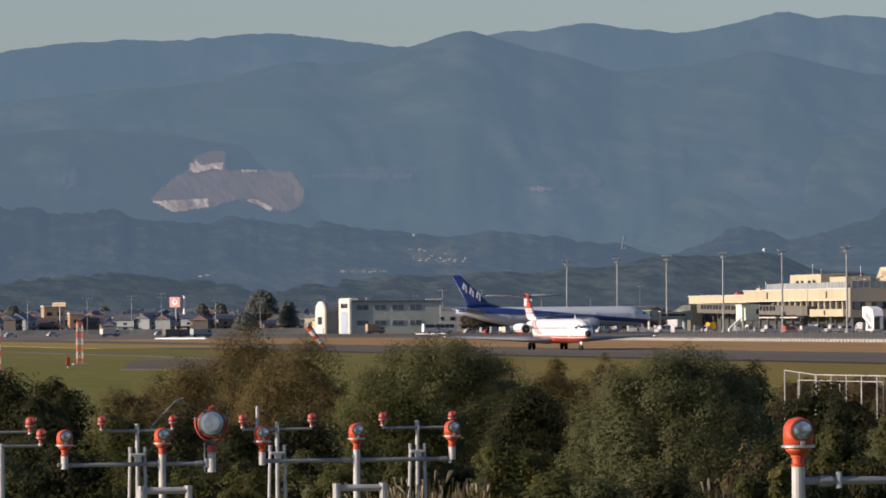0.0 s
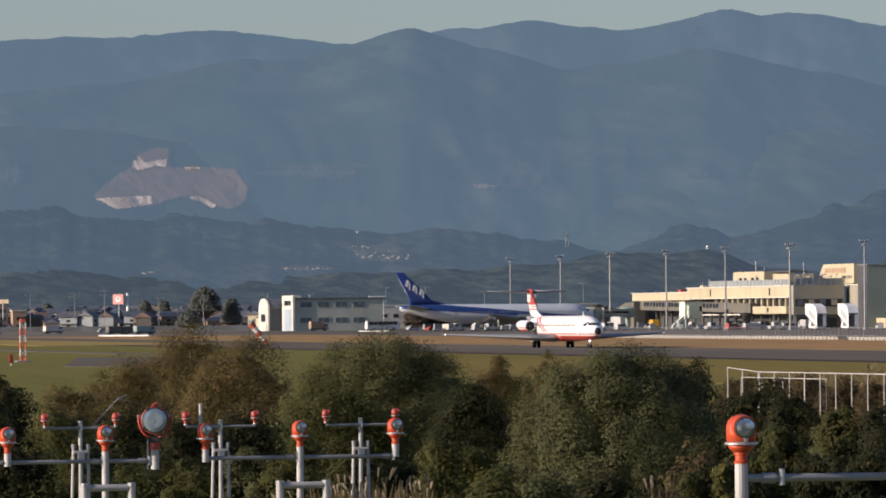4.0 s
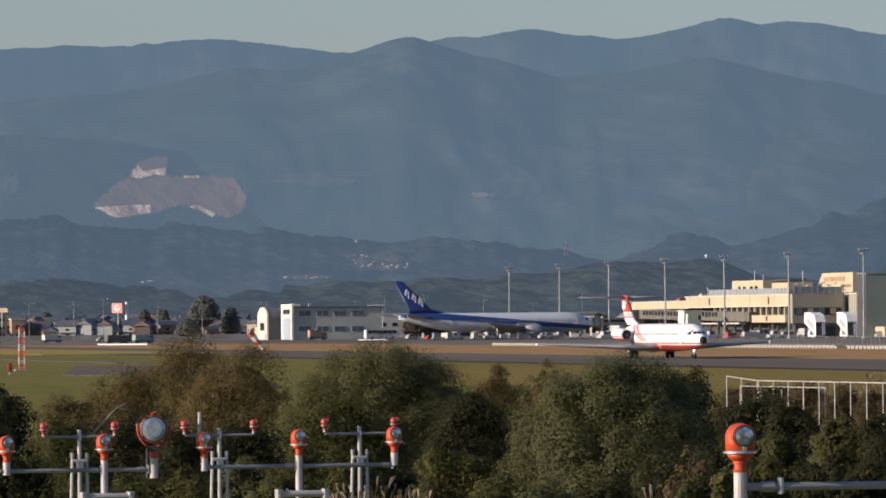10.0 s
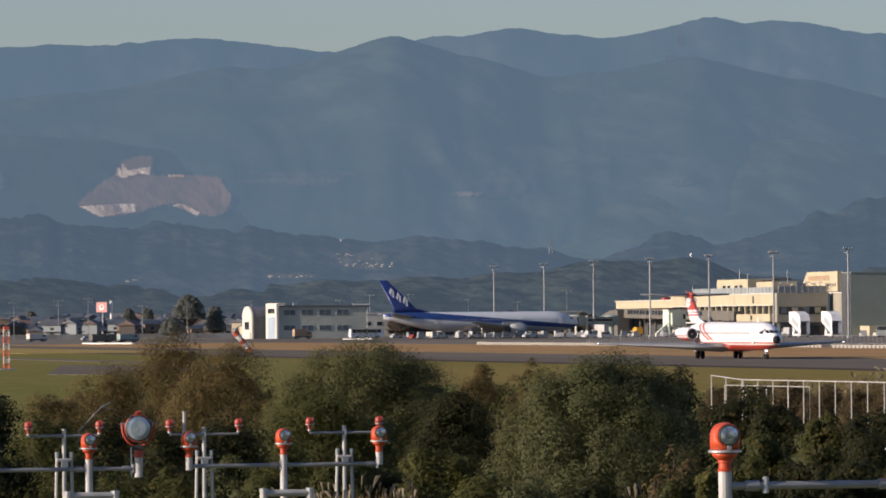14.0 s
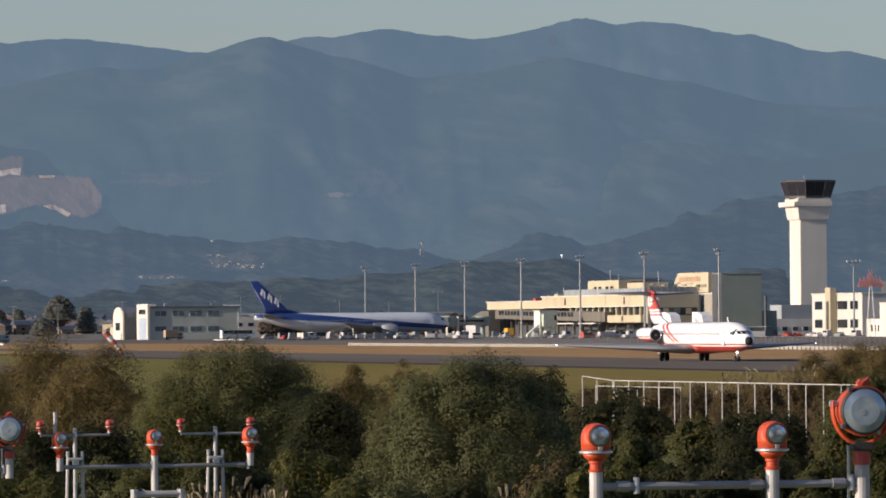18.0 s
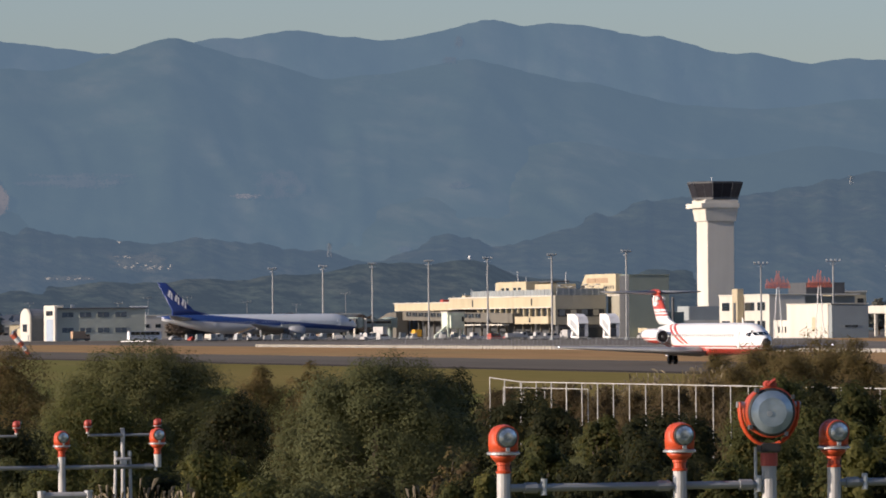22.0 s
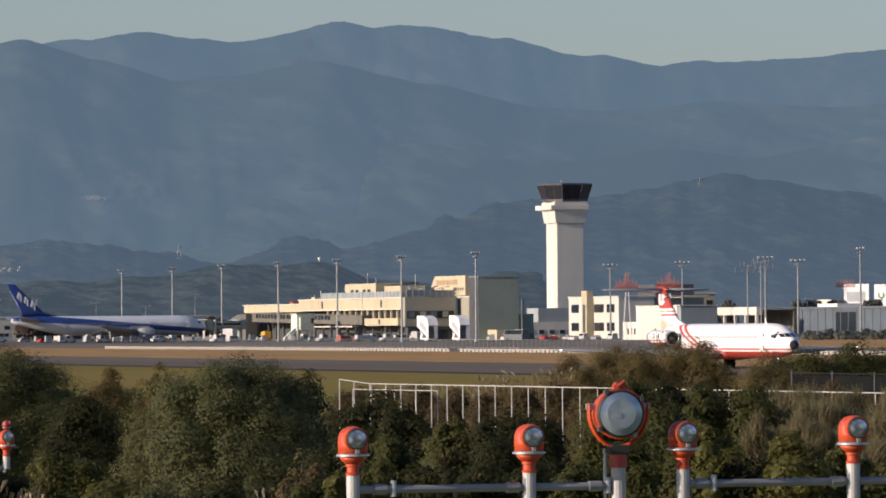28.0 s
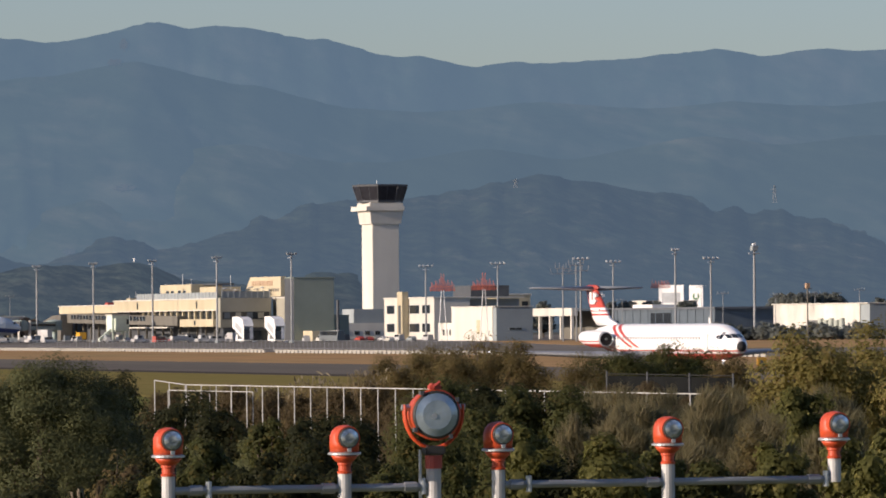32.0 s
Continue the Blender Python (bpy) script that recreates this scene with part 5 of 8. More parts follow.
def plant(kind, x, y, r, h, seed):
    name, label, cat, mat, dense, size, ratio, loose = KINDS[kind]
    rng = np.random.default_rng(seed)
    p = thing(name, x, y, 0, label, cat, rz=float(rng.uniform(0, 360)))
    if kind == "reed":
        n = int(620 * r * r + 160)
        a, q = rng.uniform(0, 2 * math.pi, n), np.sqrt(rng.uniform(0, 1, n)) * r
        hh = h * rng.uniform(0.35, 1.0, n)
        vs, fs, tips = [], [], []
        for i in range(n):
            bx, by = q[i] * math.cos(a[i]), q[i] * math.sin(a[i])
            lx, ly, w = rng.normal(0, 0.12) * hh[i], rng.normal(0, 0.12) * hh[i], 0.025 + 0.02 * rng.uniform()
            ca, sa = math.cos(a[i] * 7), math.sin(a[i] * 7)
            b = len(vs)
            vs += [(bx - w * ca, by - w * sa, 0), (bx + w * ca, by + w * sa, 0), (bx + lx * 0.4 + w * ca, by + ly * 0.4 + w * sa, hh[i] * 0.6),
                   (bx + lx * 0.4 - w * ca, by + ly * 0.4 - w * sa, hh[i] * 0.6), (bx + lx, by + ly, hh[i])]
            fs += [(b, b + 1, b + 2, b + 3), (b + 3, b + 2, b + 4)]
            tips.append((bx + lx, by + ly, hh[i], lx * 0.22, ly * 0.22))
        quick("foliage", vs, fs, mat, p, kind="stuff")
        vs, fs = [], []
        for i in range(0, n, 6):
            bx, by, z, lx, ly = tips[i]
            k = rng.uniform(0.6, 1.0)
            for j in range(5):
                t = j * 1.256
                b = len(vs)
                c, s = math.cos(t) * 0.018, math.sin(t) * 0.018
                vs += [(bx, by, z - 0.03), (bx + c + lx * 0.3, by + s + ly * 0.3, z + 0.10 * k), (bx + c * 1.5 + lx * 0.7, by + s * 1.5 + ly * 0.7, z + 0.2 * k), (bx + lx * 1.3, by + ly * 1.3, z + 0.22 * k)]
                fs.append((b, b + 1, b + 2, b + 3))
        quick("seed_head", vs, fs, M_PLUME, p, "pale feathery plumes", kind="stuff")
        return
    if kind == "grey":
        h -= 0.2
    ctr = crown("crown", r, h, rng, dense, size, ratio, mat, p, loose, shoots=kind == "grey")
    bm = bmesh.new()
    rod(bm, (0, 0, 0), (0, 0, h * 0.55), 0.035 * h, 0.02 * h, 7)
    for i in range(0, len(ctr), 1 if kind == "twig" else 6):
        c = Vector(ctr[i])
        s = Vector((0, 0, min(h * 0.5, c.z * 0.55)))
        rod(bm, s, s.lerp(c, 0.6) + Vector((0, 0, 0.05 * h)), 0.011 * h, 0.007 * h, 5, False)
        rod(bm, s.lerp(c, 0.6) + Vector((0, 0, 0.05 * h)), c * 1.03, 0.007 * h, 0.002 * h, 5, False)
    part("trunk", bm, M_TRUNK, p, "branching stems", kind="stuff" if kind == "scrub" else "")


KINDS = {
    "dome": ("evergreen_tree", "dense dome-shaped evergreen tree", "tree", F_DOME, 1750, 0.058, 0.55, 0.0),
    "light": ("evergreen_tree", "dense olive-green dome-shaped evergreen tree", "tree", F_LIGHT, 1700, 0.058, 0.55, 0.02),
    "dark": ("dark_shrub", "dark green leafy shrub in the scrub", "shrub", F_DARK, 580, 0.088, 0.5, 0.06),
    "olive": ("olive_brown_tree", "loose olive-brown tree with bare twigs", "tree", F_OLIVE, 690, 0.078, 0.42, 0.16),
    "green": ("green_shrub", "mid-green leafy shrub in the scrub", "shrub", F_GREEN, 615, 0.088, 0.5, 0.08),
    "grey": ("willow_shrub", "dry grey-green feathery shrub", "shrub", F_GREY, 820, 0.3, 0.055, 0.3),
    "broad": ("broadleaf_tree", "yellow-green broad-leaved tree with open twigs", "tree", F_BROAD, 800, 0.088, 0.7, 0.16),
    "yellow": ("broadleaf_tree", "open yellow-olive broad-leaved tree with bare twigs", "tree", F_YELLOW, 600, 0.1, 0.6, 0.24),
    "twig": ("bare_shrub", "half-bare twiggy shrub with sparse brown leaves", "shrub", F_OLIVE, 130, 0.09, 0.45, 0.25),
    "scrub": ("brown_thicket", "dark brown thicket behind the pipe fence", "shrub", F_SCRUB, 420, 0.11, 0.4, 0.12),
    "reed": ("reed_clump", "clump of dry brown reeds with pale plumes", "reeds", F_REED, 0, 0, 0, 0),
}
for i, spot in enumerate([
    (31.4, 124.1, 2.43, 4.08), (31.9, 108.4, 0.8, 2.6)
]):
    plant("dome", *spot, 11 + i)
plant("light", 30.8, 146.7, 3.0, 4.16, 12)
for i, spot in enumerate([
    (28.9, 143.1, 1.9, 3.04), (28.6, 100, 0.94, 2.56), (47.3, 142.4, 1.8, 3.2), (39.5, 111.2, 1.06, 3.35), (70.4, 192.5,
    2.67, 3.7), (74.7, 196.3, 1.89, 3.57), (34.2, 104.5, 1.1, 2.92), (38.5, 113.6, 0.84, 2.98), (73, 194.8, 1.46, 3.79)
]):
    plant("green", *spot, 111 + i)
for i, spot in enumerate([
    (29.6, 169.4, 2.58, 4.27), (26.5, 162.9, 1.6, 3.4), (29.1, 157.3, 1.92, 3.85), (22.7, 148.3, 1.2, 3.0), (37.2,
    160.7, 1.16, 3.51), (39.7, 165.3, 0.77, 3.63), (71.7, 212.2, 1.9, 3.25), (69.9, 203.3, 1.3, 3.7), (73.2, 223.3,
    1.88, 3.66), (72.9, 228.7, 1.44, 3.29), (70, 210.7, 1.7, 3.62), (59.9, 196, 1.84, 2.31), (62.3, 195.3, 1.84, 2.19),
    (57.7, 201.9, 1.68, 2.18), (63, 189.8, 1.2, 2.53), (57.5, 207.2, 1.29, 1.98), (55, 139.5,
    0.75, 3.2), (34.8, 88.4, 0.85, 2.76), (67.4, 188.3, 1.8, 3.3), (74, 191.2, 1.44, 3.42)
]):
    plant("olive", *spot, 211 + i)
for i, spot in enumerate([
    (18.1, 128.7, 1.05, 3.4), (17.2, 125.5, 1.1, 3.3), (16.4, 126.9, 1.54, 3.5), (31.3, 112.2, 1.3, 3.42), (31.7, 110.3, 1.0, 3.28), (36.1, 135.3, 1.12, 3.61), (30.9,
    136.5, 1.26, 3.09), (35.4, 114.6, 1.08, 2.91), (41.8, 121, 1.66, 3.15), (32.4, 103, 0.97, 2.86), (29.2, 95.6, 1.1,
    2.71)
]):
    plant("dark", *spot, 311 + i)
for i, spot in enumerate([
    (72, 213.2, 1.35, 4.31), (70.6, 204.5, 1.0, 4.25), (69.4, 206.3, 0.8, 3.7)
]):
    plant("twig", *spot, 411 + i)
for i, spot in enumerate([
    (67.9, 214.5, 1.12, 3.06), (68.7, 224.7, 1.41, 2.6), (60.6, 206.3, 1.72, 2.42), (19.3, 97.1, 0.38, 1.9), (19.6, 96,
    0.37, 1.98), (21.1, 100.8, 0.39, 1.9), (21.2, 98.7, 0.4, 1.85), (26.7, 102.5, 0.32, 1.33)
]):
    plant("reed", *spot, 511 + i)
for i, spot in enumerate([
    (28.8, 69.2, 0.53, 3.27), (35.2, 82.8, 0.81, 3.31), (31.1, 89.7, 0.85, 2.89), (31.2, 86.5,
    1.01, 2.76), (24.4, 108.2, 0.83, 2.24), (25.2, 115.2, 0.47, 2.26), (22.4, 97.4, 0.7, 1.9)
]):
    plant("broad", *spot, 611 + i)
for i, spot in enumerate([
    (40.7, 110.7, 1.18, 3.34), (40, 104.6, 1.01, 3.27), (35.1, 93.6, 1.1, 2.96), (43.8, 109.5, 1.18, 3.08), (47.3, 115.7,
    1.12, 3.21), (42.1, 116.6, 0.99, 3.19), (43.2, 115.2, 1.11, 3.24), (45.5, 117.5, 1.01, 3.34)
]):
    plant("grey", *spot, 711 + i)
for i, spot in enumerate([
    (57.7, 138.5, 1.65, 4.2), (52.5, 129.8, 1.61, 4.3), (55.2, 128.6, 1.68, 4.1)
]):
    plant("yellow", *spot, 811 + i)


def grow(kind, b, el, d, r, seed):
    """A plant at a bearing and distance whose top shows at that elevation from the tripod."""
    plant(kind, d * math.sin(radians(b)), d * math.cos(radians(b)), r, max(0.8, EYE[2] + d * math.tan(radians(el))), seed)


# undergrowth along the foot of the larger plants
under = random.Random(4)
b, seed = 6.5, 3000
while b < 23.6:
    low = 12.86 < b < 15.4
    kinds = ("dark", "green", "green", "green", "dome") if b < 14.75 else ("dark",) if b < 17.7 else ("green", "dark", "grey", "green", "dark")
    d = under.uniform(101, 110) if b < 12.86 else under.uniform(92, 104)
    grow(under.choice(kinds), b, under.uniform(-1.69, -1.58) if low else under.uniform(-1.56, -1.21), d, under.uniform(0.7, 1.08), seed)
    b, seed = b + under.uniform(0.43, 0.63), seed + 1
b = 6.5
while b < 10.9:
    grow(under.choice(("dark", "green", "dark", "dark")), b, under.uniform(-1.2, -0.92), under.uniform(112, 124), under.uniform(0.95, 1.4), seed)
    b, seed = b + under.uniform(0.52, 0.74), seed + 1
# low growth round the nearest lamps
for i, (kind, b, el, d, r) in enumerate((
        ("green", 15.93, -1.08, 101, 0.62), ("dark", 16.42, -1.27, 97, 0.6), ("green", 16.52, -0.88, 112, 0.72), ("dark", 16.82, -0.97, 111, 0.6),
        ("scrub", 14.84, -1.58, 95, 0.4), ("scrub", 15.12, -1.52, 96, 0.36), ("twig", 14.95, -1.4, 97, 0.5), ("twig", 15.2, -1.42, 97, 0.5), ("reed", 14.8, -1.66, 94, 0.3),
        ("green", 18.32, -0.58, 121, 0.95), ("dark", 18.7, -0.55, 123, 0.9), ("green", 19.05, -0.62, 118, 0.8),
        ("grey", 19.95, -0.85, 101, 0.75), ("grey", 20.3, -0.78, 103, 0.8), ("grey", 20.12, -1.1, 95, 0.65), ("grey", 19.6, -1.05, 97, 0.6), ("broad", 20.5, -1.3, 93, 0.6),
        ("broad", 21.6, -1.22, 93, 0.72), ("broad", 21.9, -0.74, 104, 0.85), ("grey", 21.45, -0.95, 99, 0.75), ("grey", 22.2, -1.0, 98, 0.7), ("broad", 19.05, -1.02, 92, 0.5), ("broad", 22.3, -1.3, 92, 0.6),
        ("green", 15.0, -1.62, 91, 0.5), ("broad", 15.35, -1.58, 91, 0.5), ("green", 15.75, -1.45, 93, 0.5))):
    grow(kind, b, el, d, r, 5200 + i)
# olive band between the pipe fence and the taxiway
for i, (b, el) in enumerate(((17.85, -0.46), (18.13, -0.37), (18.45, -0.34), (18.8, -0.31), (19.12, -0.34))):
    grow("olive", b, el, 206 + 2 * (i % 2), 1.25, 5300 + i)
# brown thicket behind the pipe fence
for i in range(18):
    f = i / 17
    grow("scrub", 15.51 + 5.89 * f, under.uniform(-0.72, -0.63), 213 - 62 * f + under.uniform(0, 4), 1.2 - 0.35 * f, seed + i)


# ---------------------------------------------------------------- approach lights
_g = Graph("highlight_mottled_lens")
# Mottling from dark to near-white paints highlights into the lens colour.
_g.colour(_g.mix(_g.ramp(_g.noise(9.0, 3, stretch=(1, 1, 1.6)), 0.40, 0.64), (0.20, 0.25, 0.30), (0.86, 0.9, 0.93)))
_g.surface(0.14, 0.6, 0.8)
_g.bump(_g.noise(40.0, 2), 0.35, 0.004)
M_LENS = _g.m
_g = Graph("sky_mottled_wide_lens")
# Blue-grey mottling paints the sky's reflection into the wide lens.
_g.colour(_g.mix(_g.ramp(_g.noise(5.0, 3), 0.35, 0.7), (0.20, 0.27, 0.33), (0.44, 0.52, 0.58)))
_g.surface(0.18, 0.4, 0.8)
_g.bump(_g.noise(30.0, 2), 0.3, 0.004)
M_BIGLENS = _g.m
M_RIM = paint("black_rubber_rim", (0.03, 0.028, 0.026), 0.6, vary=0.3, grain=40)


def disc(r, y0, y1, z, n=24, x=0.0, r1=None):
    r1 = r if r1 is None else r1
    return loft([[Vector((x + q * math.cos(2 * math.pi * i / n), y, z + q * math.sin(2 * math.pi * i / n))) for i in range(n)] for q, y in ((r, y0), (r1, y1))])


def approach_lamp(post, coat=M_ORANGE):
    """A hooded steady lamp on its post; the origin is a little above the lens's centre, the lens looks along -Y."""
    a = thing("approach_light", 0, 0, 0, "orange hooded approach lamp on a white tube post", "airfield light", "approach lamps")
    m = Matrix.Translation((0, 0.02, -0.02))
    part("post", tube((0, 0.02, -post), (0, 0.02, -0.245), 0.046, 0.046, 14), M_POST, a, "white tube post", smooth=False)
    part("clamp", lathe([(0.05, -0.235), (0.052, -0.222), (0.042, -0.216), (0.042, -0.18), (0.05, -0.175), (0.05, -0.16)], 16, m=m), coat, a)
    part("cup", lathe([(0.05, -0.16), (0.078, -0.135), (0.092, -0.112)], 20, m=m), coat, a, "painted cup", smooth=True)
    part("flange", lathe([(0.092, -0.111), (0.114, -0.106), (0.114, -0.094), (0.1, -0.088)], 24, m=m), M_STEEL, a, "bare metal flange")
    hood = part("hood", lathe([(0.099, -0.087), (0.102, -0.03), (0.1, 0.02), (0.088, 0.055), (0.065, 0.08), (0.03, 0.094), (0.004, 0.097)], 24, m=m), coat, a, "rounded painted hood", smooth=True)
    part("lens_barrel", disc(0.088, 0.0, -0.085, -0.01, 28, r1=0.08), coat, hood)
    part("rim", disc(0.072, -0.0855, -0.1, -0.01, 28, r1=0.067), M_RIM, hood, "dark rubber rim")
    part("lens", disc(0.062, -0.1005, -0.108, -0.01, 28, r1=0.034), M_LENS, a, "lens with highlights painted in")
    part("latch", cube(-0.012, 0.012, -0.105, -0.085, -0.105, -0.08), M_STEEL, a)
    part("cable", tube((0.05, 0.03, -0.17), (0.055, 0.03, -post * 0.5), 0.008, n=6), M_RIM, a)
    return a


def strobe_lamp(post, coat=M_ORANGE):
    """A large round flashing lamp in a yoke."""
    a = thing("strobe_light", 0, 0, 0, "large round orange flashing lamp in a yoke on a post", "airfield light", "approach strobes")
    case = part("case", loft([[Vector((q * math.cos(2 * math.pi * i / 32), y, q * math.sin(2 * math.pi * i / 32))) for i in range(32)] for q, y in ((0.03, 0.23), (0.12, 0.2), (0.165, 0.1), (0.172, -0.02), (0.178, -0.03), (0.178, -0.06), (0.170, -0.065))]), coat, a, "round orange case", smooth=False)
    part("bezel", disc(0.166, -0.0655, -0.075, 0, 36, r1=0.153), M_RIM, case, "dark bezel")
    part("lens", disc(0.148, -0.0755, -0.09, 0, 36, r1=0.1), M_BIGLENS, a, "large lens with the sky's reflection painted in")
    part("flash_tube", disc(0.02, -0.0905, -0.094, -0.01, 12, -0.02), M_STEEL, a)
    part("top_latch", cube(-0.04, 0.04, -0.07, 0.03, 0.165, 0.215, 0.012), M_RED, a, "dull red latch bracket")
    part("latch_hook", tube((-0.02, -0.075, 0.19), (0.025, -0.075, 0.225), 0.012, n=6), M_RED, a)
    for k in range(4):
        an = 0.6 + k * math.pi / 2
        part("clip", cube(0.18 * math.cos(an) - 0.012, 0.18 * math.cos(an) + 0.012, -0.08, -0.03, 0.18 * math.sin(an) - 0.015, 0.18 * math.sin(an) + 0.015), M_DARKGREY, case)
    pts = [Vector((0.206 * math.cos(t), 0.02, 0.02 + 0.25 * math.sin(t) if math.sin(t) < 0 else 0.02 + 0.06 * math.sin(t))) for t in [math.pi * (1 + i / 14) for i in range(15)]]
    pts = [pts[0] + Vector((0, 0, 0.05))] + pts + [pts[-1] + Vector((0, 0, 0.05))]
    rings = []
    for i, c in enumerate(pts):
        d = (pts[min(i + 1, len(pts) - 1)] - pts[max(i - 1, 0)]).normalized()
        side = d.cross(Vector((0, 1, 0))).normalized()
        rings.append([c + side * 0.014 * math.cos(k * math.pi / 4) + Vector((0, 0.028, 0)) * math.sin(k * math.pi / 4) for k in range(8)])
    part("yoke", loft(rings), coat, a, "orange yoke")
    for s in (-1, 1):
        part("pivot", tube((s * 0.17, 0.02, 0.05), (s * 0.224, 0.02, 0.05), 0.022, n=8), M_STEEL, a)
    part("base_block", cube(-0.07, 0.07, -0.05, 0.09, -0.275, -0.215, 0.01), M_RIM, a)
    part("neck", tube((0, 0.02, -0.37), (0, 0.02, -0.28), 0.06, n=14), M_RED, a)
    part("post", tube((0, 0.02, -post), (0, 0.02, -0.365), 0.052, n=14), M_POST, a, "white tube post")
    part("conduit", tube((-0.09, 0.04, -post), (-0.09, 0.04, -0.24), 0.011, n=6), M_STEEL, a)
    return a


def crossbar(x0, x1, y, z, joints, r=0.028):
    """A tube that ties the posts of a row, with its collars and couplings."""
    c = thing("tie_bar", 0, 0, 0, "galvanised tube tying the lamp posts together", "pipe", "approach light tie bars")
    part("tube", tube((x0, y, z), (x1, y, z), r, n=10), M_BAR, c)
    for x in joints:
        part("coupling", tube((x - 0.045, y, z), (x + 0.045, y, z), r * 1.35, n=10), M_BAR, c)
        part("u_bolt", tube((x + 0.09, y - 0.01, z - 0.05), (x + 0.09, y - 0.01, z + 0.06), 0.022, n=8), M_STEEL, c)
    return c


def trestle(x, y, z):
    """A centre post with two side legs joined by a short rung."""
    s = thing("lamp_trestle", x, y, 0, "white tube trestle carrying a pair of lamps", "stand", "approach light trestles")
    part("centre_post", tube((0, 0, 0), (0, 0, z + 0.12), 0.04, 0.037, 10), M_POST, s)
    for k in (-1, 1):
        part("leg", tube((k * 0.19, 0.05, 0), (k * 0.125, 0.0, z - 0.36), 0.028, n=8), M_POST, s)
        part("leg_cap", tube((k * 0.125, 0, z - 0.37), (k * 0.124, 0, z - 0.28), 0.034, n=8), M_STEEL, s)
    part("rung", tube((-0.125, -0.03, z - 0.42), (0.125, -0.03, z - 0.42), 0.03, n=8), M_POST, s)
    part("junction_box", cube(-0.06, 0.06, -0.1, -0.045, z - 0.56, z - 0.43, 0.01), M_STEEL, s)


def h_frame(x, y, z):
    s = thing("post_frame", x, y, 0, "short white tube frame at the foot of a lamp post", "stand", "approach light frames")
    part("bar", tube((-0.32, -0.07, z), (0.32, -0.07, z), 0.045, n=10), M_POST, s)
    for k in (-1, 1):
        part("upright", tube((k * 0.3, -0.07, 0), (k * 0.3, -0.07, z + 0.02), 0.05, n=10), M_POST, s)
        part("cap", tube((k * 0.3, -0.07, z + 0.021), (k * 0.3, -0.07, z + 0.06), 0.055, n=10), M_STEEL, s)


lamp = approach_lamp(4.09)
lamp.matrix_basis = pose(10.23, 36.9, 4.09, 0, 0, 0)
for x, y, z, post in ((11.48, 36.9, 4.09, 4.09), (12.59, 36.9, 4.1, 4.1), (13.84, 36.9, 4.12, 4.12)):
    copy_thing(lamp, pose(x, y, z, 0, 0, 0))
lamp = approach_lamp(0.42)
tagged(lamp, "orange hooded approach lamp on a short post stub")
lamp.matrix_basis = pose(15.09, 36.9, 4.14, 0, 0, 0)
short_row_b = [(9.99, 70.5, 3.42), (12.51, 70.5, 3.44), (14.97, 70.5, 3.48)]
for s in short_row_b:
    copy_thing(lamp, pose(*s, 0, 0, 2))
lamp = approach_lamp(3.43)
lamp.matrix_basis = pose(11.23, 70.5, 3.43, 0, 0, 2)
copy_thing(lamp, pose(13.73, 70.5, 3.46, 0, 0, 2))
for x in (13.13, 14.37, 15.61, 16.84, 18.06, 19.32, 20.56):
    lamp = approach_lamp(0.3, M_RED) if x == 13.13 else lamp
    if x == 13.13:
        lamp.matrix_basis = pose(x, 96.8, 3.16, 0, 0, 75) @ Matrix.Scale(0.8, 4)
        tagged(lamp, "faded red hooded approach lamp on a short post stub")
    else:
        copy_thing(lamp, pose(x, 96.8, 3.16 + 0.004 * (x - 13), 0, 0, 75) @ Matrix.Scale(0.8, 4))
copy_thing(lamp, pose(11.55, 84.0, 3.2, 0, 0, 75) @ Matrix.Scale(0.8, 4))
strobe = strobe_lamp(4.25)
strobe.matrix_basis = pose(12.12, 36.9, 4.23, 0, 0, -4)
strobe_b = strobe_lamp(0.62, M_RED)
tagged(strobe_b, "large round dull red flashing lamp on a bracket")
strobe_b.matrix_basis = pose(11.86, 70.5, 3.56, 0, 0, -8)
crossbar(10.27, 12.07, 36.92, 3.735, (10.42, 11.36, 11.95))
crossbar(12.63, 15.06, 36.92, 3.74, (12.72, 13.72, 14.93))
crossbar(9.9, 11.8, 70.52, 3.05, (11.1, 11.7))
crossbar(12.5, 14.95, 70.52, 3.07, (13.6, 14.85))
for a, b in ((14.37, 15.61), (16.84, 18.06), (19.32, 20.56)):
    bar = crossbar(a, b, 96.82, 2.96, ((a + b) / 2 - 0.08,), 0.024)
    trestle((a + b) / 2, 96.86, 2.96)
    if a == 16.84:
        part("stub_pole", tube((17.1, 96.84, 2.9), (17.1, 96.84, 3.36), 0.03, n=6), M_POST, bar)
trestle(12.2, 96.86, 2.96)
crossbar(12.2, 13.13, 96.82, 2.96, (12.3,), 0.024)
crossbar(10.95, 11.55, 84.02, 3.0, (), 0.024)
stand = thing("corner_post", 10.95, 84.06, 0, "white tube post carrying a lamp arm", "stand")
part("tube", tube((0, 0, 0), (0, 0, 3.04), 0.05, n=10), M_POST, stand)
h_frame(11.23, 70.4, 2.72)
h_frame(13.73, 70.4, 2.72)


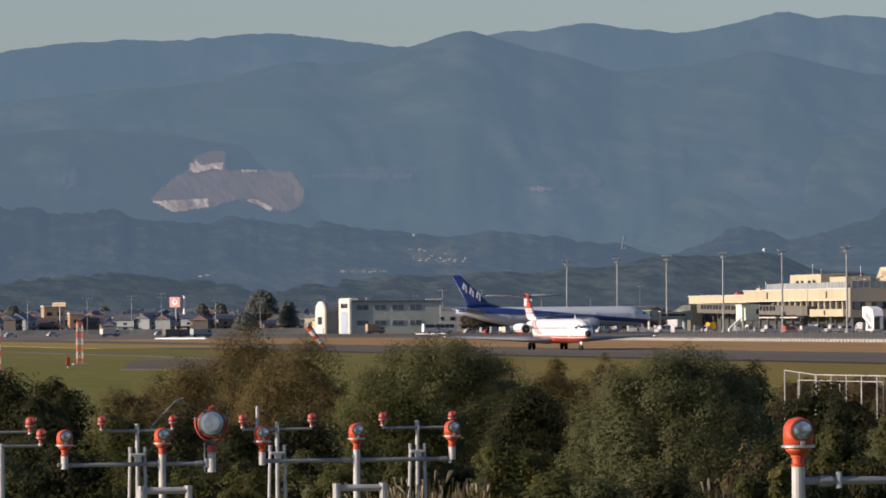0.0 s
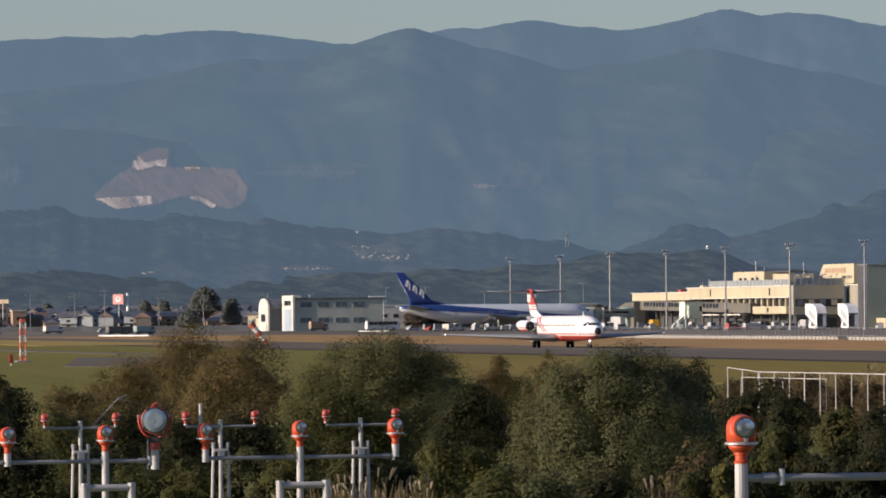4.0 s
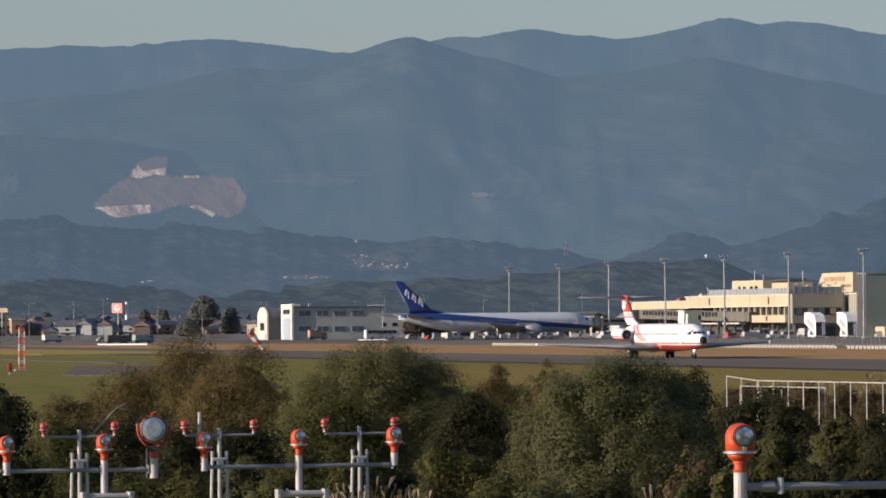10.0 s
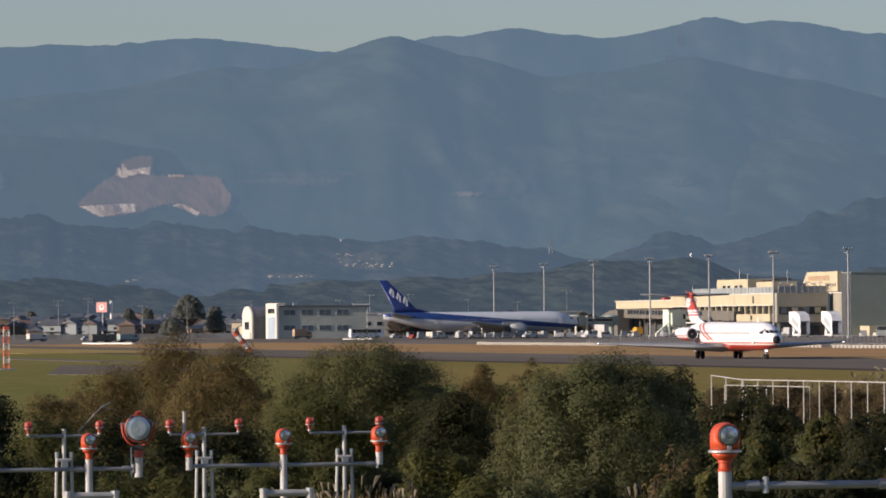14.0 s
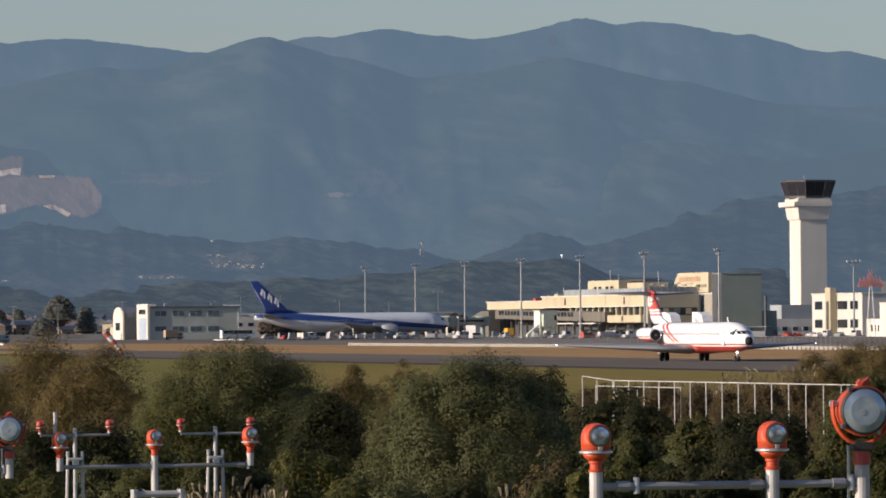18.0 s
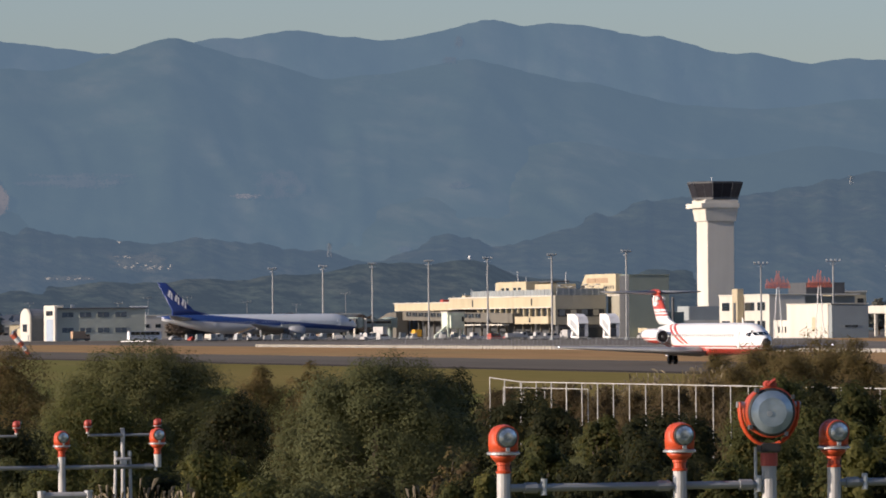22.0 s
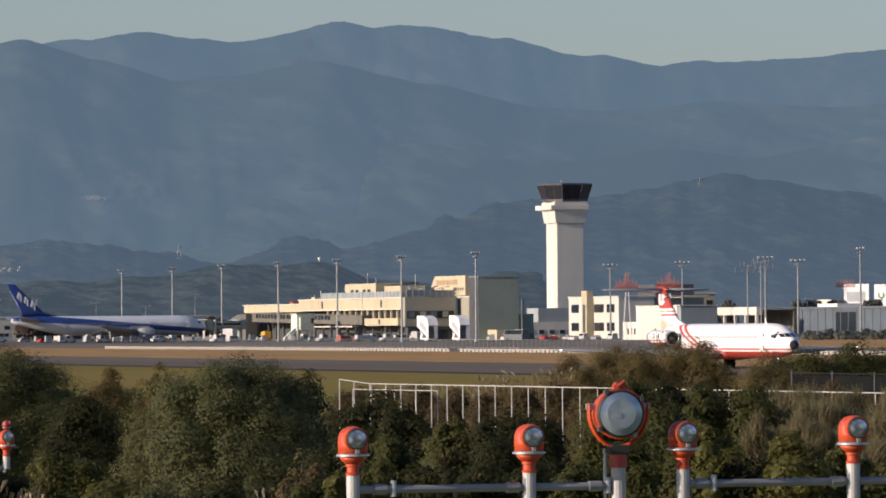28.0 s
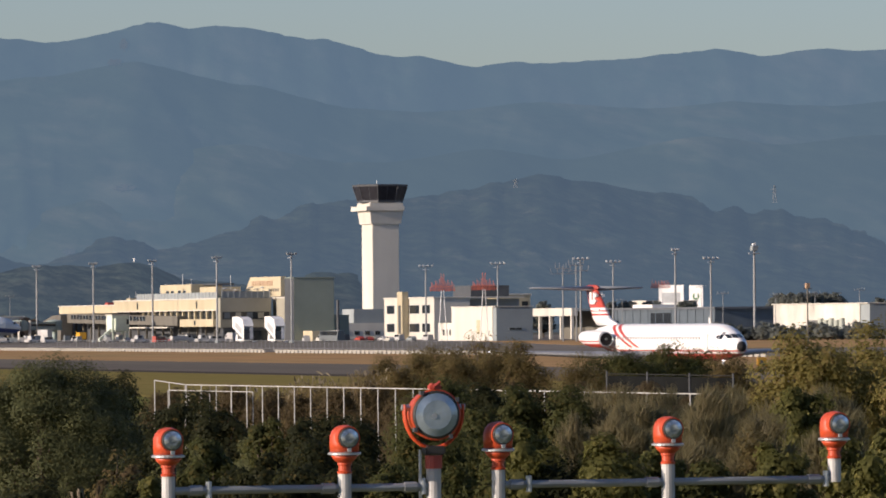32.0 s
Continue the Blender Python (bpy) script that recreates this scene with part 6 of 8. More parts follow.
# ---------------------------------------------------------------- airfield ground details
slab("shoulder_grass", 148, 184, 1000, 1700, 0.075, M_DRYTAN, "yellowed grass shoulder of the taxiway")
slab("service_road", 121, 127, 690, 1600, 0.06, M_ASPHALT, "narrow asphalt service road across the grass")
_ring = ((112, 300), (95, 440), (111, 522), (142, 675), (159.5, 760), (159.9, 300))
tagged(part("yellow_grass", loft([[Vector((*q, z)) for q in _ring] for z in (-0.3, 0.05)]), M_DRYGREEN, None, "yellowed airfield grass beside the taxiway"), kind="structure")
# Strip darker than the asphalt along the taxiway's near edge.
slab("taxiway_edge", 157, 163, 250, 1500, 0.065, M_EDGE, "dark strip along the edge of the taxiway")
_ring = ((85.5, 563), (99, 540), (127, 680), (106.6, 691))
tagged(part("asphalt_pad", loft([[Vector((*q, z)) for q in _ring] for z in (-0.3, 0.07)]), M_ASPHALT, None, "dark asphalt pad in the grass"), kind="structure")
_bm = bmesh.new()
for _z in (-0.3, 0.09):
    for _p in ((362, 960), (505, 1500), (800, 1500), (560, 960)):
        _bm.verts.new((*_p, _z))
_v = list(_bm.verts)
for _f in ((3, 2, 1, 0), (4, 5, 6, 7), (0, 1, 5, 4), (1, 2, 6, 5), (2, 3, 7, 6), (3, 0, 4, 7)):
    _bm.faces.new([_v[i] for i in _f])
tagged(part("dry_field", _bm, M_DRY, None, "dry brown field beyond the apron"), kind="structure")
slab("town_road", 110, 300, 1500, 2150, 0.085, M_APRON, "wide worn asphalt before the town")
slab("far_road", 215, 420, 1560, 1900, 0.055, M_ASPHALT, "dark asphalt in front of the hangars")


def concrete_kerb(x, y, ln, h):
    k = thing("concrete_kerb", x, y, 0, "low white concrete kerb at the apron edge", "kerb", "white kerbs", -45)
    part("block", cube(0, ln, 0, 1.2, 0, h, 0.04), M_WHITE, k)


concrete_kerb(237.5, 1502, 16.5, 0.42)
concrete_kerb(363.6, 1768, 11.5, 0.3)


def guard_rail(x, y0, y1, step=2.4, h=0.62):
    g = thing("guard_rail", x, y0, 0, "low white slotted barrier along the apron edge", "barrier", "apron barriers")
    n = int((y1 - y0) / step)
    part("top_rail", cube(-0.06, 0.06, 0, y1 - y0, h - 0.14, h), M_KERB, g)
    block = None
    for i in range(n + 1):
        if block is None:
            block = part("block", cube(-0.09, 0.09, -0.85, 0.85, 0, h - 0.141), M_KERB, g)
        else:
            o = new("block", block.data)
            o.parent = g
            o.matrix_basis = pose(0, i * step, 0)


guard_rail(286, 968, 1240)
guard_rail(284, 720, 955)


def mesh_fence(name, pts, h, step, mat_post, mat_mesh, label, group=""):
    """Posts with rails and a see-through mesh of thin wires."""
    f = thing(name, pts[0][0], pts[0][1], 0, label, "fence", group)
    o = Vector((pts[0][0], pts[0][1], 0))
    post = None
    for (xa, ya), (xb, yb) in zip(pts, pts[1:]):
        a, b = Vector((xa, ya, 0)) - o, Vector((xb, yb, 0)) - o
        n = max(1, int((b - a).length / step))
        for i in range(n + 1):
            p = a.lerp(b, i / n)
            if post is None:
                post = part("post", tube((0, 0, 0), (0, 0, h), 0.035, n=6), mat_post, f)
            else:
                q = new("post", post.data)
                q.parent = f
                q.matrix_basis = pose(*p)
        for z in (h - 0.05, 0.15):
            part("rail", tube(a + Vector((0, 0, z)), b + Vector((0, 0, z)), 0.03, n=5), mat_post, f)
        bm = bmesh.new()
        m = int((b - a).length / 0.55)
        for i in range(m):
            p = a.lerp(b, (i + 0.5) / m)
            rod(bm, p + Vector((0, 0, 0.1)), p + Vector((0, 0, h - 0.1)), 0.014, n=3, caps=False)
        part("wire_mesh", bm, mat_mesh, f, kind="stuff")
    return f


mesh_fence("apron_fence", [(334, 1000), (334, 1330)], 1.8, 3.0, M_MAST, M_DARKGREY, "grey wire mesh fence along the apron", "apron fences")
mesh_fence("apron_fence", [(640, 1530), (585, 1420), (560, 1330)], 3.0, 3.0, M_MAST, M_MAST, "tall grey mesh fence beside the warehouse", "apron fences")
mesh_fence("apron_fence", [(560, 1330), (700, 1500)], 2.6, 3.0, M_MAST, M_MAST, "tall grey mesh fence beside the warehouse", "apron fences")


def pipe_fence(pts, h, step, r=0.019):
    f = thing("pipe_fence", pts[0][0], pts[0][1], 0, "white tube fence with a plain top rail", "fence", "white tube fences")
    o = Vector((pts[0][0], pts[0][1], 0))
    post = None
    for k, ((xa, ya), (xb, yb)) in enumerate(zip(pts, pts[1:])):
        a, b = Vector((xa, ya, 0)) - o, Vector((xb, yb, 0)) - o
        part("top_rail", tube(a + Vector((0, 0, h)), b + Vector((0, 0, h)), r * 0.9, n=8), M_RAIL, f)
        n = max(1, round((b - a).length / step))
        for i in range(0 if k == 0 else 1, n + 1):
            if post is None:
                post = part("post", tube((0, 0, 0), (0, 0, h), r, n=8), M_RAIL, f)
            else:
                q = new("post", post.data)
                q.parent = f
                q.matrix_basis = pose(*a.lerp(b, i / n))


pipe_fence([(53.5, 194.8), (50.2, 179.0)], 2.93, 8.0)
pipe_fence([(50.21, 178.9), (54.2, 139.5)], 2.93, 1.32)
pipe_fence([(51.0, 184.0), (51.75, 176.4)], 2.7, 1.9, 0.015)
dark = thing("dark_fence", 59.8, 153.9, 0, "wire fence in the scrub, dark panels standing for the shade behind", "fence")
# Solid dark panels replace see-through wire and the shade behind it.
for i in range(3):
    part("panel", cube(-0.03, 0.03, 3.6 * i + 0.05, 3.6 * i + 3.55, 0.1, 3.22), M_FENCE_SHADE, dark)
for i in range(4):
    part("post", tube((-0.05, 3.6 * i, 0), (-0.05, 3.6 * i, 3.35), 0.03, n=8), M_DARKGREY, dark)
part("rail", tube((-0.06, 0, 3.28), (-0.06, 10.8, 3.28), 0.012, n=6), M_TYRE, dark)


def striped_mast(x, y, h):
    m = thing("striped_mast", x, y, 0, "red and white banded lattice mast on the grass", "mast", "striped masts")
    n = 6
    for i in range(n):
        z0, z1 = h * i / n, h * (i + 1) / n
        coat, word = (M_ARRAY, "faded red band") if i % 2 == 0 else (M_DULL, "white band")
        for sx, sy in ((-1, -1), (1, -1), (1, 1), (-1, 1)):
            part("leg_section", tube((sx * 0.3, sy * 0.3, z0), (sx * 0.3, sy * 0.3, z1), 0.05, n=6), coat, m, word)
        for sx, sy, tx, ty in ((-1, -1, 1, -1), (1, -1, 1, 1), (1, 1, -1, 1), (-1, 1, -1, -1)):
            part("brace", tube((sx * 0.3, sy * 0.3, z0), (tx * 0.3, ty * 0.3, z1), 0.04, n=5), coat, m)
            part("ring_bar", tube((sx * 0.3, sy * 0.3, z1), (tx * 0.3, ty * 0.3, z1), 0.04, n=5), coat, m)
    part("head", cube(-0.34, 0.34, -0.34, 0.34, h, h + 0.4, 0.05), M_ARRAY, m, "faded red boxed head")
    part("footing", cube(-0.8, 0.8, -0.8, 0.8, 0, 0.2), M_GREY, m)


striped_mast(90.9, 629, 4.5)
striped_mast(72.6, 560, 4.2)
rb = thing("marker_post", 83, 583, 0, "small red marker box on the grass", "marker")
part("box", cube(-0.2, 0.2, -0.2, 0.2, 0.3, 1.2, 0.04), M_RED, rb)
part("leg", tube((0, 0, 0), (0, 0, 0.3), 0.08, n=6), M_STEEL, rb)
cab = thing("equipment_cabinet", 74, 575, 0, "small white equipment cabinet on the grass", "cabinet")
part("box", cube(-0.5, 0.5, -0.4, 0.4, 0.15, 1.5, 0.04), M_WHITE, cab)
part("plinth", cube(-0.6, 0.6, -0.5, 0.5, 0, 0.149), M_GREY, cab)

sock = thing("windsock", 109.5, 590, 0, "red and white banded windsock drooping from its pole", "windsock")
part("pole", tube((0, 0, 0), (0, 0, 4.6), 0.04, 0.03, 8), M_DARKGREY, sock)
for i in range(5):
    a, b = Vector((0.15 + 0.36 * i, 0, 4.2 - 0.44 * i)), Vector((0.15 + 0.36 * (i + 1), 0, 4.2 - 0.44 * (i + 1)))
    part("band", tube(a, b - (b - a) * 0.002, 0.38 - 0.045 * i, 0.38 - 0.045 * (i + 1), 12), M_ARRAY if i % 2 == 0 else M_WHITE, sock)
part("hoop", tube((0.1, 0, 4.22), (0.149, 0, 4.2), 0.4, n=14), M_STEEL, sock)

ys = thing("taxiway_sign", 211.8, 537.5, 0.06, "small yellow taxiway guidance sign", "sign")
part("board", cube(-0.5, 0.5, -0.12, 0.12, 0.25, 1.15, 0.03), M_YELLOW, ys)
part("sign_bar", cube(-0.2, 0.12, -0.14, -0.121, 0.5, 0.9), M_DARKGREY, ys)
for k in (-0.4, 0.4):
    part("leg", cube(k - 0.05, k + 0.05, -0.05, 0.05, 0, 0.25), M_STEEL, ys)


# ---------------------------------------------------------------- vehicles on the apron
def spin(me_name, parent, x, y, r, w=0.24):
    o = part("wheel", lathe([(r * 0.5, -w / 2), (r * 0.95, -w / 2), (r, 0), (r * 0.95, w / 2), (r * 0.5, w / 2)], 12, m=Matrix.Rotation(math.pi / 2, 4, "X")), M_TYRE, parent)
    o.matrix_basis = pose(x, y, r)
    part("rim", lathe([(0.03, -w * 0.53), (r * 0.5, -w * 0.5), (r * 0.5, w * 0.5), (0.03, w * 0.53)], 8, m=Matrix.Rotation(math.pi / 2, 4, "X")), M_STEEL, o)


def section(pts, w, top=0.86):
    """A vehicle body from its side outline; narrows towards the roof."""
    hi = max(z for x, z in pts)
    lo = min(z for x, z in pts)
    def side(s):
        return [Vector((x, s * w / 2 * (1 - (1 - top) * (z - lo) / (hi - lo) if z > lo + (hi - lo) * 0.5 else 1), z)) for x, z in pts]
    return loft([side(-1), side(1)])


def car(x, y, rz, mat, kind="car", label=""):
    """Cars and vans, nose towards +x."""
    spec = {
        "car": ("parked_car", 4.3, 1.7, [(-2.1, 0.3), (2.1, 0.3), (2.15, 0.75), (1.2, 0.9), (-1.9, 0.95), (-2.15, 0.8)], [(1.0, 0.9), (0.3, 1.42), (-1.2, 1.45), (-1.9, 0.95)]),
        "van": ("van", 4.7, 1.8, [(-2.3, 0.35), (2.3, 0.35), (2.35, 1.0), (1.7, 1.15), (-2.3, 1.15)], [(1.7, 1.15), (1.15, 1.95), (-2.28, 1.98), (-2.3, 1.15)]),
        "minibus": ("bus", 11.4, 2.5, [(-5.7, 0.45), (5.7, 0.45), (5.75, 1.5), (-5.7, 1.5)], [(5.75, 1.5), (5.5, 3.2), (-5.7, 3.2), (-5.7, 1.5)]),
        "tug": ("tow_tractor", 5.0, 2.3, [(-2.5, 0.4), (2.5, 0.4), (2.5, 1.2), (-2.5, 1.2)], [(0.6, 1.2), (0.4, 2.3), (-1.4, 2.3), (-1.5, 1.2)]),
    }[kind]
    name, ln, wd, low, up = spec
    v = thing(name, x, y, 0.05, label, "bus" if kind == "minibus" else kind if kind != "tug" else "tractor", "apron vehicles", rz)
    part("body", section(low, wd, 0.97), mat, v)
    part("cabin", section(up, wd * 0.96, 0.82), mat, v)
    zl, zh = up[0][1] + 0.08, max(z for _, z in up) - 0.12
    x0, x1 = min(a for a, _ in up) + 0.45, max(a for a, _ in up) - 0.55
    for s in (-1, 1):
        n = 6 if kind == "minibus" else 2
        for i in range(n):
            a = x0 + (x1 - x0) * i / n
            part("side_window", cube(a + 0.06, a + (x1 - x0) / n - 0.06, s * wd * 0.435 - 0.06, s * wd * 0.435 + 0.06, zl, zh), M_GLASS, v)
        part("headlight", cube(ln / 2 - 0.06, ln / 2 + 0.03, s * wd * 0.36 - 0.18, s * wd * 0.36 + 0.18, 0.6, 0.78), M_WHITE, v)
        r = 0.48 if kind in ("minibus", "tug") else 0.31
        for q in (-ln * 0.3, ln * 0.3):
            spin("wheel", v, q, s * (wd / 2 - 0.12), r)
    xa, za = up[0]
    xb, zb = up[1]
    part("windscreen", loft([[Vector((xa + 0.02, s * wd * 0.42, za + 0.06)), Vector((xb + 0.03, s * wd * 0.38, zb - 0.06)), Vector((xb - 0.04, s * wd * 0.38, zb - 0.06)), Vector((xa - 0.05, s * wd * 0.42, za + 0.06))] for s in (-1, 1)]), M_GLASS, v)
    return v


def stair_truck(x, y, rz):
    v = thing("passenger_stairs", x, y, 0.05, "white covered passenger stairs truck", "stairs truck", "apron vehicles", rz)
    part("chassis", cube(-3.6, 3.6, -1.2, 1.2, 0.5, 1.0, 0.05), M_WHITE, v)
    part("cab", section([(2.0, 1.0), (3.6, 1.0), (3.5, 1.6), (3.0, 2.4), (2.0, 2.4)], 2.3, 0.9), M_WHITE, v)
    part("cab_window", cube(3.0, 3.42, -0.9, 0.9, 1.62, 2.25), M_GLASS, v)
    part("flight", loft([[Vector((-4.0, s * 1.3, 0.9)), Vector((3.9, s * 1.3, 4.2)), Vector((3.9, s * 1.3, 3.6)), Vector((-3.2, s * 1.3, 0.7))] for s in (-1, 1)]), M_GREY, v)
    for s in (-1, 1):
        part("side_screen", loft([[Vector((-4.0, s * 1.4 + d, 0.9)), Vector((3.9, s * 1.4 + d, 3.9)), Vector((5.4, s * 1.4 + d, 4.3)), Vector((5.4, s * 1.4 + d, 7.3)), Vector((0.6, s * 1.4 + d, 7.3)), Vector((-2.8, s * 1.4 + d, 6.5)), Vector((-4.0, s * 1.4 + d, 4.6))] for d in (0, 0.06)]), M_WHITE, v, "white side screen")
        part("screen_window", loft([[Vector((-2.4, s * 1.44 + d, 2.3)), Vector((3.0, s * 1.44 + d, 4.5)), Vector((3.0, s * 1.44 + d, 6.2)), Vector((-2.4, s * 1.44 + d, 4.2))] for d in (0, s * 0.05)]), M_COACH, v, "grey translucent side pane")
        part("support", tube((3.2, s * 0.9, 1.0), (3.9, s * 0.9, 4.1), 0.1, n=6), M_STEEL, v)
        part("handrail", tube((-4.6, s * 1.45, 1.6), (-2.4, s * 1.45, 3.0), 0.05, n=6), M_STEEL, v)
        part("outrigger", cube(-3.2, -2.7, s * 1.9 - 0.7, s * 1.9 + 0.3, 0.15, 0.5, 0.04), M_WHITE, v)
        for q in (-2.6, 2.6):
            spin("wheel", v, q, s * 1.05, 0.42)
    part("canopy", loft([[Vector((-4.1, s * 1.5, 4.6)), Vector((-2.8, s * 1.5, 6.5)), Vector((0.6, s * 1.5, 7.3)), Vector((5.5, s * 1.5, 7.3)), Vector((5.5, s * 1.5, 7.45)), Vector((0.5, s * 1.5, 7.48)), Vector((-2.95, s * 1.5, 6.65)), Vector((-4.2, s * 1.5, 4.75))] for s in (-1, 1)]), M_WHITE, v, "white rounded canopy")
    # Dark sheet across the low end paints the shade inside the stairs.
    part("entrance", cube(-4.02, -3.96, -0.95, 1.1, 0.95, 3.3), M_DARKGREY, v, "dark sheet standing for the shade under the canopy")
    part("end_panel", cube(-4.05, -4.021, -1.35, -0.4, 0.95, 4.4), M_WHITE, v, "white panel beside the entrance")
    for i in range(12):
        part("step", cube(-3.7 + 0.62 * i, -3.2 + 0.62 * i, -1.2, 1.2, 1.05 + 0.26 * i, 1.12 + 0.26 * i), M_DARKGREY, v)


def belt_loader(x, y, rz):
    v = thing("belt_loader", x, y, 0.05, "grey belt loader raised to the airliner's hold", "loader", "apron vehicles", rz)
    part("chassis", cube(-2.6, 2.6, -0.8, 0.8, 0.5, 1.1, 0.05), M_GREY, v)
    part("belt", loft([[Vector((-3.6, s * 0.5, 1.2)), Vector((3.9, s * 0.5, 3.5)), Vector((3.9, s * 0.5, 3.8)), Vector((-3.6, s * 0.5, 1.5))] for s in (-1, 1)]), M_DARKGREY, v, "dark rubber belt")
    part("cab", section([(-2.4, 1.1), (-0.9, 1.1), (-1.1, 2.5), (-2.4, 2.5)], 1.0, 0.9), M_WHITE, v, "white open cab")
    for s in (-1, 1):
        part("handrail", tube((-3.4, s * 0.55, 2.1), (3.8, s * 0.55, 4.4), 0.04, n=5), M_YELLOW, v)
        part("strut", tube((1.4, s * 0.5, 1.1), (2.4, s * 0.5, 3.2), 0.08, n=5), M_STEEL, v)
        for q in (-1.7, 1.7):
            spin("wheel", v, q, s * 0.75, 0.38)


def service_truck(x, y, rz, mat, label, box_h=2.6):
    v = thing("service_truck", x, y, 0.05, label, "truck", "apron vehicles", rz)
    part("chassis", cube(-3.2, 3.2, -0.95, 0.95, 0.5, 0.9), M_DARKGREY, v)
    part("cab", section([(1.5, 0.9), (3.2, 0.9), (3.15, 1.6), (2.8, 2.4), (1.5, 2.4)], 2.0, 0.92), mat, v)
    part("windscreen", cube(2.75, 3.08, -0.85, 0.85, 1.62, 2.25), M_GLASS, v)
    part("cargo_box", cube(-3.2, 1.3, -1.1, 1.1, 0.91, 0.91 + box_h, 0.06), mat, v)
    for s in (-1, 1):
        part("side_window", cube(1.8, 2.6, s * 0.98 - 0.03, s * 0.98 + 0.03, 1.6, 2.2), M_GLASS, v)
        for q in (-2.1, 2.2):
            spin("wheel", v, q, s * 0.85, 0.42)


def cart_train(x, y, rz, n=3):
    t = thing("baggage_train", x, y, 0.05, "train of small baggage carts", "baggage carts", "apron vehicles", rz)
    for i in range(n):
        c = part("cart", cube(-1.3 + 3.2 * i, 1.3 + 3.2 * i, -0.75, 0.75, 0.4, 0.55), M_STEEL, t)
        part("cover", cube(-1.25 + 3.2 * i, 1.25 + 3.2 * i, -0.7, 0.7, 0.551, 1.7, 0.1), M_GREY if i % 2 else M_VAN, c)
        part("drawbar", cube(1.3 + 3.2 * i, 1.9 + 3.2 * i, -0.05, 0.05, 0.42, 0.5), M_STEEL, c)
        for s in (-1, 1):
            for q in (-0.9, 0.9):
                spin("wheel", t, q + 3.2 * i, s * 0.6, 0.2, 0.12)


def boarding_bridge(x, y, rz, ln, z, mat, label):
    b = thing("boarding_bridge", x, y, 0.05, label, "boarding bridge", "boarding bridges", rz)
    part("rotunda", lathe([(2.2, 0.0), (2.2, 0.3), (0.9, 0.31), (0.9, z - 0.6), (2.4, z - 0.59), (2.5, z + 2.6), (0.2, z + 3.0)], 16), mat, b)
    tun = part("tunnel", cube(1.6, ln - 3.2, -1.4, 1.4, z - 0.4, z + 2.3, 0.05), mat, b)
    part("inner_tunnel", cube(ln * 0.55, ln, -1.15, 1.15, z - 0.15, z + 2.0, 0.05), mat, b)
    part("cab", cube(ln - 1.8, ln + 2.6, -2.0, 2.0, z - 0.6, z + 2.8, 0.12), mat, b)
    part("cab_canopy", cube(ln + 2.6, ln + 3.4, -1.7, 1.7, z - 0.3, z + 2.5, 0.1), M_DARKGREY, b)
    for s in (-1, 1):
        part("tunnel_window", cube(3, ln - 6, s * 1.4 - 0.03, s * 1.4 + 0.03, z + 0.8, z + 1.6), M_GLASS, tun)
        part("lift_column", cube(ln - 5.4, ln - 4.6, s * 1.9 - 0.3, s * 1.9 + 0.3, 0.9, z + 2.6), M_PALE, b)
        spin("wheel", b, ln - 5, s * 1.3, 0.55, 0.4)
    part("bogie", cube(ln - 5.9, ln - 4.1, -2.3, 2.3, 0.7, 1.2, 0.05), M_STEEL, b)
    part("stair", loft([[Vector((ln - 2.5, s - 2.6, 0.2)), Vector((ln + 0.5, s - 2.6, z - 0.6)), Vector((ln + 0.5, s - 2.6, z - 0.8)), Vector((ln - 2.2, s - 2.6, 0.1))] for s in (-0.45, 0.45)]), M_STEEL, b)


M_SAGE = paint("pale_sage_paint", (0.64, 0.70, 0.58), 0.6, vary=0.14)
M_TEAL = paint("grey_green_paint", (0.28, 0.35, 0.32), 0.6, vary=0.14)
head = thing("boarding_bridge", 464.5, 1735, 0.05, "pale sage boarding bridge head folded at the gate", "boarding bridge", "boarding bridges", 8)
part("cab", cube(-3.0, 3.0, -2.4, 2.4, 3.3, 8.4, 0.12), M_SAGE, head, "pale sage cab")
part("cab_roof", cube(-3.2, 3.2, -2.6, 2.6, 8.41, 8.75, 0.05), M_PALE, head)
part("cab_canopy", cube(-2.2, 1.4, -3.4, -2.41, 3.6, 7.6, 0.1), M_SAGE, head)
for x in (-1.6, 0.6, 2.0):
    part("cab_window", cube(x, x + 0.8, -2.46, -2.4, 5.6, 7.2), M_GLASS, head)
for x in (-2.4, 2.4):
    for y in (-1.8, 1.8):
        part("lift_column", cube(x - 0.3, x + 0.3, y - 0.3, y + 0.3, 0.6, 3.3), M_SAGE, head)
    part("bogie", cube(x - 0.7, x + 0.7, -2.4, 2.4, 0.0, 0.6), M_STEEL, head)
part("stair", loft([[Vector((-7.0, s - 1.2, 0.1)), Vector((-3.0, s - 1.2, 3.4)), Vector((-3.0, s - 1.2, 4.4)), Vector((-7.0, s - 1.2, 1.1))] for s in (-0.5, 0.5)]), M_SAGE, head)
boarding_bridge(462, 1806, 236, 34, 4.4, M_TEAL, "grey-green boarding bridge docked at the parked airliner")
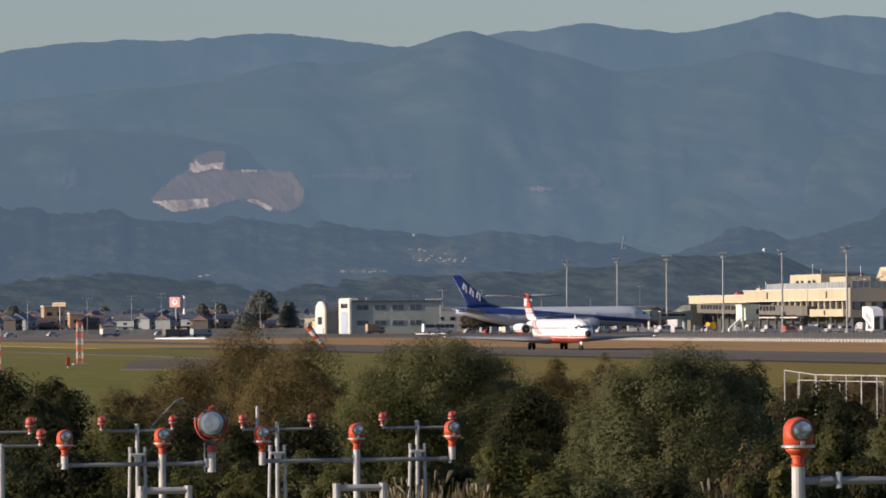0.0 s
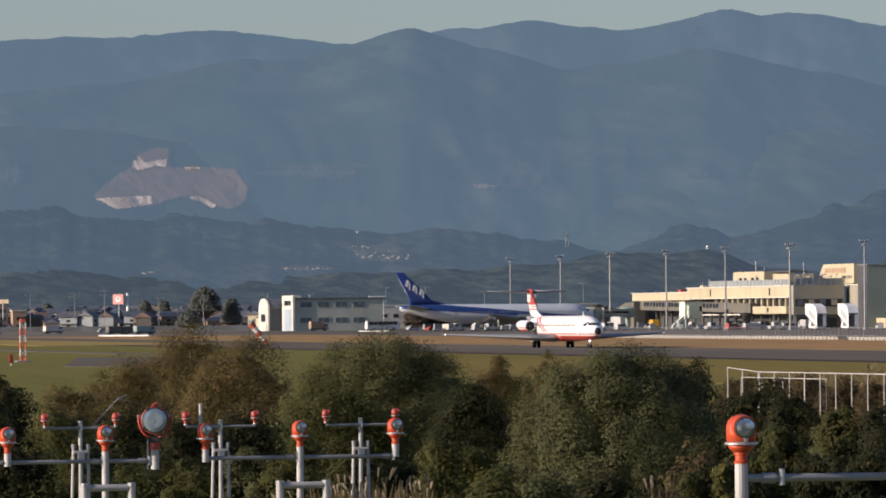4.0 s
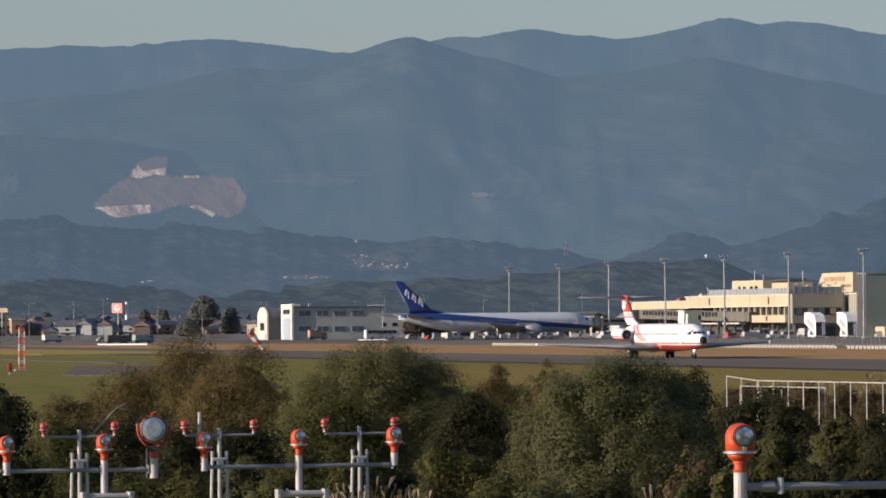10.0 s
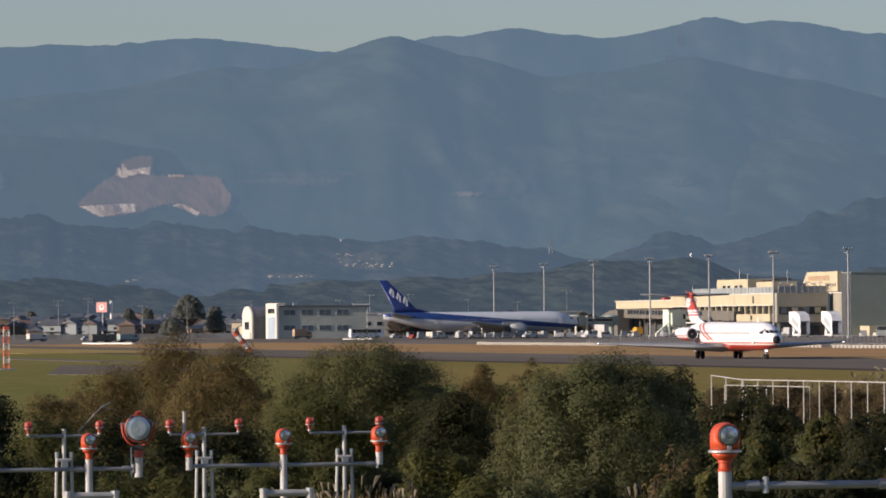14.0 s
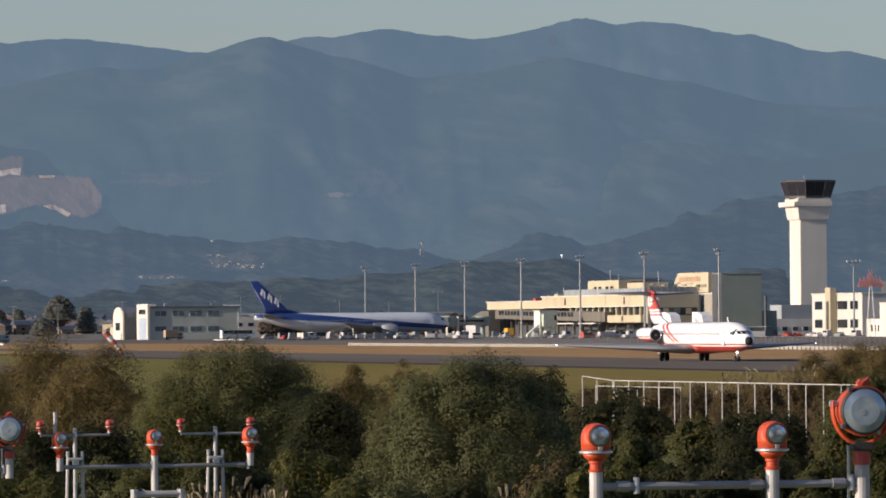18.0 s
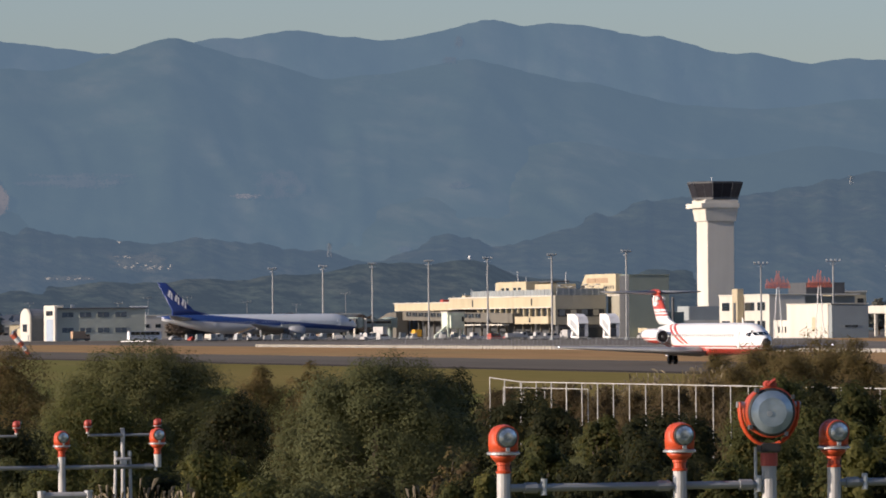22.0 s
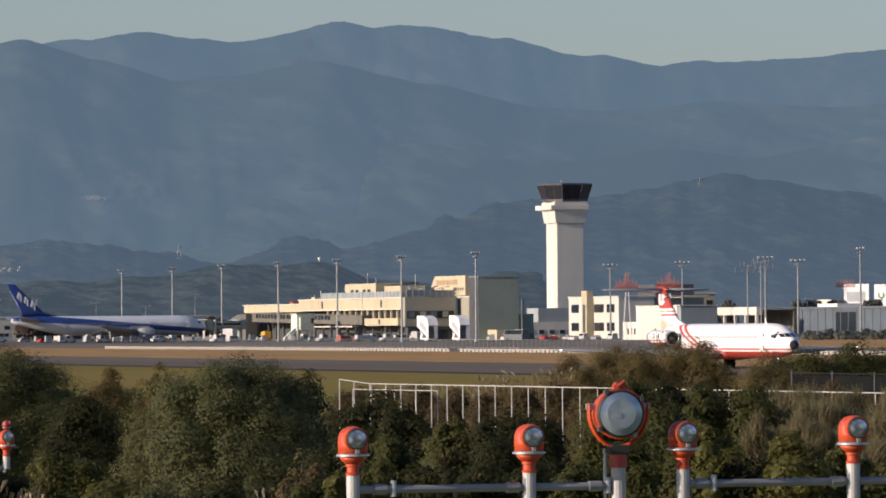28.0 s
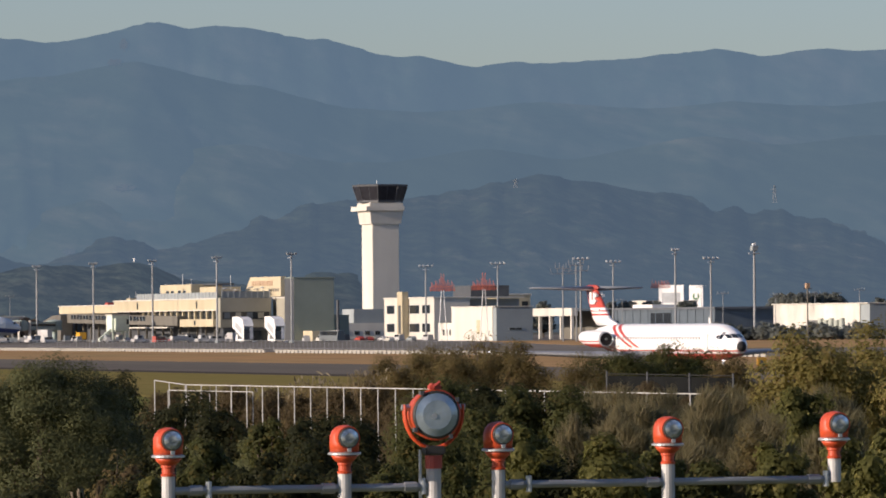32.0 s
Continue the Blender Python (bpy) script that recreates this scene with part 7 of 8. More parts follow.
APRON = [
    ("car", 462, 1715, 95, M_VAN, "white service car on the apron"), ("car", 461, 1676, 70, M_VAN, "white service car on the apron"),
    ("car", 463, 1664, 100, M_RED, "red service car on the apron"), ("tug", 462, 1652, 80, M_VAN, "large white aircraft tow tractor"),
    ("car", 464, 1628, 85, M_DARKGREY, "dark car beside the terminal"), ("car", 464, 1621, 85, M_RED, "dull red car beside the terminal"),
    ("car", 462, 1610, 75, M_VAN, "white car beside the terminal"), ("van", 463, 1596, 70, M_VAN, "white van beside the stairs trucks"),
    ("van", 470, 1702, 90, M_GREY, "grey van under the terminal"), ("car", 470, 1690, 90, M_BLUE, "blue car under the terminal"),
    ("van", 500, 1668, 100, M_VAN, "white van in the vehicle park"), ("van", 503, 1655, 95, M_GREY, "grey van in the vehicle park"),
    ("minibus", 507, 1640, 95, M_VAN, "white bus with dark windows in the vehicle park"), ("van", 506, 1627, 100, M_DARKGREY, "dark van in the vehicle park"),
    ("car", 505, 1608, 95, M_RED, "red car in the vehicle park"), ("car", 505, 1597, 95, M_CREAM, "beige car in the vehicle park"),
    ("car", 505, 1585, 95, M_VAN, "white car in the vehicle park"), ("van", 506, 1573, 95, M_VAN, "white van in the vehicle park"),
    ("car", 506, 1561, 95, M_GREY, "grey car in the vehicle park"), ("van", 507, 1549, 95, M_VAN, "white van in the vehicle park"),
]
APRON += [
    ("minibus", 391, 1862, 8, M_WHITE, "white coach parked in front of the hangar"),
    ("car", 399, 1850, 20, M_VAN, "white car behind the parked airliner"), ("van", 404, 1846, 12, M_GREY, "grey van behind the parked airliner"),
    ("car", 384, 1752, 30, M_RED, "red service car by the airliner's tail"), ("tug", 398, 1729, 15, M_VAN, "white tow tractor under the airliner"),
    ("van", 415, 1722, 5, M_GREY, "grey van under the airliner"), ("car", 424, 1718, 12, M_VAN, "white car by the airliner's nose gear"),
    ("van", 446, 1716, 100, M_VAN, "white van beside the airliner's nose"),
    ("car", 260, 1860, 15, M_VAN, "white car on the far road"), ("car", 300, 1885, 10, M_VAN, "white car on the far road"),
    ("car", 238, 1800, 8, M_VAN, "white car on the far road"),
    ("tug", 433, 1592, 12, M_VAN, "white aircraft tow tractor on the apron"),
    ("van", 437, 1585, 25, M_RED, "red and white van on the apron"),
    ("tug", 446.6, 1572, 8, M_VAN, "white aircraft tow tractor on the apron"),
    ("van", 448.5, 1590, 15, M_DULL, "pale van on the apron"),
    ("van", 452.5, 1579, 5, M_VAN, "white van on the apron"),
    ("van", 465, 1531, 80, M_VAN, "white van beside the stairs trucks"),
    ("van", 459, 1585, 100, M_VAN, "white van by the stairs trucks"),
    ("van", 472, 1539, 95, M_DULL, "pale van beside the fire station"),
    ("minibus", 472, 1529, 100, M_SLATE, "dark bus beside the fire station"),
    ("car", 482, 1526, 92, M_RED, "dull red car beside the fire station"),
    ("car", 489, 1529, 95, M_DULL, "pale car beside the fire station"),
    ("tug", 415, 1648, 20, M_VAN, "white tow tractor near the airliner"),
    ("van", 417, 1638, 30, M_VAN, "white van near the airliner"),
]
for kind, x, y, rz, mat, label in APRON:
    car(x, y, rz, mat, kind, label)
stair_truck(455.6, 1562, 94)
stair_truck(461, 1548, 92)
belt_loader(397, 1738, 20)
service_truck(457.5, 1755, 90, M_YELLOW, "yellow loader truck beneath the boarding gallery", 2.2)
service_truck(441.5, 1578, 6, M_VAN, "white apron truck with a low deck", 1.1)
service_truck(457, 1579, 95, M_VAN, "white box truck beside the stairs trucks", 2.0)
service_truck(440, 1735, 120, M_VAN, "white catering truck at the airliner's nose", 3.2)
service_truck(389, 1745, 30, M_DULL, "pale service truck under the airliner's tail", 1.3)
service_truck(372, 1876, 10, M_FADED, "dull red truck before the hangar windows", 2.4)
service_truck(507, 1673, 95, M_WHITE, "white box truck in the vehicle park", 2.4)
service_truck(263, 1629, 20, M_TAUPE, "drab road works truck on the far asphalt", 1.6)
service_truck(269, 1638, 20, M_TAUPE, "drab road works truck on the far asphalt", 1.6)
service_truck(271, 1628, 20, M_TEAL, "grey-green truck on the far asphalt", 1.6)
service_truck(267, 1780, 20, M_DULL, "pale truck on the far road", 1.6)
def hold_container(x, y, rz, mat):
    c = thing("hold_container", x, y, 0.05, "silver hold container standing on a dolly", "container", "hold containers", rz)
    part("shell", loft([[Vector((a, k, 0.7)), Vector((a, -k, 0.7)), Vector((a, -k, 2.3)), Vector((a, k * 0.55, 2.3)), Vector((a, k, 1.5))] for a, k in ((-0.95, 0.8), (0.95, 0.8))]), mat, c)
    part("dolly", cube(-1.2, 1.2, -0.85, 0.85, 0.4, 0.69, 0.03), M_STEEL, c)
    part("curtain", cube(-0.75, 0.75, -0.86, -0.81, 0.85, 2.1), M_GREY, c)
    for q in (-0.9, 0.9):
        for s in (-0.7, 0.7):
            spin("wheel", c, q, s, 0.2, 0.12)


for i, (x, y) in enumerate(((381, 1731), (385, 1730), (393, 1729), (407, 1725), (411.5, 1726), (419, 1723), (423, 1722), (431, 1719), (434.5, 1721), (443, 1716), (455, 1712), (459, 1713))):
    hold_container(x, y, 5 + 11 * (i % 3), (M_GREY, M_COACH, M_SLATE, M_DULL, M_DARKGREY)[i * 3 % 5])
car(388, 1733, 8, M_DULL, "tug", "pale tow tractor pulling dollies")
car(414, 1720, 190, M_COACH, "tug", "grey tow tractor pulling dollies")
cart_train(402, 1727, 4, 4)
cart_train(428, 1712, 170, 3)
cart_train(452, 1700, 80, 3)


# ---------------------------------------------------------------- red antenna arrays, poles
def red_array(b, d, z0, flat=False):
    """A fan of dipoles, tallest in the middle; the flat kind carries one even row of short ones."""
    a = thing("antenna_array", d * math.sin(radians(b)), d * math.cos(radians(b)), 0, "red lattice antenna array on white legs", "antenna", "red antenna arrays")
    for s in (-1, 1):
        part("leg", tube((s * 1.3, 0, 0), (s * 0.3, 0, z0), 0.13, n=6), M_WHITE, a)
    for i in range(19):
        x = -3.6 + 0.4 * i
        h = 1.4 + 0.7 * (i * 5 % 3) if flat else 5.0 - 0.9 * (i % 2) if abs(x) < 0.7 else 2.7 - 0.4 * abs(x) + 0.6 * (i * 5 % 3)
        part("dipole", tube((x, 0, z0 - 0.4), (x, 0, z0 - 0.4 + h), 0.12, 0.07, n=5), M_ARRAY, a)
    for z in (0.0, 0.9):
        part("beam", tube((-3.8 + z, 0, z0 + z), (3.8 - z, 0, z0 + z), 0.1, n=6), M_ARRAY, a)


red_array(18.28, 1600, 14.6)
red_array(18.70, 1600, 14.8)
red_array(20.49, 2030, 17.6, True)


def utility_pole(b, d, h, arms, yoke=False):
    x, y = d * math.sin(radians(b)), d * math.cos(radians(b))
    p = thing("utility_pole", x, y, 0, "grey utility pole with crossarms", "pole", "utility poles")
    part("pole", tube((0, 0, 0), (0, 0, h), 0.2 if yoke else 0.14, 0.14 if yoke else 0.09, 8), M_MAST, p)
    if yoke:
        for z, w in ((h - 2.0, 3.3), (h - 0.6, 2.0)):
            bar = part("yoke_arm", tube((-w, 0, z), (w, 0, z), 0.09, n=6), M_MAST, p)
            for k in (-1, -0.45, 0.5, 1):
                part("upright", tube((k * w, 0, z), (k * w * 1.05, 0, z + 1.5), 0.07, n=6), M_MAST, bar)
    for i in range(arms):
        z = h - 0.7 - 1.5 * i
        arm = part("crossarm", cube(-1.9, 1.9, -0.08, 0.08, z, z + 0.15), M_MAST, p)
        for s in (-1.7, -0.6, 0.6, 1.7):
            part("insulator", tube((s, 0, z + 0.18), (s, 0, z + 0.75), 0.08, n=6), M_GREY, arm)


for b, d, h, arms in ((20.1, 1900, 13, 1), (20.9, 1850, 17, 1), (21.12, 1700, 14, 1), (21.65, 1700, 13.5, 1), (22.05, 1720, 14, 1),
                      (8.3, 2100, 14, 1), (8.75, 2150, 15, 2), (9.05, 2200, 16, 2), (9.6, 2180, 13, 1), (10.05, 2220, 14, 2), (10.7, 2300, 15, 1), (7.7, 2160, 13, 1),
                      (12.9, 2300, 15, 1), (13.4, 2350, 14, 1), (12.3, 2300, 17, 1), (13.9, 2300, 18, 1), (11.6, 2330, 15, 1), (11.9, 2320, 17, 1), (17.0, 2100, 13, 1), (16.6, 1900, 20, 0), (17.6, 2000, 14, 1), (22.5, 1750, 15, 1), (22.9, 1760, 14, 1)):
    utility_pole(b, d, h, arms)
utility_pole(19.50, 1500, 20.0, 0, True)
utility_pole(19.635, 1480, 20.6, 0, True)


# ---------------------------------------------------------------- the town behind the field
# Brown and rust roofs are desaturated to put distance haze into their colour.
ROOFS = [paint("grey_roof_tiles", (0.10, 0.105, 0.115), 0.5, vary=0.3), paint("blue_grey_roof_tiles", (0.065, 0.08, 0.10), 0.45, vary=0.3),
         paint("hazed_brown_roof_tiles", (0.125, 0.09, 0.072), 0.6, vary=0.3), paint("hazed_rust_roof_sheet", (0.165, 0.105, 0.085), 0.7, vary=0.3)]
WALLS = [M_PALE, M_CREAM, M_GREY, M_WHITE, paint("brown_plaster", (0.24, 0.17, 0.12), 0.8, vary=0.2), paint("dark_timber_wall", (0.08, 0.07, 0.06), 0.8, vary=0.2)]
ROOF_WORDS, WALL_WORDS = ("grey tiled", "blue-grey tiled", "brown tiled", "rust-coloured"), ("pale", "cream", "grey", "white", "brown", "dark timber")


def house(x, y, rz, w, d, h, ir, iw):
    o = thing("house", x, y, 0, f"small {WALL_WORDS[iw]} house with a {ROOF_WORDS[ir]} gable roof", "house", "town houses", rz)
    part("wall", cube(-w / 2, w / 2, -d / 2, d / 2, 0, h), WALLS[iw], o)
    r = h + min(w, d) * 0.32
    e = 0.7
    part("roof", loft([[Vector((sx * (w / 2 + e), -d / 2 - e, h - 0.1)), Vector((sx * (w / 2 + e), 0, r)), Vector((sx * (w / 2 + e), d / 2 + e, h - 0.1)), Vector((sx * (w / 2 + e), 0, h + 0.05))] for sx in (-1, 1)]), ROOFS[ir], o)
    part("gable", loft([[Vector((sx * w / 2 * 0.99, -d / 2, h)), Vector((sx * w / 2 * 0.99, 0, r - 0.25)), Vector((sx * w / 2 * 0.99, d / 2, h))] for sx in (-1, 1)]), WALLS[iw], o)
    n = max(1, int(w / 4))
    for i in range(n):
        cx = -w / 2 + w * (i + 0.5) / n
        part("window", cube(cx - 0.8, cx + 0.8, -d / 2 - 0.05, -d / 2 + 0.02, 1.0, 2.3), M_GLASS, o)
        if h > 4.5:
            part("window", cube(cx - 0.8, cx + 0.8, -d / 2 - 0.05, -d / 2 + 0.02, 3.4, 4.4), M_GLASS, o)
    if h > 4.5:
        part("porch_roof", cube(-w / 2 - 0.6, w / 2 + 0.6, -d / 2 - 1.2, -d / 2 - 0.06, 2.6, 2.8), ROOFS[ir], o)


town = random.Random(5)
for b0, b1, d0, d1, n in ((6.9, 10.8, 2330, 3050, 265), (11.0, 14.6, 2300, 3000, 70), (17.0, 18.4, 2000, 2500, 6), (20.2, 23.3, 1900, 2500, 20)):
    for i in range(n):
        b, d = b0 + (b1 - b0) * (i + town.random()) / n, town.uniform(d0, d1)
        house(d * math.sin(radians(b)), d * math.cos(radians(b)), town.choice((0, 90, 8, 98, -28, -38, 55, 62)), town.uniform(5, 9.5), town.uniform(5, 8),
              town.choice((3.0, 3.6, 4.6, 5.2, 5.6, 6.0)) + (max(0.0, d - 2450) / 130 if b < 11 else 0.0), town.choice((0, 0, 1, 1, 1, 2, 3)), town.choice((2, 2, 4, 5, 5, 4, 0, 5, 3, 1, 4)))


def block(b, d, w, dep, h, mat, label):
    o = thing("flat_block", d * math.sin(radians(b)), d * math.cos(radians(b)), 0, label, "building")
    part("wall", cube(-w / 2, w / 2, 0, dep, 0, h, 0.04), mat, o)
    part("roof_edge", cube(-w / 2 - 0.3, w / 2 + 0.3, -0.3, dep + 0.3, h, h + 0.5), M_PALE, o)
    for k in range(int(h // 3.4)):
        for i in range(max(1, int(w / 4))):
            cx = -w / 2 + w * (i + 0.5) / max(1, int(w / 4))
            part("window", cube(cx - 1.1, cx + 1.1, -0.06, 0.02, 1.0 + 3.3 * k, 2.5 + 3.3 * k), M_GLASS, o)


block(7.97, 2410, 9, 9, 11.4, M_FADED, "orange-brown block below a cream sign board")
block(8.19, 2350, 5.4, 7, 8.2, M_FADED, "small faded red block among the town houses")
block(8.0, 2500, 30, 12, 7, M_PALE, "low pale block in the town")
block(10.6, 2400, 24, 12, 5, M_HOME, "low drab block behind the trees")
block(13.9, 2300, 12, 10, 9, M_PALE, "low pale block behind the parked airliner")
block(12.0, 2280, 14, 10, 9, M_PALE, "pale block behind the hangar")
block(20.6, 2080, 20, 14, 12.5, M_PALE, "white shop building below its sign boards")
block(19.0, 1900, 12, 10, 14.5, M_CREAM, "small cream tank house behind the workshop")


def sign_on_post(b, d, w, z0, z1, mats, label, emblem=True):
    s = thing("shop_sign", d * math.sin(radians(b)), d * math.cos(radians(b)), 0, label, "sign", rz=-40)
    part("post", tube((0, 0.6, 0), (0, 0.6, z1 - 0.3), 0.35, n=8), M_STEEL, s)
    part("board", cube(-w / 2, w / 2, -0.3, 0.3, z0, z1, 0.05), mats[0], s)
    if not emblem:
        part("sign_bar", cube(-w * 0.36, w * 0.36, -0.36, -0.301, z0 + (z1 - z0) * 0.3, z0 + (z1 - z0) * 0.7), mats[1], s)
        return
    part("emblem", lathe([(w * 0.24, -0.36), (w * 0.24, -0.301)], 16, m=Matrix.Translation((0, 0, (z0 + z1) / 2)) @ Matrix.Rotation(math.pi / 2, 4, "X") @ Matrix.Scale(-1, 4, (0, 0, 1))), mats[1], s)
    part("emblem_bar", cube(-w * 0.1, w * 0.12, -0.4, -0.361, z0 + (z1 - z0) * 0.42, z0 + (z1 - z0) * 0.7), mats[0], s)


M_GREENP = paint("green_paint", (0.04, 0.16, 0.06), 0.5, vary=0.2)
# Sign red is paled in its colour to allow for haze.
M_SIGNRED = paint("haze_paled_sign_red", (0.60, 0.24, 0.22), 0.5, vary=0.15)
sign_on_post(20.851, 2150, 5.6, 10.6, 18.9, (M_WHITE, M_GREENP), "white square shop sign with a green emblem")
sign_on_post(20.60, 2060, 9.6, 9.3, 18.5, (M_WHITE, M_COACH), "broad white shop sign board with a grey bar on a post", False)
sign_on_post(9.19, 2480, 5.4, 11.0, 15.4, (M_SIGNRED, M_WHITE), "red square sign above the town roofs")
sign_on_post(8.02, 2400, 6.6, 11.5, 13.2, (M_CREAM, M_FADED), "cream sign board above the town roofs", False)
ch = thing("chimney", 2480 * math.sin(radians(9.285)), 2480 * math.cos(radians(9.285)), 0, "slim white chimney in the town", "chimney")
part("shaft", tube((0, 0, 0), (0, 0, 15.8), 0.8, 0.6, 12), M_WHITE, ch)
part("rim", tube((0, 0, 15.8), (0, 0, 16.1), 0.72, 0.72, 12), M_GREY, ch)
wall = thing("boundary_wall", 0, 0, 0, "long low white boundary wall along the town", "wall")
for i in range(10):
    part("panel", cube(236 + 22 * i, 257.8 + 22 * i, 2120 + 3 * i, 2120.5 + 3 * i, 0, 1.9), M_KERB, wall)


def town_tree(name, r, h, seed, mat, label, clear=0.26):
    rng = np.random.default_rng(seed)
    p = thing(name, 0, 0, 0, label, "tree", "town trees")
    ctr = crown("crown", r, h * (1 - clear), rng, 10, 0.9, 0.6, mat, p, 0.14, -0.05)
    p.children[0].location.z = h * clear
    ctr = ctr + np.array((0, 0, h * clear))
    bm = bmesh.new()
    rod(bm, (0, 0, 0), (0, 0, h * 0.6), 0.05 * r + 0.15, 0.12, 8)
    for c in ctr[::4]:
        c = Vector(c)
        rod(bm, (0, 0, min(c.z * 0.6, h * 0.5)), c, 0.12, 0.04, 5, False)
    part("trunk", bm, M_TRUNK, p)
    return p


def at_bearing(b, d, rz=0):
    return pose(d * math.sin(radians(b)), d * math.cos(radians(b)), 0, 0, 0, rz)


# Leaf colour is greyed and lifted to paint haze over the far trees.
F_TOWN = foliage("haze_greyed_leaves", (0.110, 0.125, 0.115), (0.17, 0.18, 0.155), tinted=0.05)
tall = town_tree("tall_tree", 6.2, 17.0, 31, F_TOWN, "tall tree above the town roofs, leaves greyed for haze", 0.46)
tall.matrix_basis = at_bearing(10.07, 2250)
mid = town_tree("garden_tree", 4.0, 12.5, 32, F_TOWN, "garden tree among the houses, leaves greyed for haze")
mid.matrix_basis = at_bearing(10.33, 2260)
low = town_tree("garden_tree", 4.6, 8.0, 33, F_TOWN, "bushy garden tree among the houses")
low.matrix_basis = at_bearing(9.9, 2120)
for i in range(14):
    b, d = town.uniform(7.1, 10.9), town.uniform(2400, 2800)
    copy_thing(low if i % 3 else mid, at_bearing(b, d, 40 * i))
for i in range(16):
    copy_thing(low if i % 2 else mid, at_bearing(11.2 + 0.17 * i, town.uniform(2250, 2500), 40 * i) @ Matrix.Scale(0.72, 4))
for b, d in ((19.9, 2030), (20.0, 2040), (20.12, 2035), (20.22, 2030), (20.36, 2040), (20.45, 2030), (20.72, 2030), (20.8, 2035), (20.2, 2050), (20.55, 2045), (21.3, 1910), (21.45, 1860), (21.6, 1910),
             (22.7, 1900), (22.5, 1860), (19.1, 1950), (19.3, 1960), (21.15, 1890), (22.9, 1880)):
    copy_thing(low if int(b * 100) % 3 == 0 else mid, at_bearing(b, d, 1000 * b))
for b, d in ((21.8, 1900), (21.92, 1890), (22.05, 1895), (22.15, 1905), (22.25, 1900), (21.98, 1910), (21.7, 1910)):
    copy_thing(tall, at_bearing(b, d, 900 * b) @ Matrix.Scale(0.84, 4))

F_BELT = foliage("autumn_belt_leaves", (0.085, 0.072, 0.060), (0.13, 0.11, 0.09), (0.15, 0.10, 0.07), 0.2)
belt = town_tree("belt_tree", 4.8, 9.6, 37, F_BELT, "brownish tree in the belt behind the apron")
tagged(belt, group="tree belt")
belt.matrix_basis = at_bearing(12.2, 2280)
for i in range(44):
    copy_thing(belt, at_bearing(12.25 + 0.065 * i + town.uniform(-0.03, 0.03), town.uniform(2260, 2420), 50 * i) @ Matrix.Scale(town.uniform(0.6, 1.08), 4))
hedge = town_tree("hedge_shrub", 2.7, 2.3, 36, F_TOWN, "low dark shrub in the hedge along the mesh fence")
tagged(hedge, category="shrub", group="hedge shrubs")
hedge.matrix_basis = at_bearing(20.12, 1490)
for i in range(24):
    copy_thing(hedge, at_bearing(20.18 + 0.075 * i, 1480 + 9 * (i % 4), 70 * i) @ Matrix.Scale(0.62 + 0.13 * ((i * 7) % 5), 4))
for i in range(26):
    copy_thing(hedge, at_bearing(21.05 + 0.075 * i, 1462 + 8 * (i % 3), 55 * i) @ Matrix.Scale(1.05 + 0.14 * ((i * 5) % 6), 4))
pole = thing("marker_pole", *(1100 * f(radians(21.975)) for f in (math.sin, math.cos)), 0, "brown steel pole with a red lamp box", "pole")
part("pole", tube((0, 0, 0), (0, 0, 11.6), 0.2, 0.13, 8), M_TAUPE, pole)
part("lamp_box", cube(-0.4, 0.4, -0.4, 0.4, 11.3, 12.3, 0.08), M_FADED, pole, "faded red lamp box")
part("bracket", cube(-1.0, 1.0, -0.06, 0.06, 11.15, 11.29), M_TAUPE, pole)
dome = tagged(new("radome"), "small white radome on the wooded hill", "radome")
dome.matrix_basis = Matrix.Translation(hillside(15.163, 0.655))
part("shell", lathe([(0.5, -2.0), (0.5, 0.6), (0.95, 0.9), (1.05, 1.5), (0.75, 2.1), (0.05, 2.4)], 14), M_WHITE, dome, "white shell", smooth=True)

# small pale houses and roofs on the hillsides
hill = random.Random(9)
SPOTS = [(9.50, 0.452, 3.4), (9.54, 0.455, 3.4), (9.46, 0.449, 2.6), (11.62, 0.848, 1.7), (11.69, 0.705, 3.0), (11.73, 0.69, 2.4)]
SPOTS += [(hill.uniform(10.85, 11.38), 0.475 + 0.02 * hill.random(), hill.uniform(1.4, 3.2)) for i in range(16)]
SPOTS += [(hill.uniform(11.64, 12.14), hill.uniform(0.575, 0.615), hill.uniform(1.0, 2.4)) for i in range(20)]
SPOTS += [(hill.uniform(11.50, 11.95), hill.uniform(0.62, 0.71), hill.uniform(0.8, 1.5)) for i in range(8)]
for b, el, w in SPOTS:
    v = tagged(new("hillside_house"), "small pale building on the wooded hillside", "house", "hillside houses")
    v.matrix_basis = Matrix.Translation(hillside(b, el)) @ pose(0, 0, 0, 0, 0, -45 - 20 * hill.random())
    h = hill.uniform(0.35, 0.8)
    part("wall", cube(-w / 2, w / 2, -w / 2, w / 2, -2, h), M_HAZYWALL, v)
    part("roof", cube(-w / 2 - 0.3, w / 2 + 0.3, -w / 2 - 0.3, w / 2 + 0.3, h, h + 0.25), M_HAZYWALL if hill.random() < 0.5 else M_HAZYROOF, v)


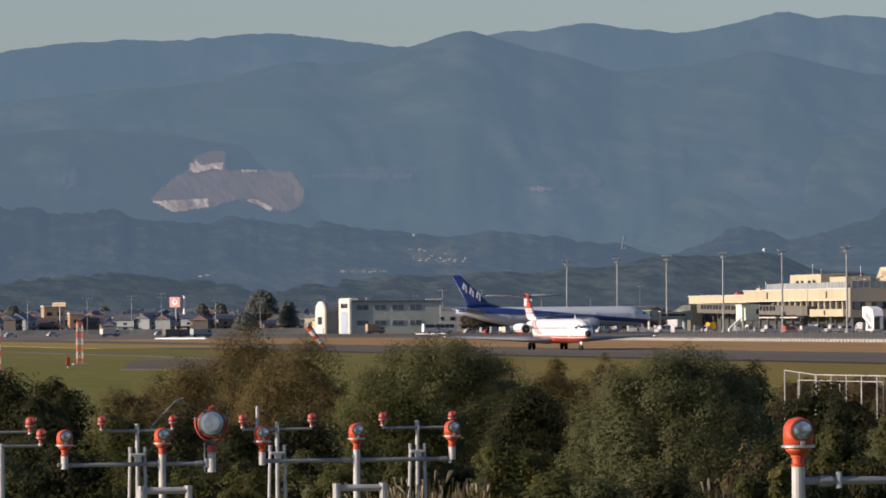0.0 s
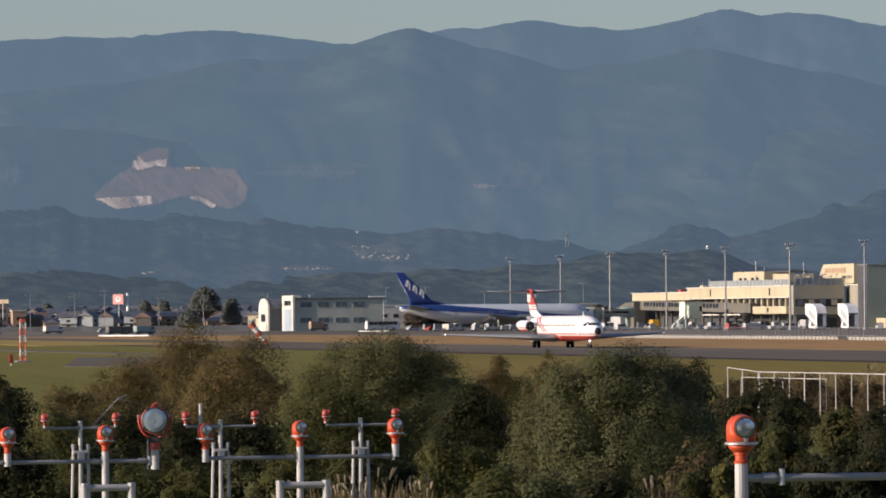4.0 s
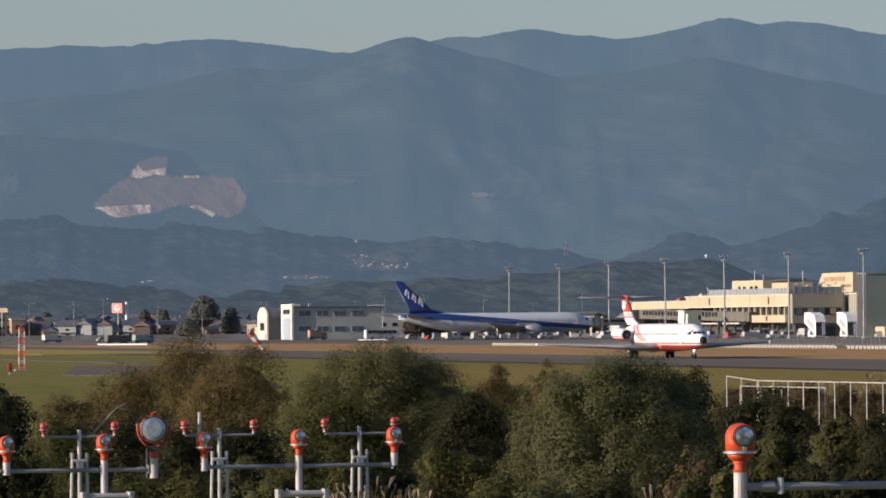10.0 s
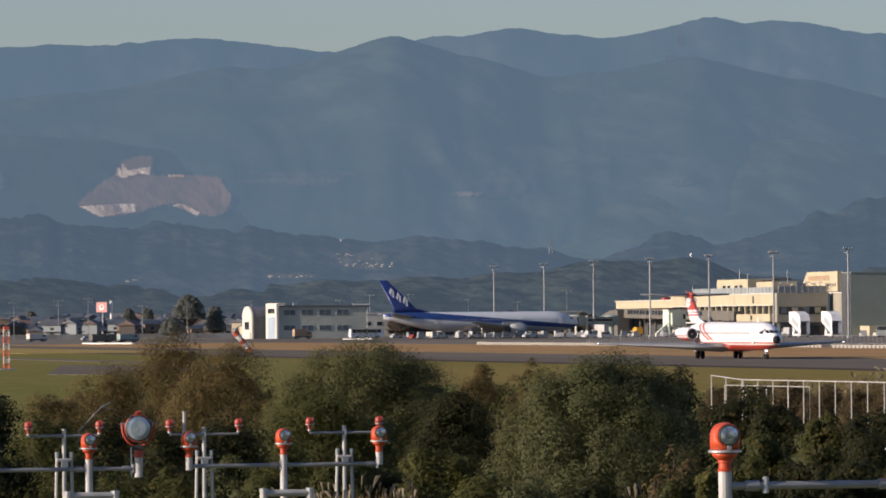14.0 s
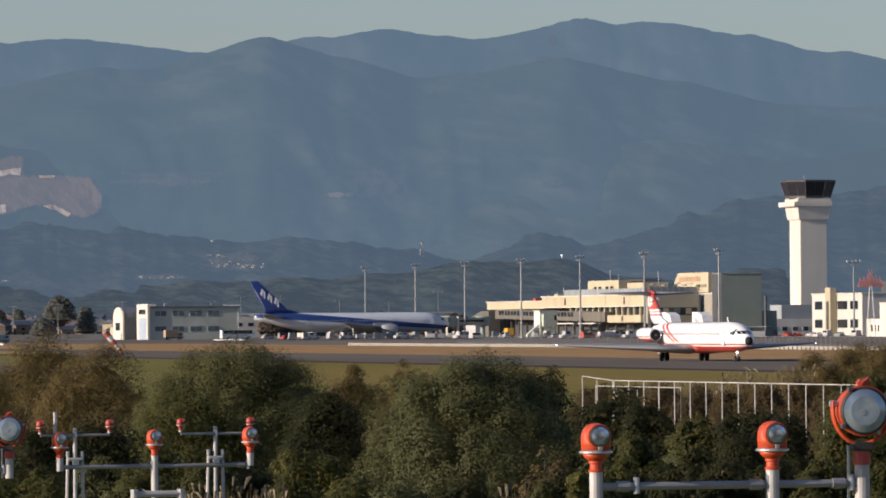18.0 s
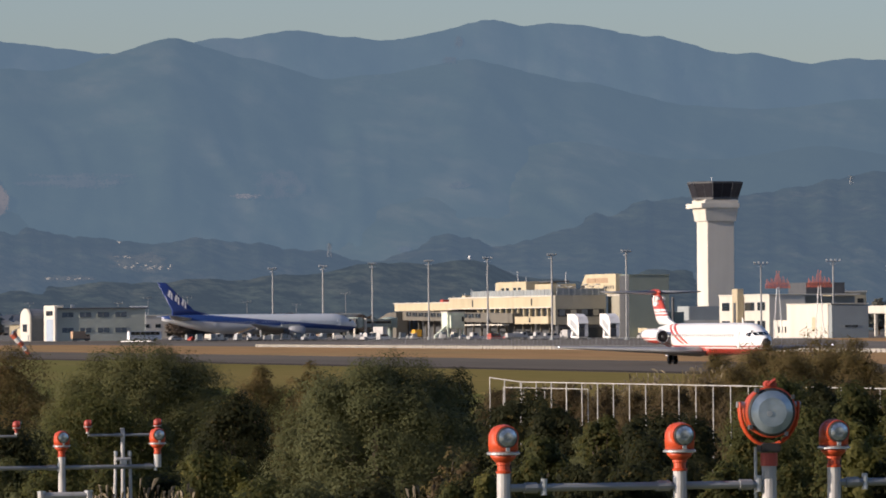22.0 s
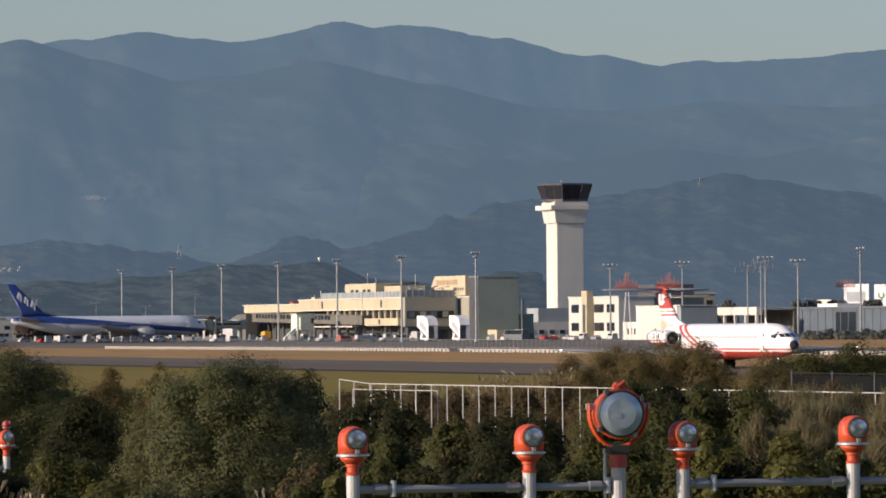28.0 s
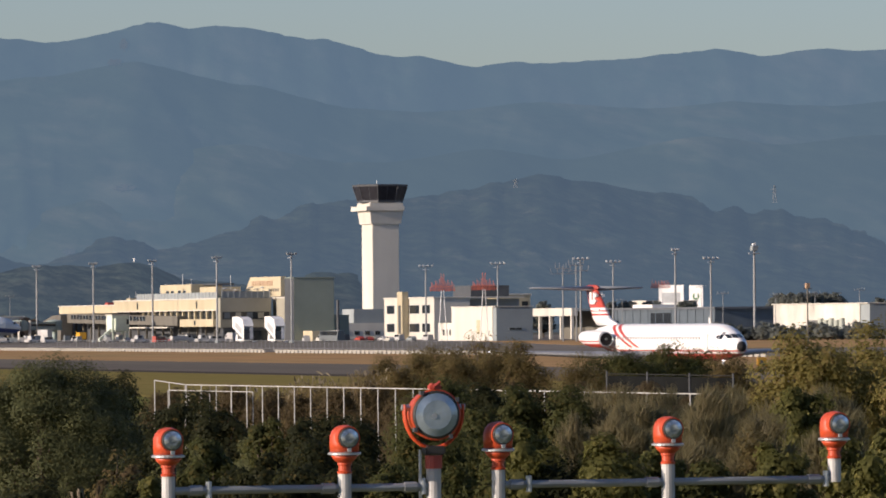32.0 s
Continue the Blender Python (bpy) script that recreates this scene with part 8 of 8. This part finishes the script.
def pylon(b, d, el0, el1):
    foot = hillside(b, el0)
    h = foot.length * math.tan(radians(el1 - el0))
    p = tagged(new("power_pylon"), "grey lattice power pylon on a hill", "pylon", "power pylons")
    p.matrix_basis = Matrix.Translation(foot)
    for sx in (-1, 1):
        for sy in (-1, 1):
            part("leg", tube((sx * 1.6, sy * 1.6, -3), (sx * 0.2, sy * 0.2, h), 0.11, n=5), M_MAST, p)
    for k in (0.6, 0.75, 0.9):
        part("crossarm", cube(-2.2, 2.2, -0.15, 0.15, h * k, h * k + 0.18), M_MAST, p)
    for k in range(5):
        s = 1 if k % 2 else -1
        part("brace", tube((s * (1.5 - 0.27 * k), -1.2 + 0.2 * k, h * k / 5), (-s * (1.3 - 0.27 * k), -1.0 + 0.2 * k, h * (k + 1) / 5), 0.06, n=5), M_STEEL, p)


for b, d, e0, e1 in ((13.74, 3120, 0.69, 0.83), (19.03, 3150, 1.38, 1.47), (21.65, 3150, 1.2, 1.38)):
    pylon(b, d, e0, e1)

dead = thing("dead_branch", 20.36, 129.38, 0, "pale bare branch sticking out of the bushes", "branch")
part("stem", tube((-0.1, 0.1, 0), (0.0, 0.0, 2.42), 0.035, 0.03, 6), M_HOME, dead)
part("bough", tube((0.0, 0.0, 2.42), (0.36, 0.15, 2.77), 0.022, 0.014, 6), M_HOME, dead)
part("bough", tube((0.36, 0.15, 2.77), (0.6, 0.42, 2.97), 0.022, 0.014, 6), M_HOME, dead)
part("bough", tube((0.6, 0.42, 2.97), (0.9, 0.88, 3.07), 0.022, 0.014, 6), M_HOME, dead)
part("twig", tube((0.6, 0.42, 2.97), (0.90, 0.42, 2.92), 0.012, 0.006, 5), M_HOME, dead)


# ---------------------------------------------------------------- what moves
def motions():
    track = [(0, 819.96), (1, 808.79), (2, 798.48), (3, 788.72), (4, 779.26), (5, 769.91), (6, 760.53), (7, 751.02), (8, 741.33), (9, 731.41),
             (10, 721.28), (11, 710.93), (12, 700.4), (13, 689.72), (14, 678.94), (15, 668.11), (16, 657.27), (17, 646.47), (18, 635.74),
             (19, 625.13), (20, 614.66), (21, 604.35), (22, 594.21), (23, 584.24), (24, 574.43), (25, 564.78), (26, 555.25), (27, 545.84),
             (28, 536.52), (29, 527.26), (30, 518.04), (31, 508.87), (32, 499.73)]
    walk(airliner, [(t, pose(195, y, 0.06, 0, 0, -90)) for t, y in track])
    def gone(t):
        i = min(int(t), 31)
        (t0, y0), (t1, y1) = track[i], track[i + 1]
        return 819.96 - (y0 + (y1 - y0) * (t - t0) / (t1 - t0))
    for w in airliner_wheels:
        x, y, r = w.matrix_basis.translation
        walk(w, [(k / 30, pose(x, y, r, 0, math.degrees(gone(k / 30) / r) % 360, 0)) for k in range(961)])


motions()
